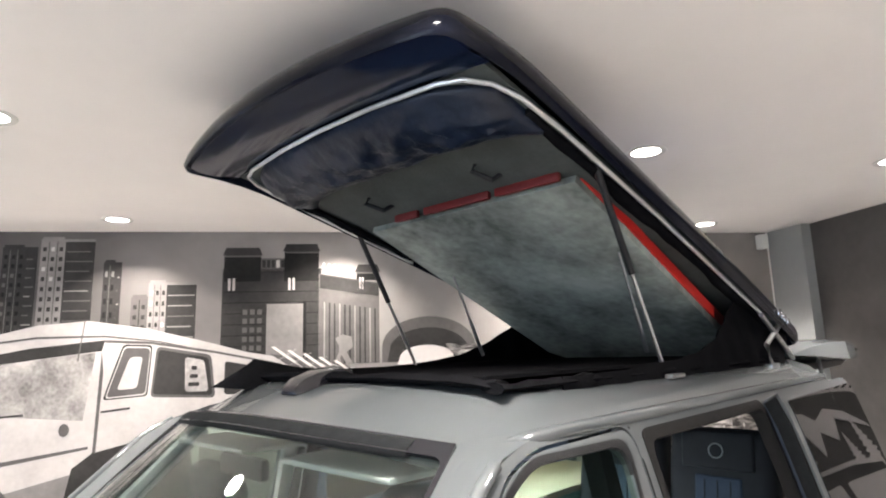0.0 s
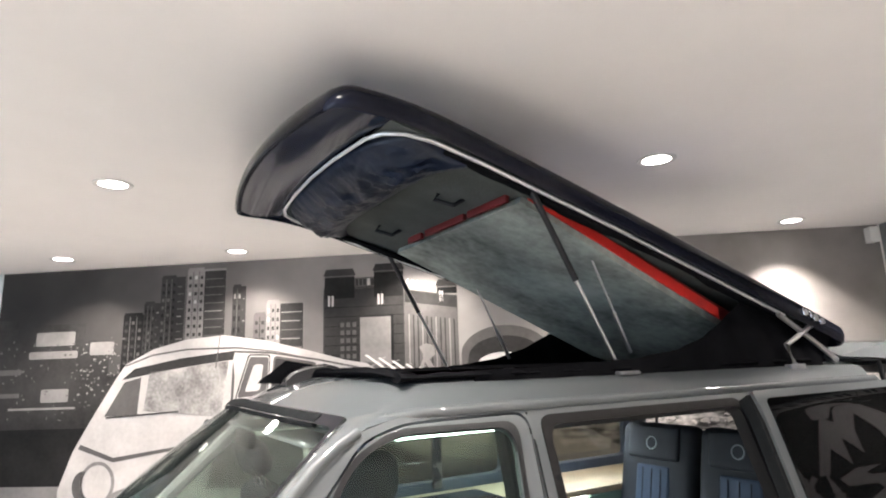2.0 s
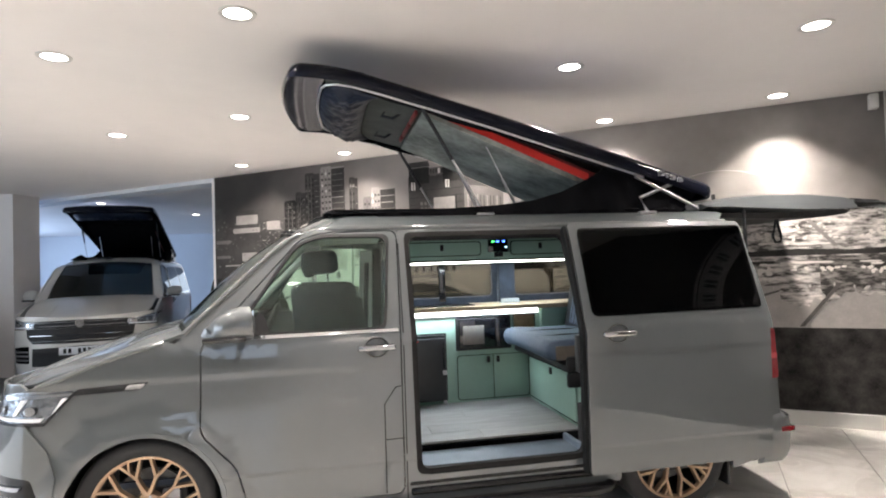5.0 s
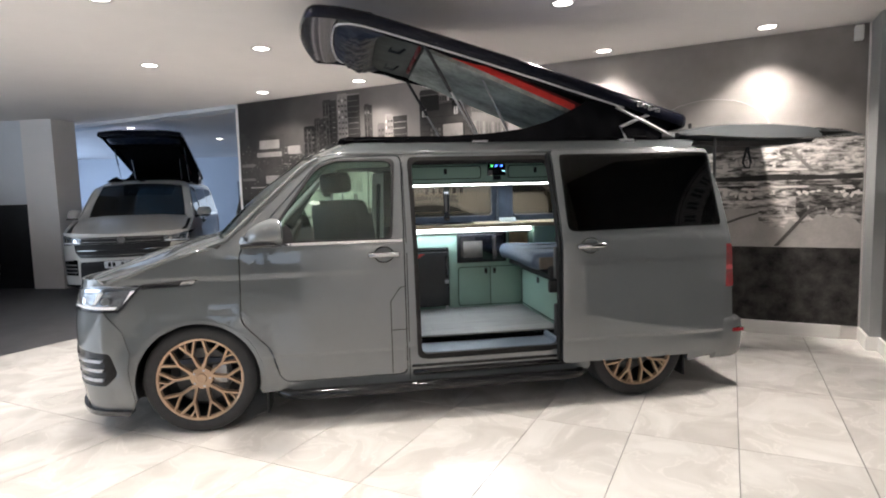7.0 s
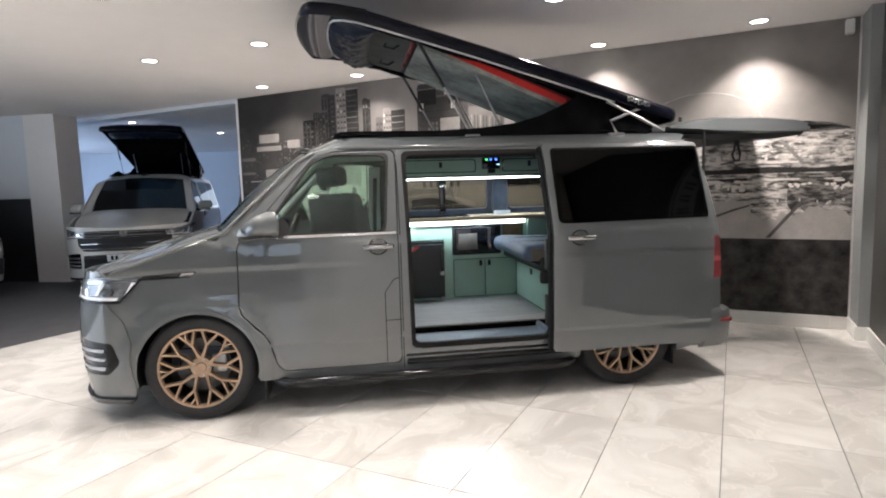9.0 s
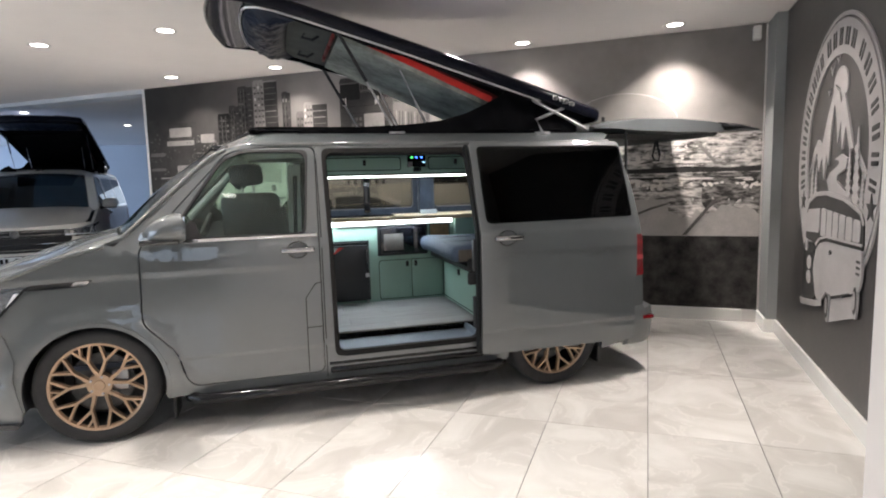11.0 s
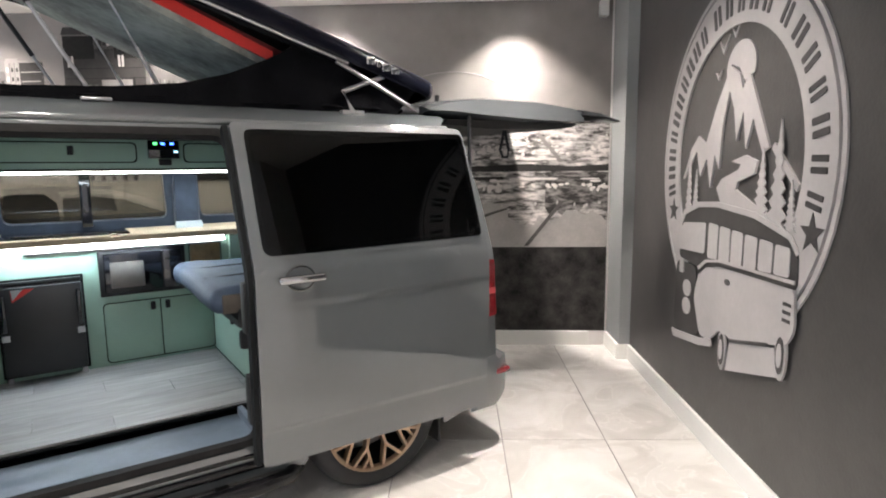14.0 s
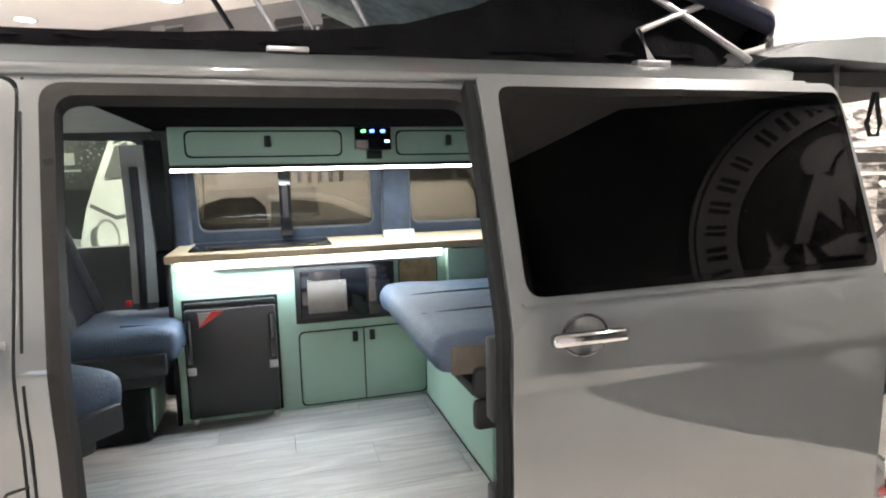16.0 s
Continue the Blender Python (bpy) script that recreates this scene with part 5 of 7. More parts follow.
part("speaker_panel", box(2.43, 2.605, KY - 0.008, KY - 0.001, 1.0, 1.135, 0.004), M_BEIGE, kit, "tan woven speaker panel")
ring_groove(kit, 2.422, 2.613, 0.993, 1.142, KY - 0.006, 0.02)
part("upstand", box(2.66, 3.44, KY - 0.03, KY + 0.017, 0.95, 1.18, 0.006), M_SAGE, kit)
part("plinth", box(1.45, 2.64, KY + 0.002, KY + 0.012, 0.462, 0.478), M_SAGE, kit)
part("led_strip", box(1.455, 2.63, KY - 0.035, KY - 0.012, 1.155, 1.186, 0.004), M_LED, kit, "white glowing led strip")
part("led_shelf", box(1.60, 2.62, KY - 0.03, KY - 0.004, 1.140, 1.153, 0.003), M_STEEL, kit)
area_lamp("led_light", Matrix.Translation((1.87, KY - 0.05, 1.15)) @ Matrix.Rotation(radians(-25), 4, "X"), 0.85, 4.4, (0.76, 0.89, 1.0), 0.02, "RECTANGLE")
top = thing("worktop", "pale oak worktop with a dark sunken sink cover", "worktop")
part("slab", box(1.415, 3.44, KY - 0.055, 0.83, 1.187, 1.222, 0.006), M_OAK, top)
part("sink_cover", box(1.50, 2.12, KY + 0.02, 0.72, 1.223, 1.232, 0.004), M_DARKSCREEN, top, "dark glass hob and sink lid")
fr = thing("fridge", "small black fridge with chrome feet under the worktop", "fridge")
part("cabinet", box(1.462, 1.862, KY - 0.018, KY - 0.002, 0.485, 1.02, 0.004), M_GROOVE, fr)
part("fridge_door", box(1.475, 1.85, KY - 0.065, KY - 0.02, 0.50, 0.985, 0.012), M_SHOE, fr)
part("top_vent", box(1.475, 1.85, KY - 0.05, KY - 0.02, 0.988, 1.01, 0.004), M_PLASTIC, fr)
for x in (1.493, 1.832):
    part("handle", box(x - 0.012, x + 0.012, KY - 0.08, KY - 0.066, 0.75, 0.95, 0.006), M_GLOSS_BLACK, fr)
    part("foot", cyl((x, KY - 0.045, 0.463), (x, KY - 0.045, 0.499), 0.016), M_CHROME, fr)
    part("side_clip", box(x - 0.018, x + 0.018, KY - 0.072, KY - 0.066, 0.70, 0.735, 0.003), M_STEEL, fr)
part("red_sticker", prism([(1.535, 0.905), (1.635, 0.972), (1.53, 0.972)], pose(0, KY - 0.0655, 0), 0.001), M_RED, fr, "red corner sticker")
part("white_sticker", prism([(1.537, 0.915), (1.585, 0.972), (1.532, 0.972)], pose(0, KY - 0.0668, 0), 0.001), M_PALELINING, fr)
mw = thing("microwave", "black built-in microwave with a glass door", "microwave")
part("surround", box(1.94, 2.398, KY - 0.022, KY - 0.001, 0.872, 1.138, 0.006), M_PLASTIC, mw)
part("microwave_door", box(1.965, 2.265, KY - 0.032, KY - 0.022, 0.893, 1.118, 0.006), M_DARKSCREEN, mw)
# the glass is dark; its pale colour stands for a bright reflection
part("door_window", box(1.995, 2.17, KY - 0.0345, KY - 0.0325, 0.92, 1.07, 0.003), mat("microwave_window_reflection", (0.20, 0.185, 0.17), 0.2, 0, 12, 0.2), mw, "door glass with a pale reflection in its colour")
part("control_panel", box(2.272, 2.375, KY - 0.031, KY - 0.022, 0.893, 1.118, 0.004), M_GLOSS_BLACK, mw)
part("display", box(2.285, 2.36, KY - 0.033, KY - 0.0315, 1.06, 1.09, 0.001), M_DARKSCREEN, mw)

lk = thing("overhead_locker", "sage green overhead locker with two flap doors", "cabinet")
LY = 0.45
part("locker_body", box(1.45, 3.42, LY, 0.70, 1.598, 1.764, 0.006), M_SAGE, lk)
for x0, x1, hx in ((1.515, 2.19, 1.86), (2.44, 3.10, 2.70)):
    ring_groove(lk, x0, x1, 1.630, 1.748, LY - 0.003, 0.03, 0.007)
    fd = part("flap_door", prism(rounded([(x0 + 0.008, 1.638), (x1 - 0.008, 1.638), (x1 - 0.008, 1.74), (x0 + 0.008, 1.74)], 0.026), pose(0, LY - 0.0005, 0), 0.004), M_SAGE, lk)
    part("finger_latch", box(hx - 0.014, hx + 0.014, LY - 0.012, LY - 0.005, 1.675, 1.725, 0.004), M_PLASTIC, fd)
part("led_strip", box(1.45, 3.30, LY - 0.004, LY + 0.012, 1.571, 1.583, 0.003), M_LED, lk, "white glowing led strip")
# dark box put in for the shade between locker and strip
part("strip_channel", box(1.45, 3.42, LY - 0.005, LY + 0.03, 1.584, 1.597, 0.002), M_GROOVE, lk, "dark box standing for the shaded gap above the strip")
area_lamp("locker_led_light", Matrix.Translation((2.2, LY + 0.0, 1.562)), 1.5, 7.0, (0.74, 0.89, 1.0), 0.02, "RECTANGLE")
cp = thing("control_panel", "black control panel with blue and green indicator lights", "control panel")
part("panel", box(2.245, 2.415, LY - 0.03, LY - 0.001, 1.655, 1.76, 0.006), M_DARKSCREEN, cp)
part("socket", box(2.30, 2.37, LY - 0.026, LY - 0.001, 1.615, 1.653, 0.004), M_PLASTIC, cp)
for x, m_ in ((2.285, M_GREENLED), (2.325, M_BLUELED), (2.375, M_BLUELED)):
    part("indicator", box(x - 0.010, x + 0.010, LY - 0.034, LY - 0.030, 1.735, 1.748), m_, cp)
part("indicator", box(2.385, 2.405, LY - 0.034, LY - 0.030, 1.69, 1.70), M_SKYLED, cp)
sg = thing("small_sign", "small pale tent card on the worktop", "sign")
part("card", loft([[(x, 0.60, 1.2225), (x, 0.66, 1.2225), (x, 0.635, 1.262), (x, 0.628, 1.262)] for x in (2.40, 2.56)]), M_PALELINING, sg)


def cushion(x0, x1, y0, y1, z0, z1, b=0.05, seg=4, lump=0.006, seed=1):
    bm = box(x0, x1, y0, y1, z0, z1, b, seg=seg)
    bmesh.ops.subdivide_edges(bm, edges=[e for e in bm.edges if e.calc_length() > 0.08], cuts=6, use_grid_fill=True)
    for v in bm.verts:
        v.co += Vector((0, 0, 1)) * lump * noise.noise(v.co * 7 + Vector((seed, 0, 0))) + Vector((1, 0, 0)) * lump * noise.noise(v.co * 9 + Vector((0, seed, 0)))
    return bm


bench = thing("rear_bench", "blue-grey leather rear bench seat with two backrests", "seat")
part("seat_cushion", cushion(2.315, 2.96, -0.66, 0.36, 0.915, 1.045, 0.062, lump=0.012), M_SEAT, bench, smooth=60)
for y in (-0.32, 0.02):
    part("cushion_seam", sweep([(2.316, y, 0.965), (2.325, y, 1.005), (2.36, y, 1.040), (2.55, y, 1.046), (2.85, y, 1.046)], 0.004, 6), M_SEATDARK, bench)
part("end_trim", box(2.36, 2.86, -0.672, -0.658, 0.925, 1.015, 0.006), M_SEATTRIM, bench, "brown-grey end trim")
part("seat_frame", box(2.42, 3.0, -0.68, 0.37, 0.855, 0.892, 0.008), M_PLASTIC, bench)
for y0, y1 in ((-0.66, -0.16), (-0.14, 0.36)):
    bm = cushion(-0.075, 0.075, y0, y1, 0, 0.57, 0.055)
    for v in bm.verts:
        v.co.y = (y0 + y1) / 2 + (v.co.y - (y0 + y1) / 2) * (1 - 0.08 * max(0.0, v.co.z / 0.60 - 0.35) ** 1.6)
    bm.transform(pose(2.90, 0, 1.0, 0, 12))
    bk = part("backrest", bm, M_SEATDARK, bench, "navy backrest with a round emblem", smooth=60)
    bm = cushion(-0.085, -0.06, y0 + 0.14, y1 - 0.14, 0.05, 0.34, 0.012, 2, 0.002)
    bm.transform(pose(2.90, 0, 1.0, 0, 12))
    part("ribbed_panel", bm, M_SEAT, bk, smooth=60)
    for k in range(3):
        yy = (y0 + y1) / 2 - 0.06 + 0.06 * k
        part("stitch_line", sweep([Vector((2.90, yy, 1.0)) + pose(0, 0, 0, 0, 12) @ Vector((-0.087, 0, z)) for z in (0.06, 0.2, 0.32)], 0.003, 5), M_SEATDARK, bk)
    yc = (y0 + y1) / 2
    bm = cushion(-0.095, -0.06, yc - 0.17, yc + 0.17, 0.37, 0.55, 0.016, 3, 0.002)
    bm.transform(pose(2.90, 0, 1.0, 0, 12))
    part("head_panel", bm, M_SEATDARK, bk, smooth=60)
    part("emblem_ring", sweep([pose(2.90, yc, 1.0, 0, 12) @ Vector((-0.097, 0.033 * math.cos(a), 0.455 + 0.033 * math.sin(a))) for a in (2 * math.pi * i / 20 for i in range(20))], 0.004, 5, True), M_PALELINING, bk, "pale round emblem")
part("seat_base", box(2.54, 3.3, -0.62, 0.37, 0.462, 0.85, 0.006), M_SAGE, bench)
dr = part("drawer_front", box(2.528, 2.54, -0.56, 0.30, 0.50, 0.80, 0.004), M_SAGE, bench)
part("drawer_gap", box(2.525, 2.528, -0.58, 0.32, 0.490, 0.496), M_GROOVE, dr)
part("drawer_gap", box(2.525, 2.528, -0.58, 0.32, 0.804, 0.810), M_GROOVE, dr)
part("drawer_latch", box(2.516, 2.528, -0.16, -0.12, 0.74, 0.79, 0.004), M_PLASTIC, dr)
for z in (0.80, 0.90):
    part("side_mechanism", box(2.42, 2.70, -0.705, -0.665, z - 0.05, z + 0.05, 0.02), M_PLASTIC, bench)


def cab_seat(x, y, turn, lean_, back_x, label):
    """A swivel seat that faces local +x."""
    s = thing("swivel_seat", label, "seat", "cab seats", at=(x, y, 0.0))
    s.rotation_euler = (0, 0, radians(turn))
    m = pose(back_x, 0, 0.88, 0, -lean_)
    part("seat_cushion", cushion(back_x - 0.06, 0.345, -0.25, 0.25, 0.80, 0.955, 0.06), M_SEAT, s, smooth=60)
    for yy in (-0.16, 0.16):
        part("cushion_seam", sweep([(0.344, yy, 0.85), (0.335, yy, 0.915), (0.29, yy, 0.950), (0.12, yy, 0.957)], 0.004, 6), M_SEATDARK, s)
    bm = cushion(-0.07, 0.07, -0.25, 0.25, 0, 0.60, 0.06)
    for v in bm.verts:
        v.co.y *= 1 - 0.16 * max(0.0, v.co.z / 0.60 - 0.45) ** 1.5
    bm.transform(m)
    bk = part("backrest", bm, M_SEATDARK, s, smooth=60)
    bm = cushion(0.055, 0.085, -0.13, 0.13, 0.06, 0.52, 0.014, 2, 0.003)
    bm.transform(m)
    part("centre_panel", bm, M_SEATDARK, bk, smooth=60)
    for yy in (-0.2, 0.2):
        b2 = cushion(-0.02, 0.10, yy - 0.045, yy + 0.045, 0.04, 0.50, 0.035)
        b2.transform(m)
        part("side_bolster", b2, M_SEATDARK, bk, smooth=60)
    bm = cushion(-0.05, 0.05, -0.13, 0.13, 0.65, 0.80, 0.045)
    bm.transform(m)
    hr = part("headrest", bm, M_SEATDARK, bk, smooth=60)
    for yy in (-0.05, 0.05):
        part("headrest_post", cyl(m @ Vector((0, yy, 0.57)), m @ Vector((0, yy, 0.67)), 0.007, seg=8), M_STEEL, hr)
    part("swivel_base", box(-0.18, 0.26, -0.20, 0.20, 0.70, 0.82, 0.02), M_PLASTIC, s)
    part("pedestal", box(-0.16, 0.20, -0.18, 0.18, 0.472, 0.70, 0.01), M_GROOVE, s)
    part("pedestal_panel", box(0.202, 0.21, -0.14, 0.14, 0.49, 0.68, 0.003), M_SAGE, s, "sage green pedestal panel")
    part("side_cover", box(-0.10, 0.30, -0.275, -0.245, 0.77, 0.86, 0.012), M_SEATDARK, s)
    part("belt_buckle", box(0.05, 0.075, 0.262, 0.28, 0.955, 0.985, 0.005), M_RED, s, "red belt buckle")


cab_seat(1.13, 0.42, 0, 18, -0.10, "dark blue swivel cab seat turned to the rear")
cab_seat(0.985, -0.41, 48, 7, -0.04, "dark blue swivel cab seat turned half inwards")

# ---- the mural ----
def print_mat(name, tone, vary=0.25, scale=3.0):
    return mat(name, (tone * 1.04, tone * 0.97, tone * 0.93), 0.7, 0, scale, vary, 0.05, 200, detail=7, spec=0.15)


def sky_print(name, stops, rough=0.62):
    """A printed sheet whose tone drifts along its length."""
    m = mat(name, (0.3, 0.3, 0.3), rough, spec=0.15)
    nt = m.node_tree
    b = nt.nodes["Principled BSDF"]
    co, sep, ramp, ns, mx = (nt.nodes.new("ShaderNode" + k) for k in ("TexCoord", "SeparateXYZ", "ValToRGB", "TexNoise", "MixRGB"))
    ns.inputs["Scale"].default_value, ns.inputs["Detail"].default_value = 2.2, 7
    nt.links.new(co.outputs["Object"], ns.inputs["Vector"])
    nt.links.new(co.outputs["Generated"], sep.inputs[0])
    nt.links.new(sep.outputs[0], ramp.inputs[0])
    els = ramp.color_ramp.elements
    els[0].position, els[1].position = stops[0][0], stops[-1][0]
    for i, (p, t) in enumerate(stops):
        e = els[0] if i == 0 else els[-1] if i == len(stops) - 1 else els.new(p)
        e.color = (t * 1.05, t * 0.97, t * 0.93, 1)
    mx.blend_type = "OVERLAY"
    mx.inputs[0].default_value = 0.45
    nt.links.new(ramp.outputs[0], mx.inputs[1])
    nt.links.new(ns.outputs["Fac"], mx.inputs[2])
    nt.links.new(mx.outputs[0], b.inputs["Base Color"])
    return m


P_SKY = sky_print("mural_sky", [(0.0, 0.03), (0.12, 0.045), (0.25, 0.12), (0.5, 0.28), (0.72, 0.29), (1.0, 0.23)])
P_INK, P_DARK, P_MID, P_LIGHT, P_WHITE = (print_mat("mural_" + n, t, v) for n, t, v in (("ink", 0.018, 0.5), ("dark", 0.045, 0.45), ("mid", 0.12, 0.3), ("light", 0.25, 0.3), ("white", 0.56, 0.22)))
P_GRASS = mat("mural_grass", (0.060, 0.055, 0.053), 0.7, 0, 9, 0.8, 0.05, 200, detail=9, spec=0.15)
P_WATER = print_mat("mural_water", 0.46, 0.2, 5)


def streak_print(name, lo, hi, stretch, scale, p0, p1):
    """Soft level streaks, as town lights and their mirror image in water print."""
    m = mat(name, (lo, lo, lo), 0.7, spec=0.15)
    nt = m.node_tree
    co, mp, ns, ramp = (nt.nodes.new("ShaderNode" + k) for k in ("TexCoord", "Mapping", "TexNoise", "ValToRGB"))
    mp.inputs["Scale"].default_value = (1, 1, stretch)
    ns.inputs["Scale"].default_value, ns.inputs["Detail"].default_value, ns.inputs["Roughness"].default_value = scale, 6, 0.62
    ramp.color_ramp.elements[0].position, ramp.color_ramp.elements[1].position = p0, p1
    ramp.color_ramp.elements[0].color, ramp.color_ramp.elements[1].color = (lo * 1.05, lo * 0.97, lo * 0.93, 1), (hi * 1.04, hi * 0.97, hi * 0.93, 1)
    nt.links.new(co.outputs["Object"], mp.inputs[0])
    nt.links.new(mp.outputs[0], ns.inputs["Vector"])
    nt.links.new(ns.outputs["Fac"], ramp.inputs[0])
    nt.links.new(ramp.outputs[0], nt.nodes["Principled BSDF"].inputs["Base Color"])
    return m


P_SHORE = streak_print("mural_shore", 0.075, 0.75, 3.5, 7.0, 0.39, 0.62)
P_GLARE = print_mat("mural_glare", 0.75, 0.1, 5)
mural = thing("city_mural", "sepia printed wall mural of a night city and an old bus", "mural", kind="structure")


def mprint(name, pts, material, layer, m=None, parent=None):
    return part(name, prism(pts, (m or MW) @ Matrix.Translation((0, -0.002 - 0.0016 * layer, 0)), 0.0014), material, parent or mural)


def rect(s0, s1, z0, z1):
    return [(s0, z0), (s1, z0), (s1, z1), (s0, z1)]


mprint("printed_sky", rect(0.0, 8.0, 0.132, CEIL - 0.001), P_SKY, 0)
mprint("printed_ground", rect(0.0, 5.2, 0.133, 0.98), P_LIGHT, 1)
mprint("printed_bank", rect(0.0, 5.2, 0.98, 1.49), P_INK, 1)
mprint("printed_grass", rect(5.0, 7.998, 0.133, 0.885), P_GRASS, 2)
mprint("printed_water", rect(5.0, 7.998, 0.885, 1.42), P_WATER, 2)
mprint("printed_hills", [(5.0, 1.56), (7.998, 1.56), (7.998, 1.93), (7.6, 1.97), (7.1, 1.95), (6.6, 2.02), (6.0, 1.98), (5.0, 2.04)], P_SHORE, 3)
mprint("printed_far_bank", [(5.0, 1.545), (7.998, 1.545), (7.998, 1.60), (7.7, 1.585), (7.3, 1.61), (6.8, 1.59), (6.2, 1.62), (5.0, 1.60)], P_DARK, 4)


def ragged(s0, s1, z_top, z_low, amp, seed):
    """A dark mirror image in the water: level above, uneven below."""
    r = random.Random(seed)
    n = int((s1 - s0) / 0.045)
    low = [(s0 + (s1 - s0) * i / n, z_low + amp * (0.5 - r.random()) - 0.4 * amp * math.sin(7 * i / n)) for i in range(n + 1)]
    return [(s1, z_top), (s0, z_top)] + low


mprint("printed_reflection", ragged(5.0, 7.14, 1.548, 1.27, 0.05, 3), P_SHORE, 3)
mprint("printed_reflection", ragged(7.14, 7.998, 1.548, 1.15, 0.09, 5), P_SHORE, 3)
P_DEEP = streak_print("mural_deep_water", 0.045, 0.40, 3.0, 8.0, 0.44, 0.70)
mprint("printed_dark_reach", ragged(7.46, 7.998, 1.535, 1.21, 0.08, 8), P_DEEP, 4)
mprint("printed_dark_reach", ragged(6.6, 7.1, 1.50, 1.46, 0.02, 9), P_DARK, 4)
mprint("printed_pier", [(7.28, 0.895), (7.32, 0.895), (7.63, 1.29), (7.59, 1.29)], P_MID, 5)
mprint("printed_jetty", [(6.70, 1.08), (6.98, 1.19), (7.14, 1.235), (7.13, 1.215), (6.98, 1.165), (6.70, 1.05)], P_MID, 5)
rnd = random.Random(11)


def lights(name, count, s0, s1, z0, z1, wmin, wmax, hmin, hmax, material, layer, kind_stuff=True):
    bm = bmesh.new()
    for _ in range(count):
        s, z = rnd.uniform(s0, s1), z0 + (z1 - z0) * rnd.random()
        w, h = rnd.uniform(wmin, wmax), rnd.uniform(hmin, hmax)
        n = 6
        vs = [bm.verts.new((s + w * math.cos(a) + rnd.uniform(-0.2, 0.2) * w, -0.002 - 0.0016 * layer, z + h * math.sin(a))) for a in (2 * math.pi * k / n for k in range(n))]
        bm.faces.new(vs)
    bmesh.ops.recalc_face_normals(bm, faces=bm.faces[:])
    bm.transform(MW)
    ob = part(name, bm, material, mural, smooth=0)
    ob["kind"] = "stuff"
    return ob


def light_row(name, count, s0, s1, z, spread_z, w, h, material, layer, mirrored=0.0):
    """A row of lit windows along the quay, with its image in the water."""
    bm = bmesh.new()
    for _ in range(count):
        c, dz = rnd.uniform(s0, s1), rnd.uniform(-spread_z, spread_z)
        ww, hh = w * rnd.uniform(0.4, 1.4), h * rnd.uniform(0.6, 1.3)
        for zz, k in ((z + dz, 1.0), (2 * 1.565 - z - dz, mirrored)):
            if k:
                vs = [bm.verts.new((c + ww * k * math.cos(t), -0.002 - 0.0016 * layer, zz + hh * math.sin(t))) for t in (2 * math.pi * i / 8 for i in range(8))]
                bm.faces.new(vs)
    bmesh.ops.recalc_face_normals(bm, faces=bm.faces[:])
    bm.transform(MW)
    ob = part(name, bm, material, mural, smooth=0)
    ob["kind"] = "stuff"
    return ob


light_row("printed_quay_lights", 60, 6.3, 7.99, 1.705, 0.018, 0.020, 0.013, P_GLARE, 6, 1.0)
light_row("printed_quay_lights", 26, 5.1, 6.3, 1.705, 0.025, 0.020, 0.013, P_GLARE, 6, 1.0)
light_row("printed_lit_frontages", 11, 6.5, 7.95, 1.66, 0.012, 0.075, 0.012, P_GLARE, 5, 1.0)
light_row("printed_lit_frontages", 8, 6.3, 7.95, 1.63, 0.010, 0.09, 0.008, P_LIGHT, 5, 0.9)
light_row("printed_lit_blocks", 7, 6.75, 7.2, 1.72, 0.035, 0.022, 0.030, P_GLARE, 6, 1.0)
light_row("printed_lit_blocks", 5, 7.75, 7.98, 1.73, 0.02, 0.022, 0.022, P_GLARE, 6, 1.0)
light_row("printed_hill_lights", 46, 6.3, 7.98, 1.80, 0.05, 0.011, 0.007, P_GLARE, 6, 0.0)
light_row("printed_hill_lights", 30, 6.3, 7.98, 1.88, 0.05, 0.016, 0.008, P_WHITE, 5, 0.0)
light_row("printed_hill_lights", 18, 6.4, 7.4, 1.91, 0.02, 0.035, 0.009, P_GLARE, 6, 0.0)
light_row("printed_water_lights", 16, 6.4, 7.2, 1.33, 0.02, 0.028, 0.008, P_GLARE, 6, 0.0)
light_row("printed_water_lights", 10, 6.6, 7.95, 1.25, 0.04, 0.014, 0.014, P_WHITE, 6, 0.0)
mprint("printed_leaning_mast", [(7.37, 1.87), (7.41, 1.87), (7.61, 1.63), (7.57, 1.63)], P_LIGHT, 7)
part("printed_bridge_arch", sweep([MW @ Vector((6.10 + 0.56 * (1 - math.cos(a)), -0.009, 2.06 + 0.33 * math.sin(a))) for a in (math.pi * i / 32 for i in range(33))], 0.0022, 5), P_WHITE, mural)

# left: night streets with lit boards
for s0, s1, z0, z1 in ((0.42, 0.82, 2.24, 2.37), (0.36, 0.86, 2.12, 2.19), (0.03, 0.30, 1.98, 2.03), (0.03, 0.30, 1.77, 1.81), (0.52, 0.80, 1.72, 1.84), (0.98, 1.22, 2.14, 2.26)):
    mprint("lit_board", rounded(rect(s0, s1, z0, z1), 0.02), P_LIGHT if s0 > 0.3 else P_MID, 3)
mprint("night_block", [(0.0, 1.48), (1.3, 1.48), (1.3, 1.95), (1.18, 1.95), (1.18, 2.20), (1.02, 2.28), (0.92, 2.28), (0.92, 2.44), (0.40, 2.44), (0.40, 2.32), (0.22, 2.32), (0.22, 2.50), (0.0, 2.50)], P_DARK, 2)
mprint("night_frontage", rect(0.18, 0.90, 1.52, 1.70), P_DARK, 3)
mprint("frontage_sign", rect(0.20, 0.88, 1.655, 1.675), P_LIGHT, 4)
lights("printed_street_lights", 90, 0.05, 1.35, 1.52, 2.3, 0.004, 0.018, 0.004, 0.016, P_MID, 4)
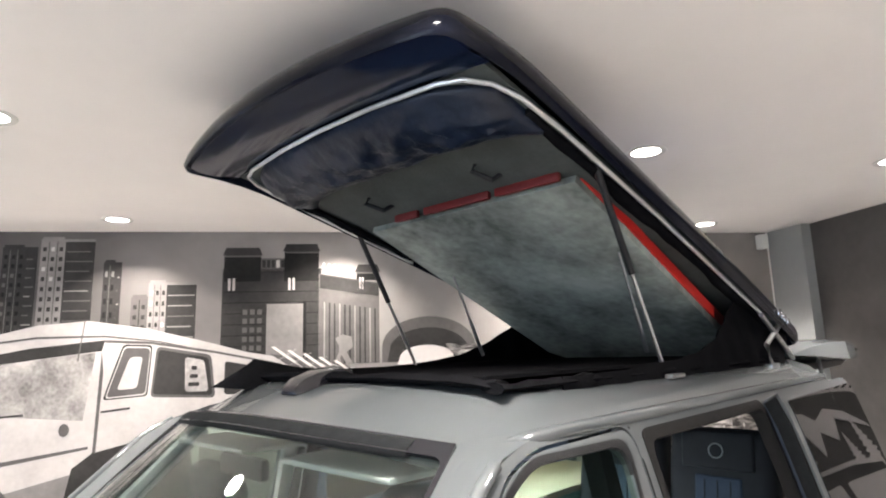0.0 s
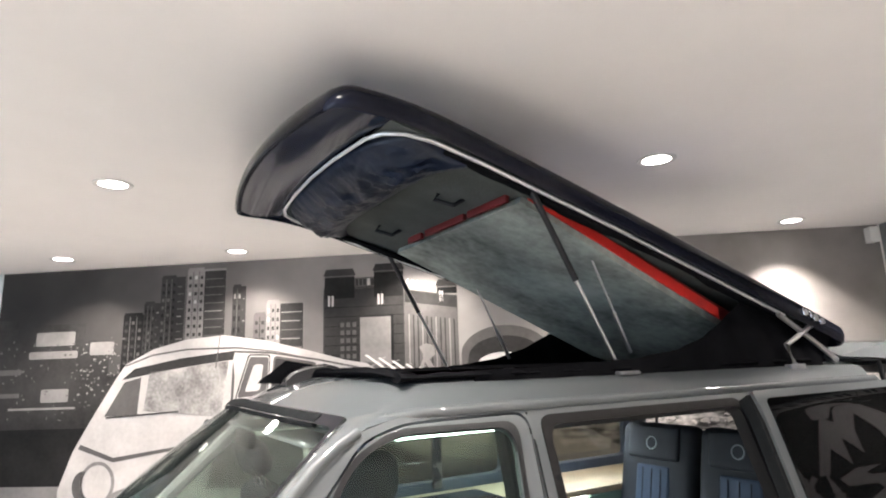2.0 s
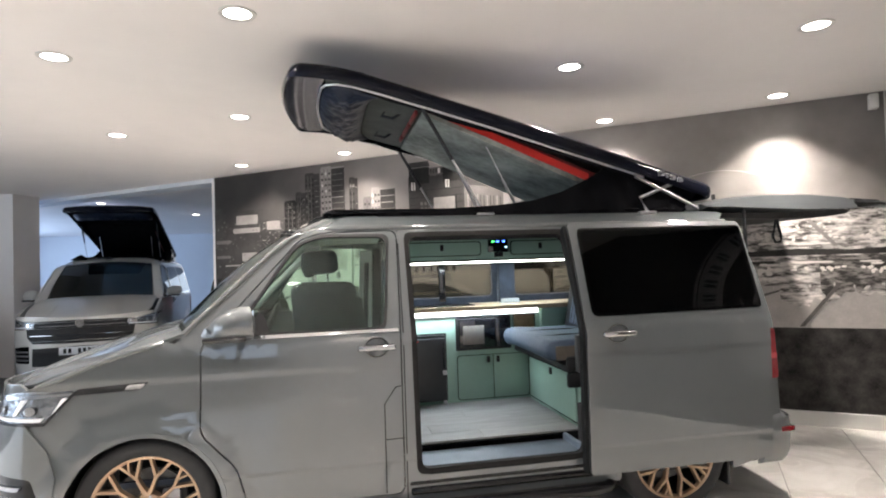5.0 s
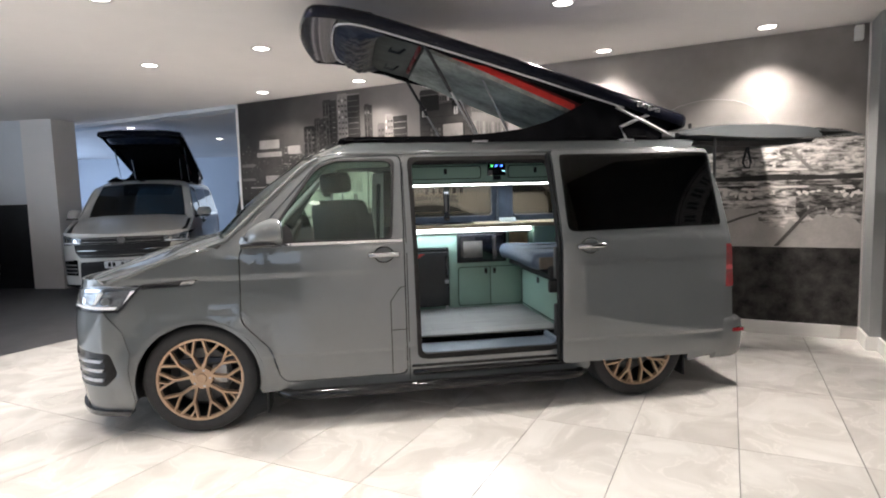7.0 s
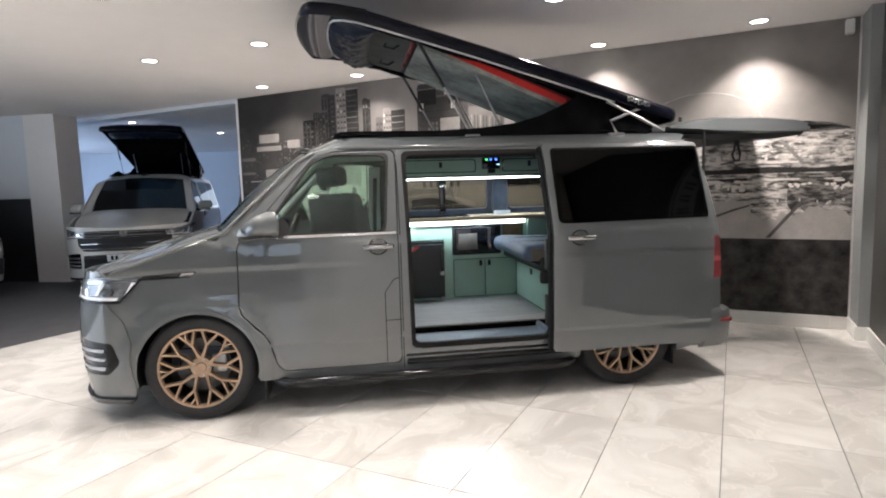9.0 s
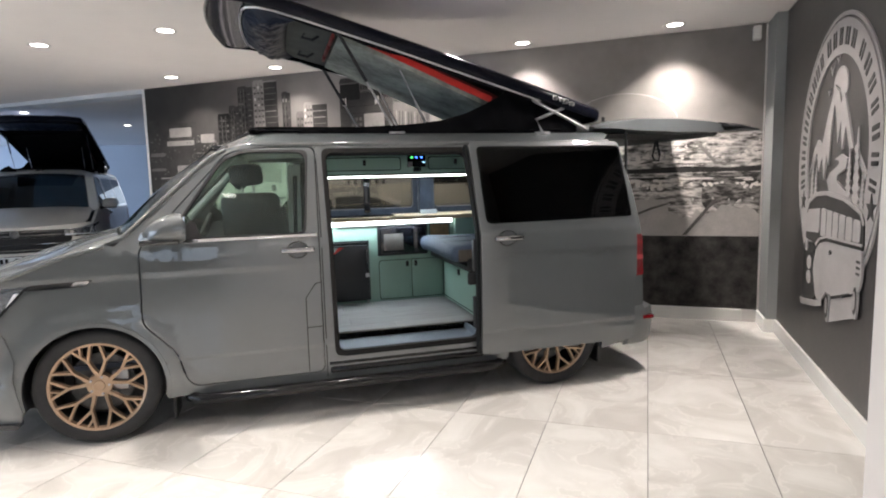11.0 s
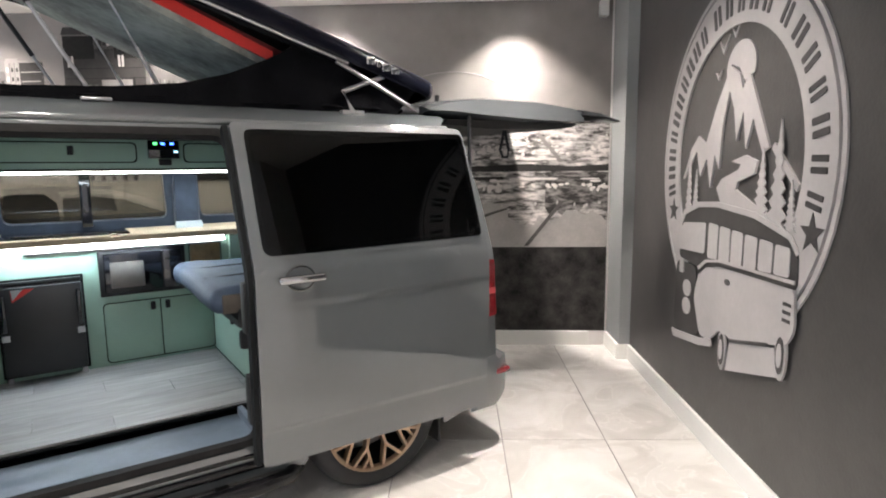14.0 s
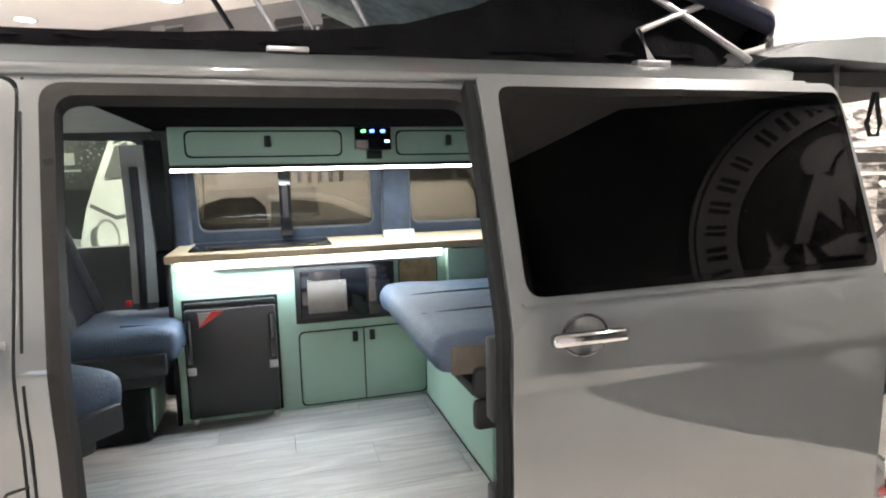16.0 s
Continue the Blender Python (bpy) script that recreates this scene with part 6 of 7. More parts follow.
lights("printed_street_lights", 60, 0.9, 1.3, 1.75, 2.25, 0.005, 0.016, 0.005, 0.012, P_LIGHT, 4)


def tower(s0, s1, z1, face, dark, lit, cols, rows, z0=1.95, lay=2, side=0.0):
    """A printed tower: a lit face with its windows, and a shaded side face with balcony lines."""
    mprint("printed_tower", rect(s0, s1, z0, z1), face, lay)
    e = s0 + (s1 - s0) * (1 - side)
    if side:
        mprint("printed_side_face", rect(e, s1, z0, z1 - 0.02), P_DARK, lay + 1)
        for j in range(rows):
            zz = z0 + (z1 - z0 - 0.05) * (j + 0.3) / rows
            mprint("printed_balcony", rect(e + 0.012, s1 - 0.010 - 0.02 * (j % 2), zz, zz + 0.010), P_LIGHT if rnd.random() < 0.4 else P_MID, lay + 2)
    w, h = (e - s0) / cols, (z1 - z0 - 0.04) / rows
    mprint("printed_parapet", rect(s0 + 0.01, e - 0.01, z1, z1 + 0.018), face, lay)
    for i in range(cols):
        for j in range(rows):
            lit_now = rnd.random() < 0.25
            c, zz = s0 + (i + 0.5) * w, z0 + (j + 0.3) * h
            mprint("printed_window", rect(c - 0.22 * w, c + 0.20 * w, zz, zz + 0.42 * h), lit if lit_now else dark, lay + 1)
        if i:
            mprint("printed_pier_band", rect(s0 + (i - 0.06) * w, s0 + (i + 0.06) * w, z0, z1 - 0.02), P_DARK if face is P_MID else P_MID, lay + 1)


tower(1.30, 1.50, 2.50, P_INK, P_DARK, P_MID, 3, 7)
tower(1.50, 1.66, 2.60, P_DARK, P_INK, P_MID, 3, 9, side=0.3)
tower(1.66, 1.90, 2.84, P_DARK, P_INK, P_MID, 3, 12, side=0.35)
tower(1.92, 2.30, 2.90, P_LIGHT, P_DARK, P_WHITE, 3, 12, side=0.55)
tower(2.37, 2.50, 2.72, P_DARK, P_INK, P_LIGHT, 2, 7, side=0.3)
tower(2.58, 2.70, 2.45, P_MID, P_DARK, P_LIGHT, 2, 6)
tower(2.70, 3.05, 2.56, P_LIGHT, P_DARK, P_WHITE, 3, 7, side=0.62)
mprint("mill_body", rect(3.24, 4.00, 1.90, 2.66), P_DARK, 2)
mprint("mill_link", rect(3.53, 3.72, 2.64, 2.745), P_MID, 2)
for k in range(5):
    mprint("link_window", rect(3.54 + 0.036 * k, 3.565 + 0.036 * k, 2.67, 2.73), P_DARK if k != 3 else P_WHITE, 3)
for s0, s1, z1 in ((3.25, 3.53, 2.83), (3.71, 3.98, 2.86), (4.28, 4.46, 2.69)):
    mprint("mill_turret", rect(s0, s1, 2.56, z1 - 0.06), P_INK, 3)
    mprint("turret_cap", [(s0 - 0.012, z1 - 0.06), (s1 + 0.012, z1 - 0.06), (s1 - 0.015, z1), (s0 + 0.015, z1)], P_DARK, 4)
    mprint("turret_band", rect(s0, s1, z1 - 0.075, z1 - 0.062), P_MID, 4)
    for k in (0.12, 0.24):
        mprint("turret_light", rect(s0 + (s1 - s0) * k, s0 + (s1 - s0) * (k + 0.07), 2.49, 2.585), P_WHITE, 5)
for j in range(6):
    mprint("mill_course", rect(3.25, 3.99, 2.05 + 0.085 * j, 2.056 + 0.085 * j), P_INK, 3)
for j in range(5):
    for k in range(3):
        mprint("mill_window", rect(3.40 + 0.055 * k, 3.435 + 0.055 * k, 2.02 + 0.07 * j, 2.06 + 0.07 * j), P_MID, 4)
mprint("mill_side", [(3.98, 1.9), (4.46, 1.9), (4.46, 2.54), (3.98, 2.62)], P_MID, 3)
mprint("mill_cornice", [(3.99, 2.50), (4.46, 2.43), (4.46, 2.53), (3.99, 2.61)], P_DARK, 5)
for k in range(11):
    c = 4.02 + 0.040 * k
    mprint("mill_rib", [(c, 1.9), (c + 0.012, 1.9), (c + 0.012, 2.39 - 0.006 * k), (c, 2.39 - 0.006 * k)], P_DARK if k % 3 else P_LIGHT, 4)
mprint("mill_mark", [(4.11, 2.10), (4.17, 2.13), (4.24, 2.11), (4.25, 2.03), (4.20, 1.99), (4.25, 1.90), (4.20, 1.90), (4.16, 1.97), (4.13, 1.92), (4.11, 1.92), (4.15, 2.02)], P_LIGHT, 6)
mprint("mill_hoarding", rect(3.58, 3.86, 1.92, 2.38), P_LIGHT, 4)
mprint("hoarding_edge", rect(3.86, 3.885, 1.92, 2.40), P_INK, 5)
for k in range(7):
    c = 4.00 + 0.040 * k
    mprint("mill_roof_light", [(c, 2.665 - 0.008 * k), (c + 0.012, 2.665 - 0.008 * k), (c + 0.032, 2.705 - 0.008 * k), (c + 0.016, 2.708 - 0.008 * k)], P_GLARE, 4)
mprint("concert_hall", [(4.48, 1.9)] + [(4.86 + 0.38 * math.cos(a), 2.02 + 0.24 * math.sin(a)) for a in (math.pi - math.pi * i / 16 for i in range(17))] + [(5.24, 1.9)], P_MID, 2)
mprint("concert_hall_shade", [(4.52, 1.9)] + [(4.86 + 0.32 * math.cos(a), 1.99 + 0.18 * math.sin(a)) for a in (math.pi - math.pi * i / 16 for i in range(17))] + [(5.18, 1.9)], P_DARK, 3)
mprint("concert_hall_glow", [(4.60, 1.88)] + [(4.84 + 0.22 * math.cos(a), 1.93 + 0.10 * math.sin(a)) for a in (math.pi - math.pi * i / 12 for i in range(13))] + [(5.08, 1.88)], P_GLARE, 4)
# the old bus
bus = [(0.80, 0.45), (0.78, 0.95), (0.90, 1.28), (1.05, 1.55), (1.28, 1.93), (1.36, 2.04), (1.62, 2.17), (1.95, 2.25), (2.3, 2.275), (2.7, 2.21), (3.1, 2.11), (3.45, 2.01), (3.9, 1.93), (4.3, 1.86), (4.7, 1.74), (4.95, 1.4), (5.0, 0.45)]
mprint("printed_bus", bus, P_WHITE, 6)
mprint("bus_visor", [(1.33, 1.90), (1.45, 2.0), (1.9, 2.08), (2.42, 2.13), (2.40, 2.05), (1.95, 2.0), (1.5, 1.93)], P_DARK, 7)
mprint("bus_screen", [(1.18, 1.58), (1.36, 1.88), (1.52, 1.92), (1.50, 1.58)], P_MID, 7)
P_SMEAR = print_mat("mural_screen_glare", 0.42, 0.75, 4)
mprint("bus_screen", [(1.56, 1.62), (1.60, 1.96), (2.36, 2.04), (2.30, 1.55)], P_SMEAR, 7)
mprint("bus_aerial", [(2.235, 1.98), (2.245, 1.98), (2.275, 2.28), (2.268, 2.28)], P_MID, 10)
mprint("bus_roof_edge", [(1.36, 2.035), (1.62, 2.125), (1.95, 2.165), (2.42, 2.165), (2.8, 2.115), (3.2, 2.02), (3.2, 2.012), (2.8, 2.105), (2.42, 2.150), (1.95, 2.150), (1.62, 2.11), (1.36, 2.02)], P_MID, 8)
mprint("bus_quarter_window", rounded([(2.45, 1.71), (2.72, 1.73), (2.74, 2.06), (2.56, 2.07)], 0.03), P_MID, 7)
mprint("bus_window_glare", rounded([(2.52, 1.76), (2.66, 1.77), (2.69, 2.0), (2.60, 2.0)], 0.03), P_WHITE, 8)
mprint("bus_window_frame", rounded([(2.755, 1.70), (3.22, 1.68), (3.18, 2.00), (2.785, 2.075)], 0.04), P_MID, 6.5)
mprint("bus_quarter_frame", rounded([(2.425, 1.69), (2.735, 1.71), (2.755, 2.085), (2.545, 2.095)], 0.03), P_DARK, 6.5)
mprint("bus_quarter_inner", rounded([(2.44, 1.70), (2.725, 1.72), (2.745, 2.072), (2.555, 2.082)], 0.03), P_WHITE, 6.8)
mprint("bus_window", rounded([(2.77, 1.72), (3.20, 1.70), (3.16, 1.98), (2.80, 2.05)], 0.03), P_DARK, 7)
mprint("bus_gutter", [(2.42, 2.13), (2.75, 2.11), (3.2, 2.03), (3.7, 1.92), (3.7, 1.905), (3.2, 2.012), (2.75, 2.09), (2.42, 2.11)], P_MID, 7)
mprint("bus_window_glare", rounded([(3.00, 1.73), (3.17, 1.73), (3.13, 1.96), (2.99, 1.99)], 0.03), P_SMEAR, 8)
for k in range(3):
    mprint("glare_mark", rounded(rect(3.02 + 0.01 * k, 3.10 - 0.01 * k, 1.77 + 0.06 * k, 1.80 + 0.06 * k), 0.01), P_DARK, 9)
mprint("bus_window", rounded([(3.28, 1.70), (3.62, 1.69), (3.58, 1.89), (3.28, 1.95)], 0.03), P_DARK, 7)
mprint("bus_door_line", [(2.36, 0.6), (2.38, 0.6), (2.42, 1.9), (2.40, 2.05)], P_MID, 7)
mprint("bus_door_handle", rounded([(2.42, 1.60), (2.62, 1.62), (2.62, 1.635), (2.42, 1.615)], 0.005), P_DARK, 8)
mprint("bus_mirror_round", [(2.18 + 0.035 * math.cos(a), 1.49 + 0.045 * math.sin(a)) for a in (2 * math.pi * i / 20 for i in range(20))], P_MID, 9)
mprint("bus_wheel_arch", [(2.20, 0.95), (2.25, 1.22), (2.38, 1.32), (2.63, 1.38), (2.95, 1.385), (3.06, 1.30), (3.10, 0.95)], P_DARK, 9)
mprint("bus_moulding", [(3.08, 1.40), (3.35, 1.425), (3.57, 1.42), (3.85, 1.36), (4.05, 1.28), (4.05, 1.24), (3.85, 1.31), (3.55, 1.375), (3.3, 1.38), (3.10, 1.36)], P_GLARE, 9)
mprint("bus_lower_side", [(3.10, 0.95), (3.12, 1.34), (3.4, 1.36), (3.7, 1.33), (4.1, 1.20), (4.5, 1.16), (4.9, 1.15), (4.9, 0.95)], P_MID, 8)
mprint("bus_rear_window", rounded([(4.30, 1.49), (4.95, 1.49), (4.80, 1.68), (4.30, 1.72)], 0.03), P_DARK, 8)
for k in range(6):
    mprint("bus_vent", rect(3.30 + 0.10 * k, 3.34 + 0.10 * k, 1.50, 1.60), P_MID, 8)
mprint("bus_belt_line", [(0.95, 1.30), (1.3, 1.18), (2.35, 1.35), (2.35, 1.37), (1.3, 1.22), (0.97, 1.34)], P_MID, 7)
mprint("bus_nose_ring", [(1.16 + 0.17 * math.cos(a), 1.0 + 0.19 * math.sin(a)) for a in (2 * math.pi * i / 32 for i in range(32))], P_LIGHT, 8)
mprint("bus_nose_ring", [(1.16 + 0.14 * math.cos(a), 1.0 + 0.16 * math.sin(a)) for a in (2 * math.pi * i / 32 for i in range(32))], P_WHITE, 9)
mprint("bus_wiper", [(1.20, 1.56), (1.90, 1.60), (1.90, 1.615), (1.20, 1.575)], P_DARK, 8)
for s_ in (1.02, 1.75):
    mprint("bus_headlamp", [(s_ + 0.10 * math.cos(a), 0.98 + 0.13 * math.sin(a)) for a in (2 * math.pi * i / 24 for i in range(24))], P_MID, 8)
mprint("bus_shade", [(0.80, 0.45), (0.80, 0.75), (1.6, 1.02), (2.4, 1.22), (4.9, 1.1), (5.0, 0.45)], P_LIGHT, 7)
for k in range(5):
    mprint("roof_rack_bar", [(3.62 + 0.12 * k, 1.99 - 0.02 * k), (3.70 + 0.12 * k, 1.98 - 0.02 * k), (3.86 + 0.12 * k, 1.88 - 0.02 * k), (3.78 + 0.12 * k, 1.88 - 0.02 * k)], P_MID, 8)
    mprint("roof_rack_tube", [(3.62 + 0.12 * k, 2.045 - 0.03 * k), (3.645 + 0.12 * k, 2.05 - 0.03 * k), (3.82 + 0.12 * k, 1.925 - 0.03 * k), (3.80 + 0.12 * k, 1.915 - 0.03 * k)], P_GLARE, 9)
    mprint("roof_rack_tube", [(3.80 + 0.12 * k, 2.02 - 0.03 * k), (3.815 + 0.12 * k, 2.025 - 0.03 * k), (3.66 + 0.12 * k, 1.93 - 0.02 * k), (3.645 + 0.12 * k, 1.925 - 0.02 * k)], P_WHITE, 10)

# ---- the raised emblem on the dark wall ----
M_EMB = mat("grey_emblem", (0.40, 0.38, 0.375), 0.45, 0.1, 4, 0.12, 0.05, 120)
M_EMBDARK = mat("dark_emblem", (0.05, 0.047, 0.046), 0.5, 0, 6, 0.3)
emb = thing("wall_emblem", "large round grey emblem with mountains, trees and an old bus", "emblem", kind="structure")
EC, ER = (1.62, 1.60), 0.93


def emboss(name, pts, material, y0, depth, parent=None):
    return part(name, prism(pts, LW @ Matrix.Translation((0, -y0, 0)), depth), material, parent or emb)


def arc(r, a0, a1, n=48):
    return [(EC[0] + r * math.cos(radians(a0 + (a1 - a0) * i / n)), EC[1] + r * math.sin(radians(a0 + (a1 - a0) * i / n))) for i in range(n + 1)]


def band(r0, r1, a0, a1, n=48):
    return arc(r1, a0, a1, n) + arc(r0, a1, a0, n)


emboss("outer_ring", band(0.905, 0.93, -70, 250), M_EMB, 0.001, 0.010)
emboss("lettered_band", band(0.675, 0.888, -52, 232), M_EMB, 0.001, 0.012)
# lettering stands as plain blocks round the band
marks = [(193 - 75 * i / 9) for i in range(10)] + [(105 - 39 * i / 4) for i in range(5)] + [(52 - 64 * i / 6) for i in range(7)]
for i, a in enumerate(marks):
    c = Vector((EC[0] + 0.782 * math.cos(radians(a)), EC[1] + 0.782 * math.sin(radians(a))))
    t, r_ = Vector((math.sin(radians(a)), -math.cos(radians(a)))), Vector((math.cos(radians(a)), math.sin(radians(a))))
    w, h = (0.034, 0.042, 0.038)[i % 3], 0.054
    for o in (-0.62, 0.62):
        q = c + t * w * o
        emboss("letter_bar", rounded([tuple(q - t * w * 0.36 - r_ * h), tuple(q + t * w * 0.36 - r_ * h), tuple(q + t * w * 0.36 + r_ * h), tuple(q - t * w * 0.36 + r_ * h)], 0.006, 2), M_EMBDARK, 0.013, 0.003)
for s, z, q in ((0.90, 1.30, 0.075), (2.385, 1.31, 0.085)):
    emboss("star", [(s + (q if i % 2 == 0 else q * 0.42) * math.sin(math.pi * i / 5), z + (q if i % 2 == 0 else q * 0.42) * math.cos(math.pi * i / 5)) for i in range(10)], M_EMBDARK, 0.013, 0.003)
emboss("mountain", [(1.03, 1.50), (1.14, 1.68), (1.24, 1.75), (1.34, 1.70), (1.46, 1.90), (1.60, 2.08), (1.70, 2.03), (1.74, 1.95), (1.80, 2.02), (1.90, 1.86), (2.02, 1.66), (1.96, 1.64), (1.86, 1.80), (1.80, 1.66), (1.76, 1.84), (1.70, 1.70), (1.66, 1.86), (1.60, 1.96), (1.54, 1.80), (1.52, 1.56), (1.46, 1.64), (1.42, 1.46), (1.36, 1.62), (1.28, 1.52), (1.22, 1.66), (1.12, 1.58)], M_EMB, 0.001, 0.012)
emboss("sun_disc", [(1.70 + 0.15 * math.cos(radians(a)), 2.06 + 0.13 * math.sin(radians(a))) for a in range(-20, 201, 10)] + [(1.60, 2.09), (1.69, 2.06), (1.75, 1.99)], M_EMB, 0.001, 0.009)
emboss("ridge", [(2.06, 1.68), (2.27, 1.50), (2.25, 1.47), (2.04, 1.65)], M_EMB, 0.001, 0.010)
emboss("river", [(1.66, 1.60), (1.80, 1.63), (1.92, 1.60), (1.90, 1.54), (1.74, 1.50), (1.72, 1.46), (1.90, 1.40), (2.05, 1.36), (2.10, 1.28), (1.70, 1.30), (1.56, 1.38), (1.50, 1.46), (1.56, 1.51), (1.74, 1.56), (1.76, 1.585)], M_EMB, 0.001, 0.011)


def fir(s, z0, h, w):
    pts = []
    n = 8
    for i in range(n):
        t = i / n
        pts += [(s + w * (1 - t) * 1.0, z0 + h * t), (s + w * (1 - t) * 0.45, z0 + h * (t + 0.55 / n))]
    pts.append((s, z0 + h))
    pts += [(2 * s - p[0], p[1]) for p in pts[-2::-1]]
    return pts


for s, z0, h, w in ((1.98, 1.34, 0.32, 0.075), (2.12, 1.30, 0.48, 0.09), (1.14, 1.30, 0.34, 0.055), (1.24, 1.30, 0.26, 0.05), (2.23, 1.30, 0.22, 0.05)):
    emboss("fir_tree", fir(s, z0, h, w), M_EMB, 0.012, 0.006)
for s, z, q in ((1.50, 2.19, 0.06), (1.62, 2.24, 0.04), (1.45, 2.05, 0.035)):
    emboss("bird", [(s - q, z + q * 0.7), (s - q * 0.3, z + 0.1 * q), (s, z - q * 0.2), (s + q * 0.3, z + 0.2 * q), (s + q, z + q * 0.9), (s + q * 0.3, z - 0.1 * q), (s, z - q * 0.6), (s - q * 0.35, z - 0.15 * q)], M_EMB, 0.001, 0.008)
emboss("bus_roof", rounded([(1.04, 1.02), (1.10, 1.30), (1.30, 1.36), (1.55, 1.375), (1.95, 1.35), (2.25, 1.28), (2.31, 1.22), (2.32, 1.06), (1.45, 1.0)], 0.05), M_EMBDARK, 0.013, 0.008)
emboss("bus_roof_line", [(1.06, 1.22), (1.10, 1.315), (1.30, 1.375), (1.55, 1.39), (1.95, 1.365), (2.26, 1.295), (2.33, 1.22), (2.31, 1.21), (2.25, 1.27), (1.95, 1.335), (1.55, 1.36), (1.31, 1.345), (1.13, 1.29), (1.08, 1.22)], M_EMB, 0.022, 0.004)
emboss("bus_screen", rounded([(1.04, 1.07), (1.10, 1.24), (1.42, 1.265), (1.42, 1.09)], 0.03), M_EMB, 0.022, 0.004)
for i in range(6):
    s = 1.46 + 0.137 * i
    emboss("bus_window", rounded([(s, 1.075 + 0.006 * i), (s + 0.122, 1.08 + 0.006 * i), (s + 0.120, 1.265 - 0.006 * i), (s + 0.004, 1.27 - 0.006 * i)], 0.02), M_EMB, 0.022, 0.004)
emboss("bus_side", rounded([(1.36, 0.98), (1.44, 1.03), (1.62, 1.06), (2.31, 1.075), (2.33, 0.90), (2.28, 0.82), (2.16, 0.79), (1.78, 0.70), (1.66, 0.72), (1.52, 0.62), (1.40, 0.62), (1.30, 0.82)], 0.04), M_EMB, 0.013, 0.012)
emboss("bus_front", rounded([(1.02, 1.0), (1.30, 1.0), (1.40, 0.62), (1.10, 0.52), (1.0, 0.60)], 0.05), M_EMBDARK, 0.013, 0.010)
emboss("bus_bumper", rounded([(0.98, 0.55), (1.02, 0.50), (1.42, 0.56), (1.58, 0.60), (1.56, 0.64), (1.40, 0.60), (1.04, 0.55)], 0.02), M_EMB, 0.024, 0.006)
emboss("bus_skirt", [(1.73, 0.52), (2.21, 0.655), (2.18, 0.78), (1.76, 0.68)], M_EMB, 0.013, 0.006)
for s, zc in ((1.69, 0.62), (2.24, 0.765)):
    for r1, m_, y0, dp in ((0.070, M_EMB, 0.014, 0.010), (0.052, M_EMBDARK, 0.026, 0.002), (0.034, M_EMB, 0.029, 0.002)):
        emboss("bus_wheel", [(s + r1 * 0.62 * math.cos(2 * math.pi * i / 24), zc + r1 * 1.6 * math.sin(2 * math.pi * i / 24)) for i in range(24)], m_, y0, dp)
for z in (0.85, 0.74):
    emboss("bus_lamp", [(1.20 + 0.06 * math.cos(2 * math.pi * i / 16), z + 0.05 * math.sin(2 * math.pi * i / 16)) for i in range(16)], M_EMB, 0.024, 0.004)
emboss("bus_waist_groove", [(1.36, 0.985), (1.44, 1.035), (1.62, 1.065), (2.31, 1.082), (2.31, 1.070), (1.62, 1.050), (1.45, 1.018), (1.37, 0.968)], M_EMBDARK, 0.026, 0.002)
emboss("bus_waist_rib", [(1.34, 1.005), (1.44, 1.06), (1.62, 1.088), (2.31, 1.105), (2.31, 1.09), (1.62, 1.073), (1.45, 1.045), (1.36, 0.99)], M_EMB, 0.022, 0.006)
emboss("bus_skirt_groove", [(1.79, 0.705), (2.14, 0.792), (2.14, 0.778), (1.79, 0.690)], M_EMBDARK, 0.026, 0.002)
for k in range(3):
    emboss("bus_vent", rect(2.24, 2.30, 0.92 + 0.035 * k, 0.935 + 0.035 * k), M_EMBDARK, 0.026, 0.002)
emboss("bus_mirror", rounded([(1.08, 0.93), (1.14, 0.93), (1.14, 1.02), (1.08, 1.02)], 0.02), M_EMB, 0.024, 0.006)
emboss("bus_badge", [(1.72 + 0.03 * math.cos(2 * math.pi * i / 12), 0.985 + 0.016 * math.sin(2 * math.pi * i / 12)) for i in range(12)], M_EMBDARK, 0.026, 0.003)

# ---- baseboards, corner sensor ----
M_SKIRT = mat("white_skirting", (0.78, 0.765, 0.735), 0.35, 0, 2, 0.05, 0.03, 90)
structure("baseboard_mural", wall_box(MW, 0.0, 7.86, -0.022, -0.0, 0.0, 0.130, 0.004), M_SKIRT, "white skirting board under the mural")
structure("baseboard_logo", wall_box(LW, 0.0, 3.584, -0.022, -0.0, 0.0, 0.130, 0.004), M_SKIRT, "white skirting board along the dark wall")
structure("baseboard_column", wall_box(LW, -0.42, -0.0005, -0.112, 0.1, 0.0, 0.130, 0.004), M_SKIRT, "white skirting round the column")
sen = thing("motion_detector", "small white alarm sensor in the ceiling corner", "sensor")
part("housing", wall_box(MW, 7.88, 7.95, -0.10, -0.012, 2.80, 2.93, 0.01), M_SKIRT, sen)

# ---- far room, beyond the mural wall ----
M_DADO = mat("black_dado", (0.02, 0.021, 0.024), 0.5, 0, 3, 0.3)
M_FARWALL = mat("pale_far_wall", (0.66, 0.68, 0.71), 0.7, 0, 1, 0.05)
FW = wall_frame(Vector((-8.9, 8.0, 0)), Vector((-4.25, 6.55, 0)))
structure("wall_far", wall_box(FW, 0, 4.55, 0, 0.2, 0, CEIL), M_FARWALL, "pale wall of the next showroom")
structure("wall_far_dado", wall_box(FW, 0, 4.55, -0.012, -0.001, 0.0, 1.5), M_DADO, "black lower part of the far wall")
structure("column_far", wall_box(FW, 4.55, 5.15, -0.05, 0.5, 0, CEIL), M_WALL, "white square column")
structure("wall_north", box(-9.0, 3.2, 17.0, 17.2, 0, CEIL + 0.1), M_FARWALL, "pale wall at the end of the next showroom")
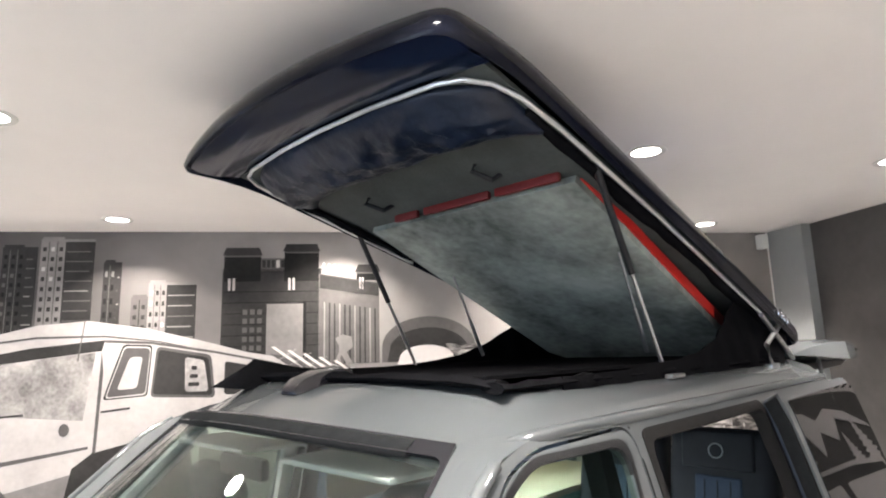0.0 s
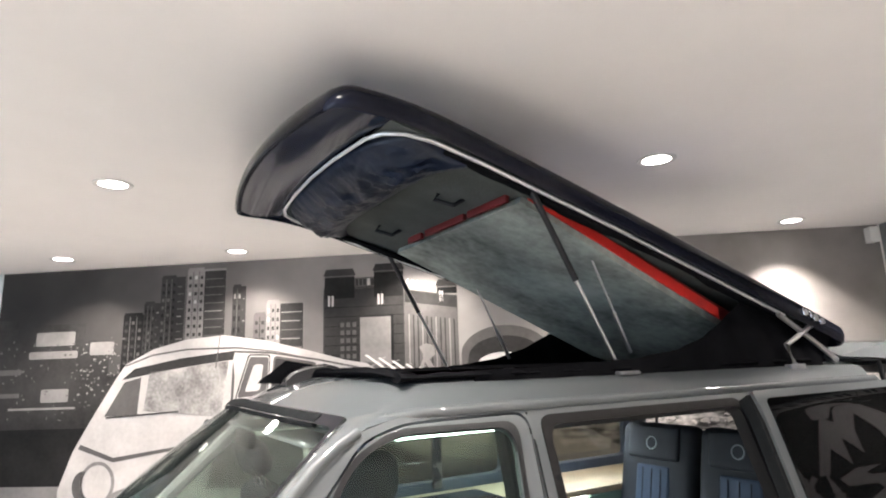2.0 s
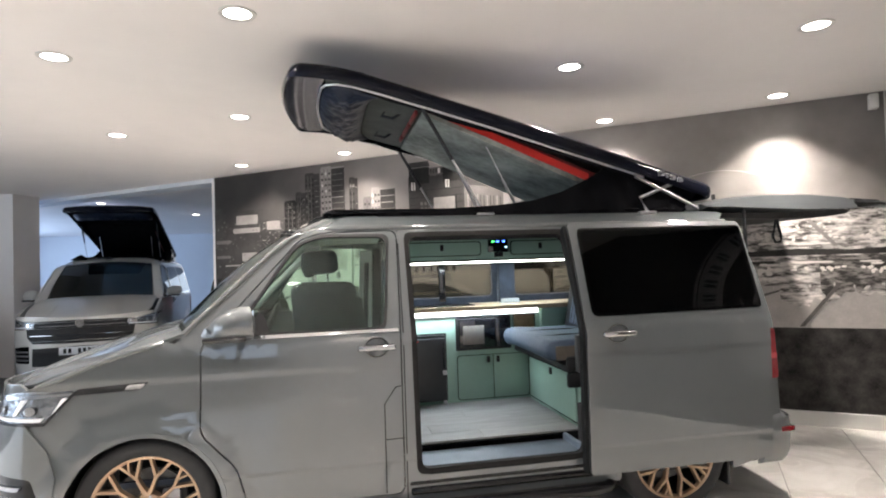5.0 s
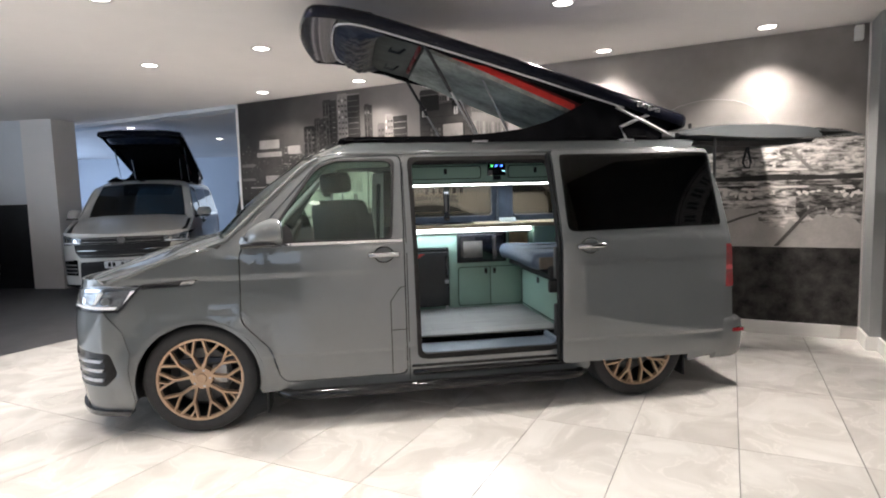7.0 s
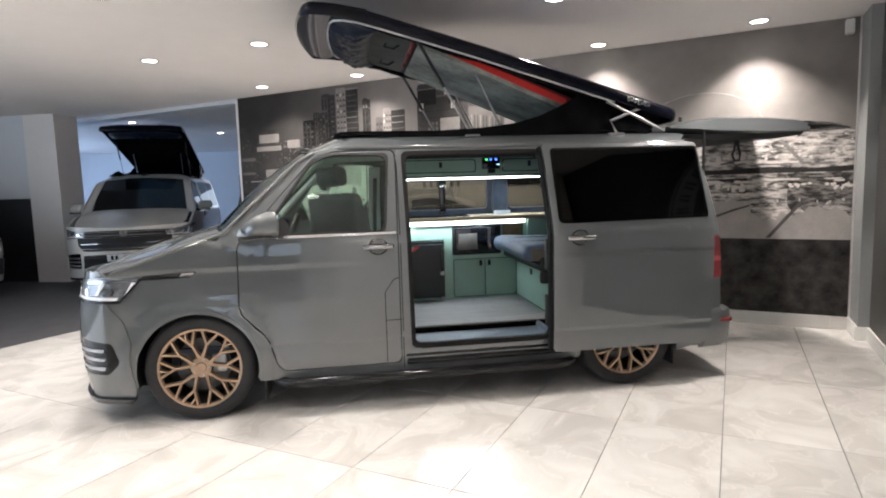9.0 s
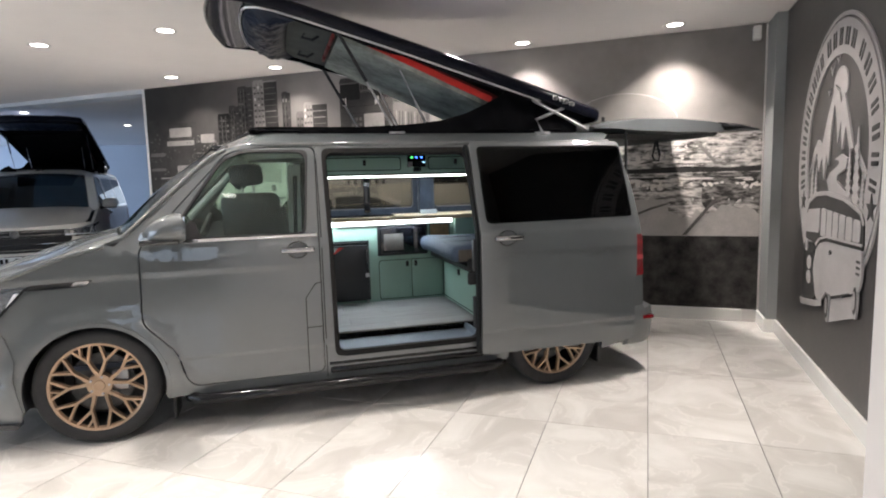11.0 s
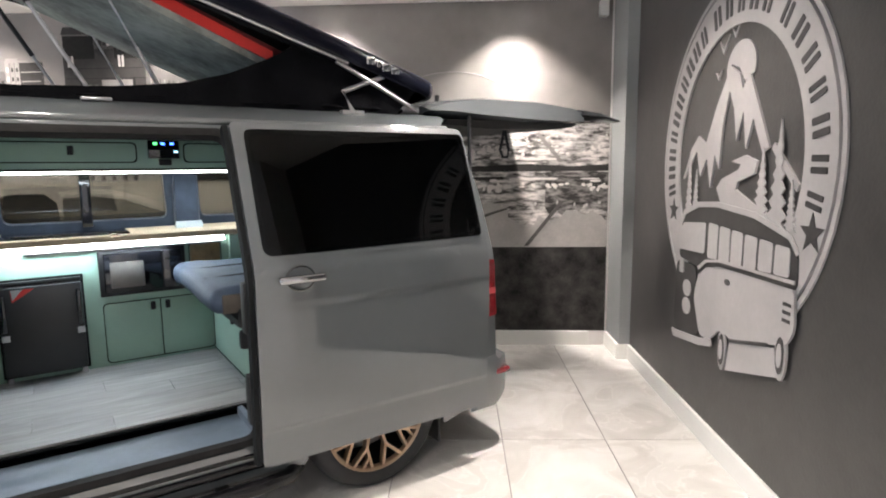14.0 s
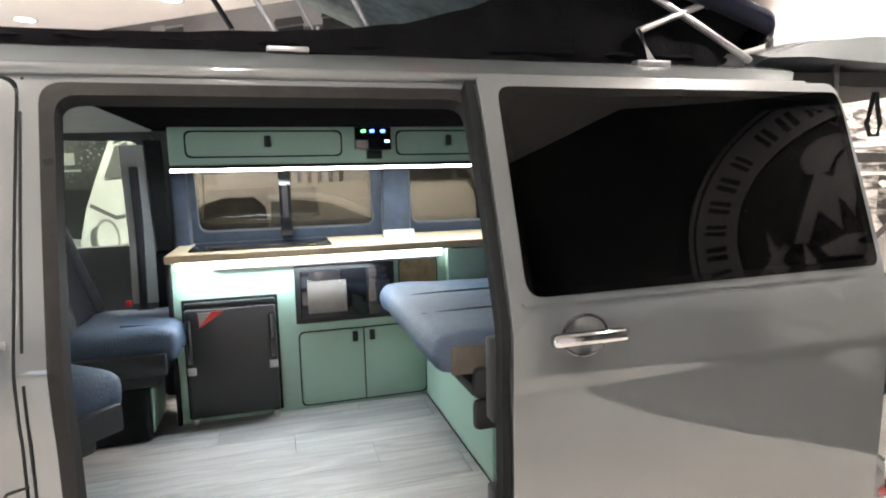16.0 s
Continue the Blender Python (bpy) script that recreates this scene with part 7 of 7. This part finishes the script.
structure("wall_east", box(3.0, 3.2, 3.5, 17.0, 0, CEIL + 0.1), M_FARWALL, "pale side wall of the next showroom")
structure("ceiling_north", box(-9.2, 3.2, 13.2, 17.2, CEIL, CEIL + 0.15), M_CEIL, "white plastered ceiling")
structure("wall_west_north", box(-9.2, -9.0, 13.2, 17.2, 0, CEIL + 0.1), M_FARWALL, "pale side wall")
structure("beam_far", wall_box(MW, -9.0, 0.0, 0.0, 0.30, CEIL - 0.06, CEIL), M_FARWALL, "shallow ceiling beam")
M_DAY = glow("daylight_backdrop", (0.66, 0.80, 1.0), 1.5)
M_FRAME = mat("grey_window_frame", (0.25, 0.26, 0.27), 0.4, 0.3, 8, 0.1)


def shop_window(name, x0, x1, y0, y1, z0, z1, n):
    w = tagged(new(name), "tall glazed shop window with grey frame, daylight behind", "window", "", "structure")
    part("backdrop", box(x0, x1, y0, y1, z0, z1), M_DAY, w)
    along_x = abs(x1 - x0) > abs(y1 - y0)
    for i in range(n + 1):
        if along_x:
            c = x0 + (x1 - x0) * i / n
            part("window_bar", box(c - 0.03, c + 0.03, y0 - 0.06, y1 + 0.06, z0, z1), M_FRAME, w)
        else:
            c = y0 + (y1 - y0) * i / n
            part("window_bar", box(x0 - 0.06, x1 + 0.06, c - 0.03, c + 0.03, z0, z1), M_FRAME, w)


# the first window, in the west wall, is assumed: unseen, added for bluish light
shop_window("window_assumed", -9.0, -8.97, -6.5, 3.5, 0.15, 2.5, 6)
shop_window("window_4", -1.2, 0.9, -8.0, -7.97, 0.5, 2.2, 3)
shop_window("window_2", -2.76, -1.3, 16.96, 17.0, 1.37, 2.12, 2)
shop_window("window_3", -9.0, -8.97, 8.6, 15.5, 0.15, 2.6, 4)
# cool fill lamp added at the assumed west window
area_lamp("assumed_window_daylight", pose(-8.9, -1.5, 1.35, 0, -90, 0), 2.3, 190, (0.74, 0.86, 1.0), 9.5, "RECTANGLE")
area_lamp("far_window_daylight", pose(-8.9, 12.0, 1.35, 0, -90, 0), 2.3, 260, (0.42, 0.62, 1.0), 6.5, "RECTANGLE")

# ---- other vehicles ----
M_TINT = pane("tinted_glass", (0.12, 0.15, 0.16), 0.05)
v2 = thing("silver_camper", "silver camper van with its dark pop-top raised", "camper van")
van_body(v2, M_WHITE_PAINT, False, M_TINT)
part("cabin_dark", box(0.45, 3.4, -0.74, 0.74, 0.5, 1.15, 0.05), M_SEATDARK, v2)
pop_top(v2, False)
for side in (-1, 1):
    g_ = skinned("main_grille", skin(flank(side, 0.022), dense([(U_NOSE, 0.62), (-1.00, 0.63), (-0.92, 0.72), (-0.90, 0.84), (U_NOSE, 0.84)], 0.06), (), 0.06, 0.06, 0.012, flip=side > 0), M_PLASTIC, v2, "black front grille")
    for z in (0.66, 0.74):
        skinned("grille_strip", skin(flank(side, 0.028), dense([(U_NOSE, z), (-0.95, z), (-0.95, z + 0.008), (U_NOSE, z + 0.008)], 0.06), (), 0.06, 0.06, 0.008, flip=side > 0), M_HANDLE, g_)
plate = part("number_plate", box(-0.945, -0.925, -0.26, 0.26, 0.46, 0.57, 0.004), M_FARWALL, v2, "white number plate with dark bars")
for k in range(7):
    if k != 4:
        part("plate_bar", box(-0.949, -0.9455, -0.215 + 0.063 * k, -0.175 + 0.063 * k, 0.48, 0.55), M_GROOVE, plate)
v2.location, v2.rotation_euler = (-2.68, 6.15, 0), (0, 0, radians(95))
v4 = thing("silver_van", "pale silver van parked on the dark floor", "van")
van_body(v4, M_WHITE_PAINT, False, M_TINT)
v4.location, v4.rotation_euler = (-5.45, 5.0, 0), (0, 0, radians(176))
v3 = thing("black_van", "black van with red tail lamps", "van")
van_body(v3, M_BLACK_PAINT, False, M_TINT)
part("rear_door", box(3.70, 3.76, -0.80, 0.80, 0.50, 1.78, 0.04), M_BLACK_PAINT, v3)
for side in (-1, 1):
    part("rear_lamp", box(3.762, 3.80, *sorted((side * 0.76, side * 0.93)), 0.80, 1.12, 0.015), M_RED_LENS, v3, "red tail lamp")
v3.location, v3.rotation_euler = (-0.60, 13.7, 0), (0, 0, radians(-92))

# ---- floor pieces ----
floor = bpy.data.objects["floor"]
structure("floor_dark", wall_box(LW, -0.5, 12, -18.0, -7.756, -0.05, 0.0), M_CARPET, "dark grey floor covering beside the tiles")
structure("floor_dark_north", wall_box(LW, -22, -0.9495, -18.0, -0.3, -0.05, 0.0), M_CARPET, "dark grey floor covering of the next showroom")
bm = box(-0.5982, 0.5982, -0.2982, 0.2982, -0.0058, 0.0)
for v in bm.verts:
    if v.co.z > -0.001:
        v.co.x *= 0.9985
        v.co.y *= 0.9975
tile_mesh = finish(bm, "floor_tile", M_TILE)
for i in range(-2, 8):
    for j in range(0, 12):
        c = LW @ Vector((1.451 + 1.2 * i + 0.6, -0.556 - 0.6 * j - 0.3, 0))
        if c.y < -7.6 or c.x < -8.5:
            continue
        o = part("floor_tile", tile_mesh, None, floor)
        o.matrix_world = Matrix.Translation(c) @ Matrix.Rotation(math.atan2(DL.y, DL.x) + (math.pi if (i * 7 + j * 3) % 2 else 0), 4, "Z")
bm = box(-0.5982, 0.5982, -0.2752, 0.276, -0.0058, 0.0)
edge_mesh = finish(bm, "floor_tile", M_TILE)
for i in range(-2, 8):
    o = part("floor_tile", edge_mesh, None, floor)
    o.matrix_world = Matrix.Translation(LW @ Vector((1.451 + 1.2 * i + 0.6, -0.278, 0))) @ Matrix.Rotation(math.atan2(DL.y, DL.x), 4, "Z")
